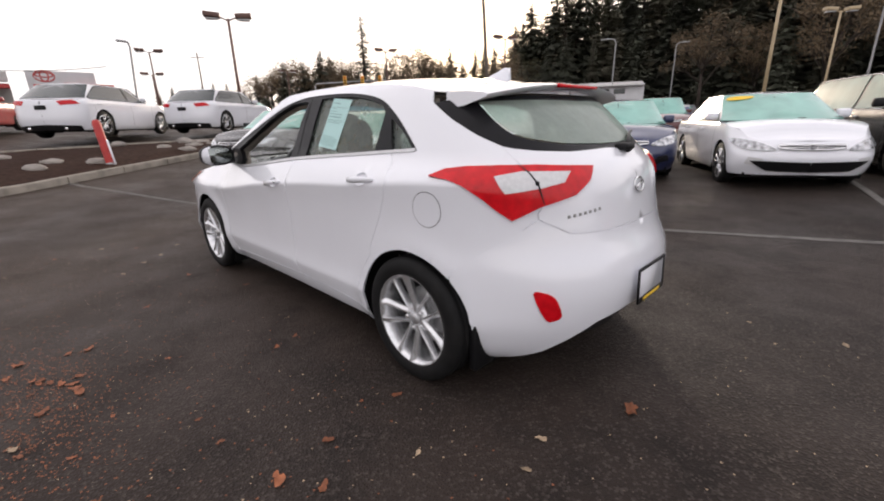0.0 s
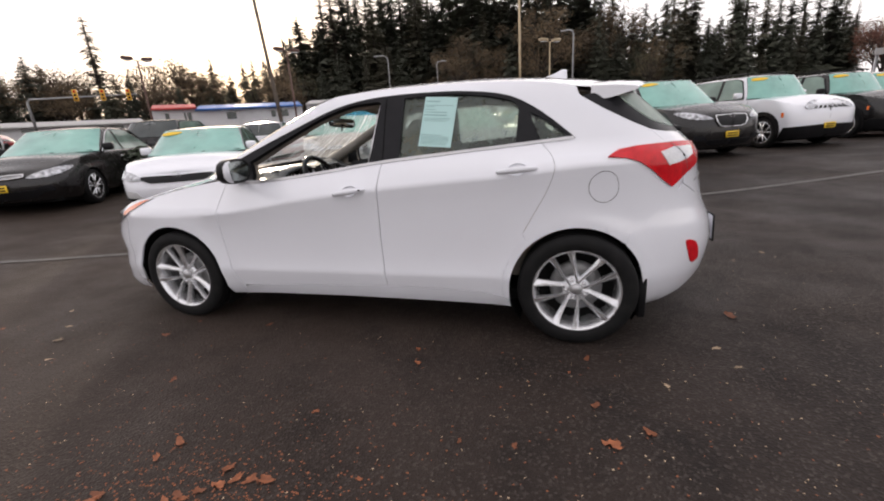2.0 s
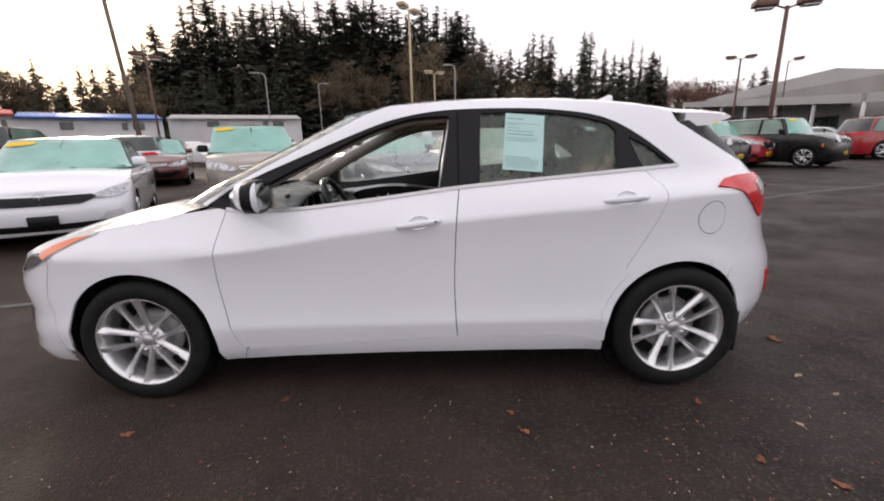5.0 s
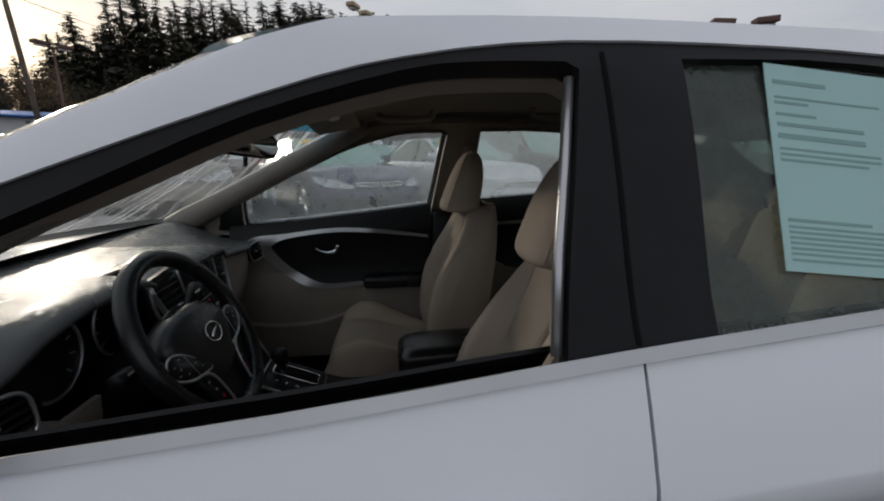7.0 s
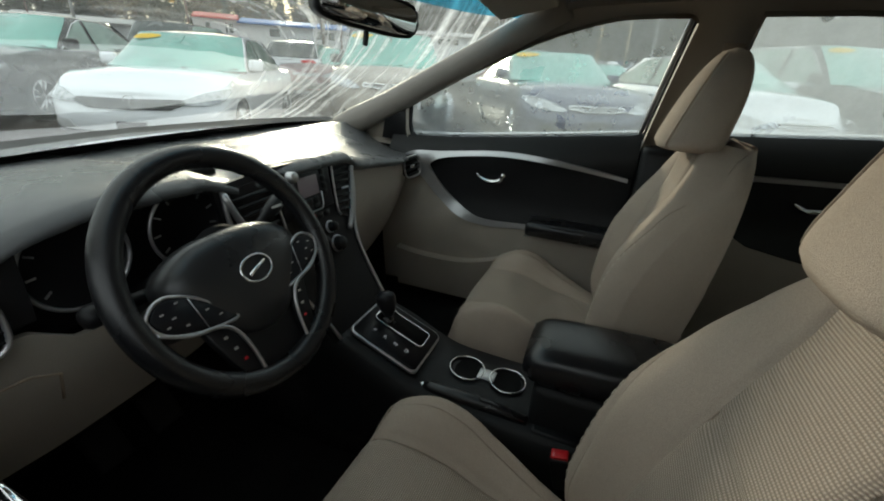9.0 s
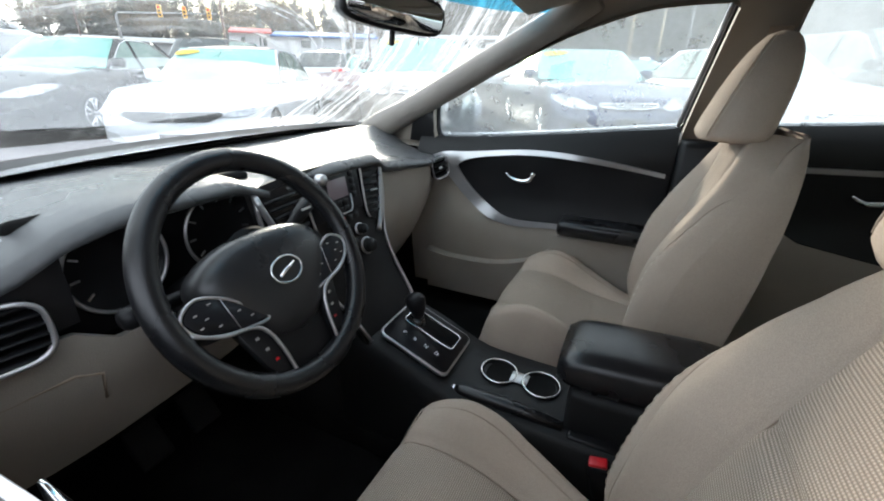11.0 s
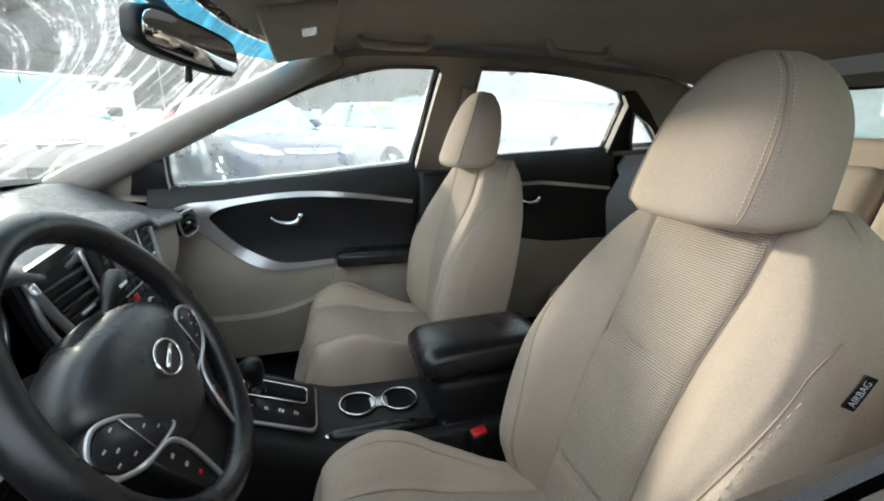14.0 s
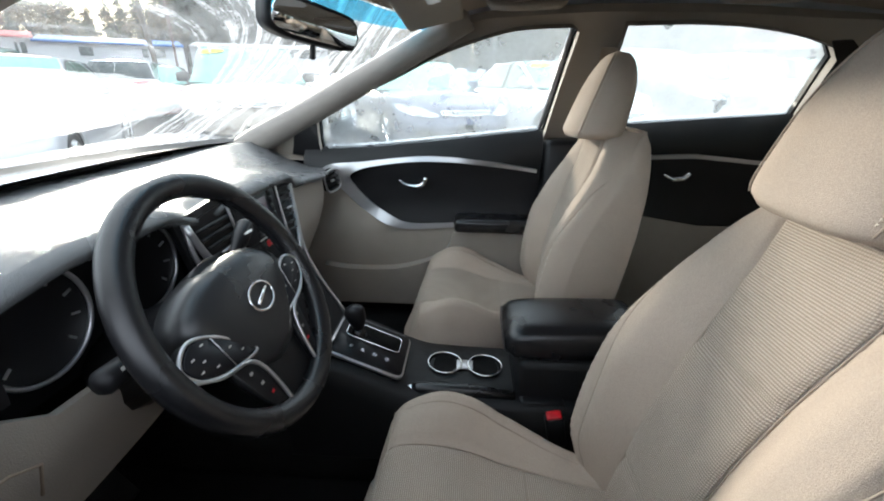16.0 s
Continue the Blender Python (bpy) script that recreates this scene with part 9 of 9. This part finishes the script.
# low buildings across the road
for nm, lab, a0, a1, e0_, e1_, d, mw, mr in (("store", "low white store across the road", 107.4, 120.7, 2.2, 3.3, 66, WALL_W, FASCIA), ("workshop", "long low workshop with a blue metal roof", 122.0, 133.0, 1.8, 3.2, 60, WALL_W, ROOF_B),
                                          ("workshop", "low workshop with a red metal roof", 133.4, 137.5, 1.8, 3.4, 60, WALL_W, ROOF_R), ("store", "low pale store far down the road", 139.0, 152.0, 1.6, 2.2, 72, WALL_W, FASCIA)):
    p, q = at_ray(a0, e0_, d), at_ray(a1, e0_, d)
    hb_z = d * (math.tan(radians(e1_)) - math.tan(radians(e0_)))
    bd = thing(nm, lab, "building")
    beam("wall", p - Vector((0, 0, 2)), q - Vector((0, 0, 2)), 8, hb_z + 2, mw, bd)
    mid_h = at_ray(0, e1_, d).z
    n_ = (p + q) / 2 - Vector((0, -3, 0))
    n_.z = 0
    n_.normalize()
    r0 = [Vector((v.x, v.y, mid_h)) - n_ * 4.6 for v in (p, q)]
    r1 = [Vector((v.x, v.y, mid_h + 0.75)) for v in (p, q)]
    part("roof", grid([[tuple(v) for v in r0], [tuple(v) for v in r1]]), mr, bd, smooth=False)
    part("eave", tube([tuple(v) for v in r0], 0.12, 6), mr, bd)
    for k in (1, 2, 5):
        w0 = p.lerp(q, (k + 0.15) / 8) - n_ * 4.03
        w1 = p.lerp(q, (k + (0.5 if k == 2 else 0.85)) / 8) - n_ * 4.03
        beam("shop_window", (w0.x, w0.y, mid_h - hb_z * 0.75), (w1.x, w1.y, mid_h - hb_z * 0.75), 0.08, hb_z * 0.5, GLASS_DK, bd)
# rows of far parked cars, too small to tell apart
fv, ff = [], []
rc = random.Random(5)
far_cols = []
for row_d, a0, a1 in ((34, 64, 124), (42, 62, 136), (52, 60, 140), (70, 62, 100), (78, 64, 98)):
    a = a0
    while a < a1:
        p = at_ray(a, 0, row_d * rc.uniform(0.98, 1.02))
        fv.append((p.x, p.y, rise(p.x, p.y), a + rc.uniform(-20, 20), rc.random()))
        a += math.degrees(2.9 / row_d) * rc.choice((1, 1, 1.1, 2.0))
FARC = [mat("far_car_" + n_, c_, 0.3, coat=1.0, vary=0.05) for n_, c_ in (("white", (0.7, 0.7, 0.71)), ("silver", (0.32, 0.32, 0.33)), ("black", (0.02, 0.02, 0.022)), ("red", (0.25, 0.02, 0.02)), ("blue", (0.03, 0.05, 0.13)))]
groups = {k: [[], [], [], []] for k in range(5)}
for x, y, z, a, q in fv:
    k = 0 if q < 0.38 else 1 if q < 0.62 else 2 if q < 0.84 else 3 if q < 0.93 else 4
    V, F, GV, GF = groups[k]
    c_, s_ = math.cos(radians(a)), math.sin(radians(a))
    hh = 1.45 + 0.3 * ((q * 37) % 1)
    for tgt_v, tgt_f, prof, hw in ((V, F, [(-2.2, 0.3), (-2.25, 0.75), (-1.2, 0.95), (-0.5, hh - 0.03), (0.9, hh), (1.9, 0.98), (2.2, 0.9), (2.2, 0.3)], 0.85), (GV, GF, [(-1.16, 0.98), (-0.52, hh - 0.07), (0.86, hh - 0.05), (1.8, 1.0)], 0.862)):
        n0 = len(tgt_v)
        for sd in (-1, 1):
            for px, pz in prof:
                yy = sd * hw * (1 if pz < 1.0 else 0.78)
                tgt_v.append((x + px * c_ - yy * s_, y + px * s_ + yy * c_, z + pz))
        m_ = len(prof)
        tgt_f.append(tuple(n0 + i for i in range(m_)))
        tgt_f.append(tuple(n0 + m_ + i for i in reversed(range(m_))))
        for i in range(m_):
            j = (i + 1) % m_
            tgt_f.append((n0 + i, n0 + j, n0 + m_ + j, n0 + m_ + i))
for k, (V, F, GV, GF) in groups.items():
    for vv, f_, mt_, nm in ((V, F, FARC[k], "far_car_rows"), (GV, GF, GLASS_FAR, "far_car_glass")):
        if vv:
            me = bpy.data.meshes.new(nm)
            me.from_pydata(vv, [], f_)
            me.materials.append(mt_)
            tagged(new(nm, me), "rows of cars parked far across the lots" if nm == "far_car_rows" else "misted glass of the far parked cars", "parked cars", kind="stuff")
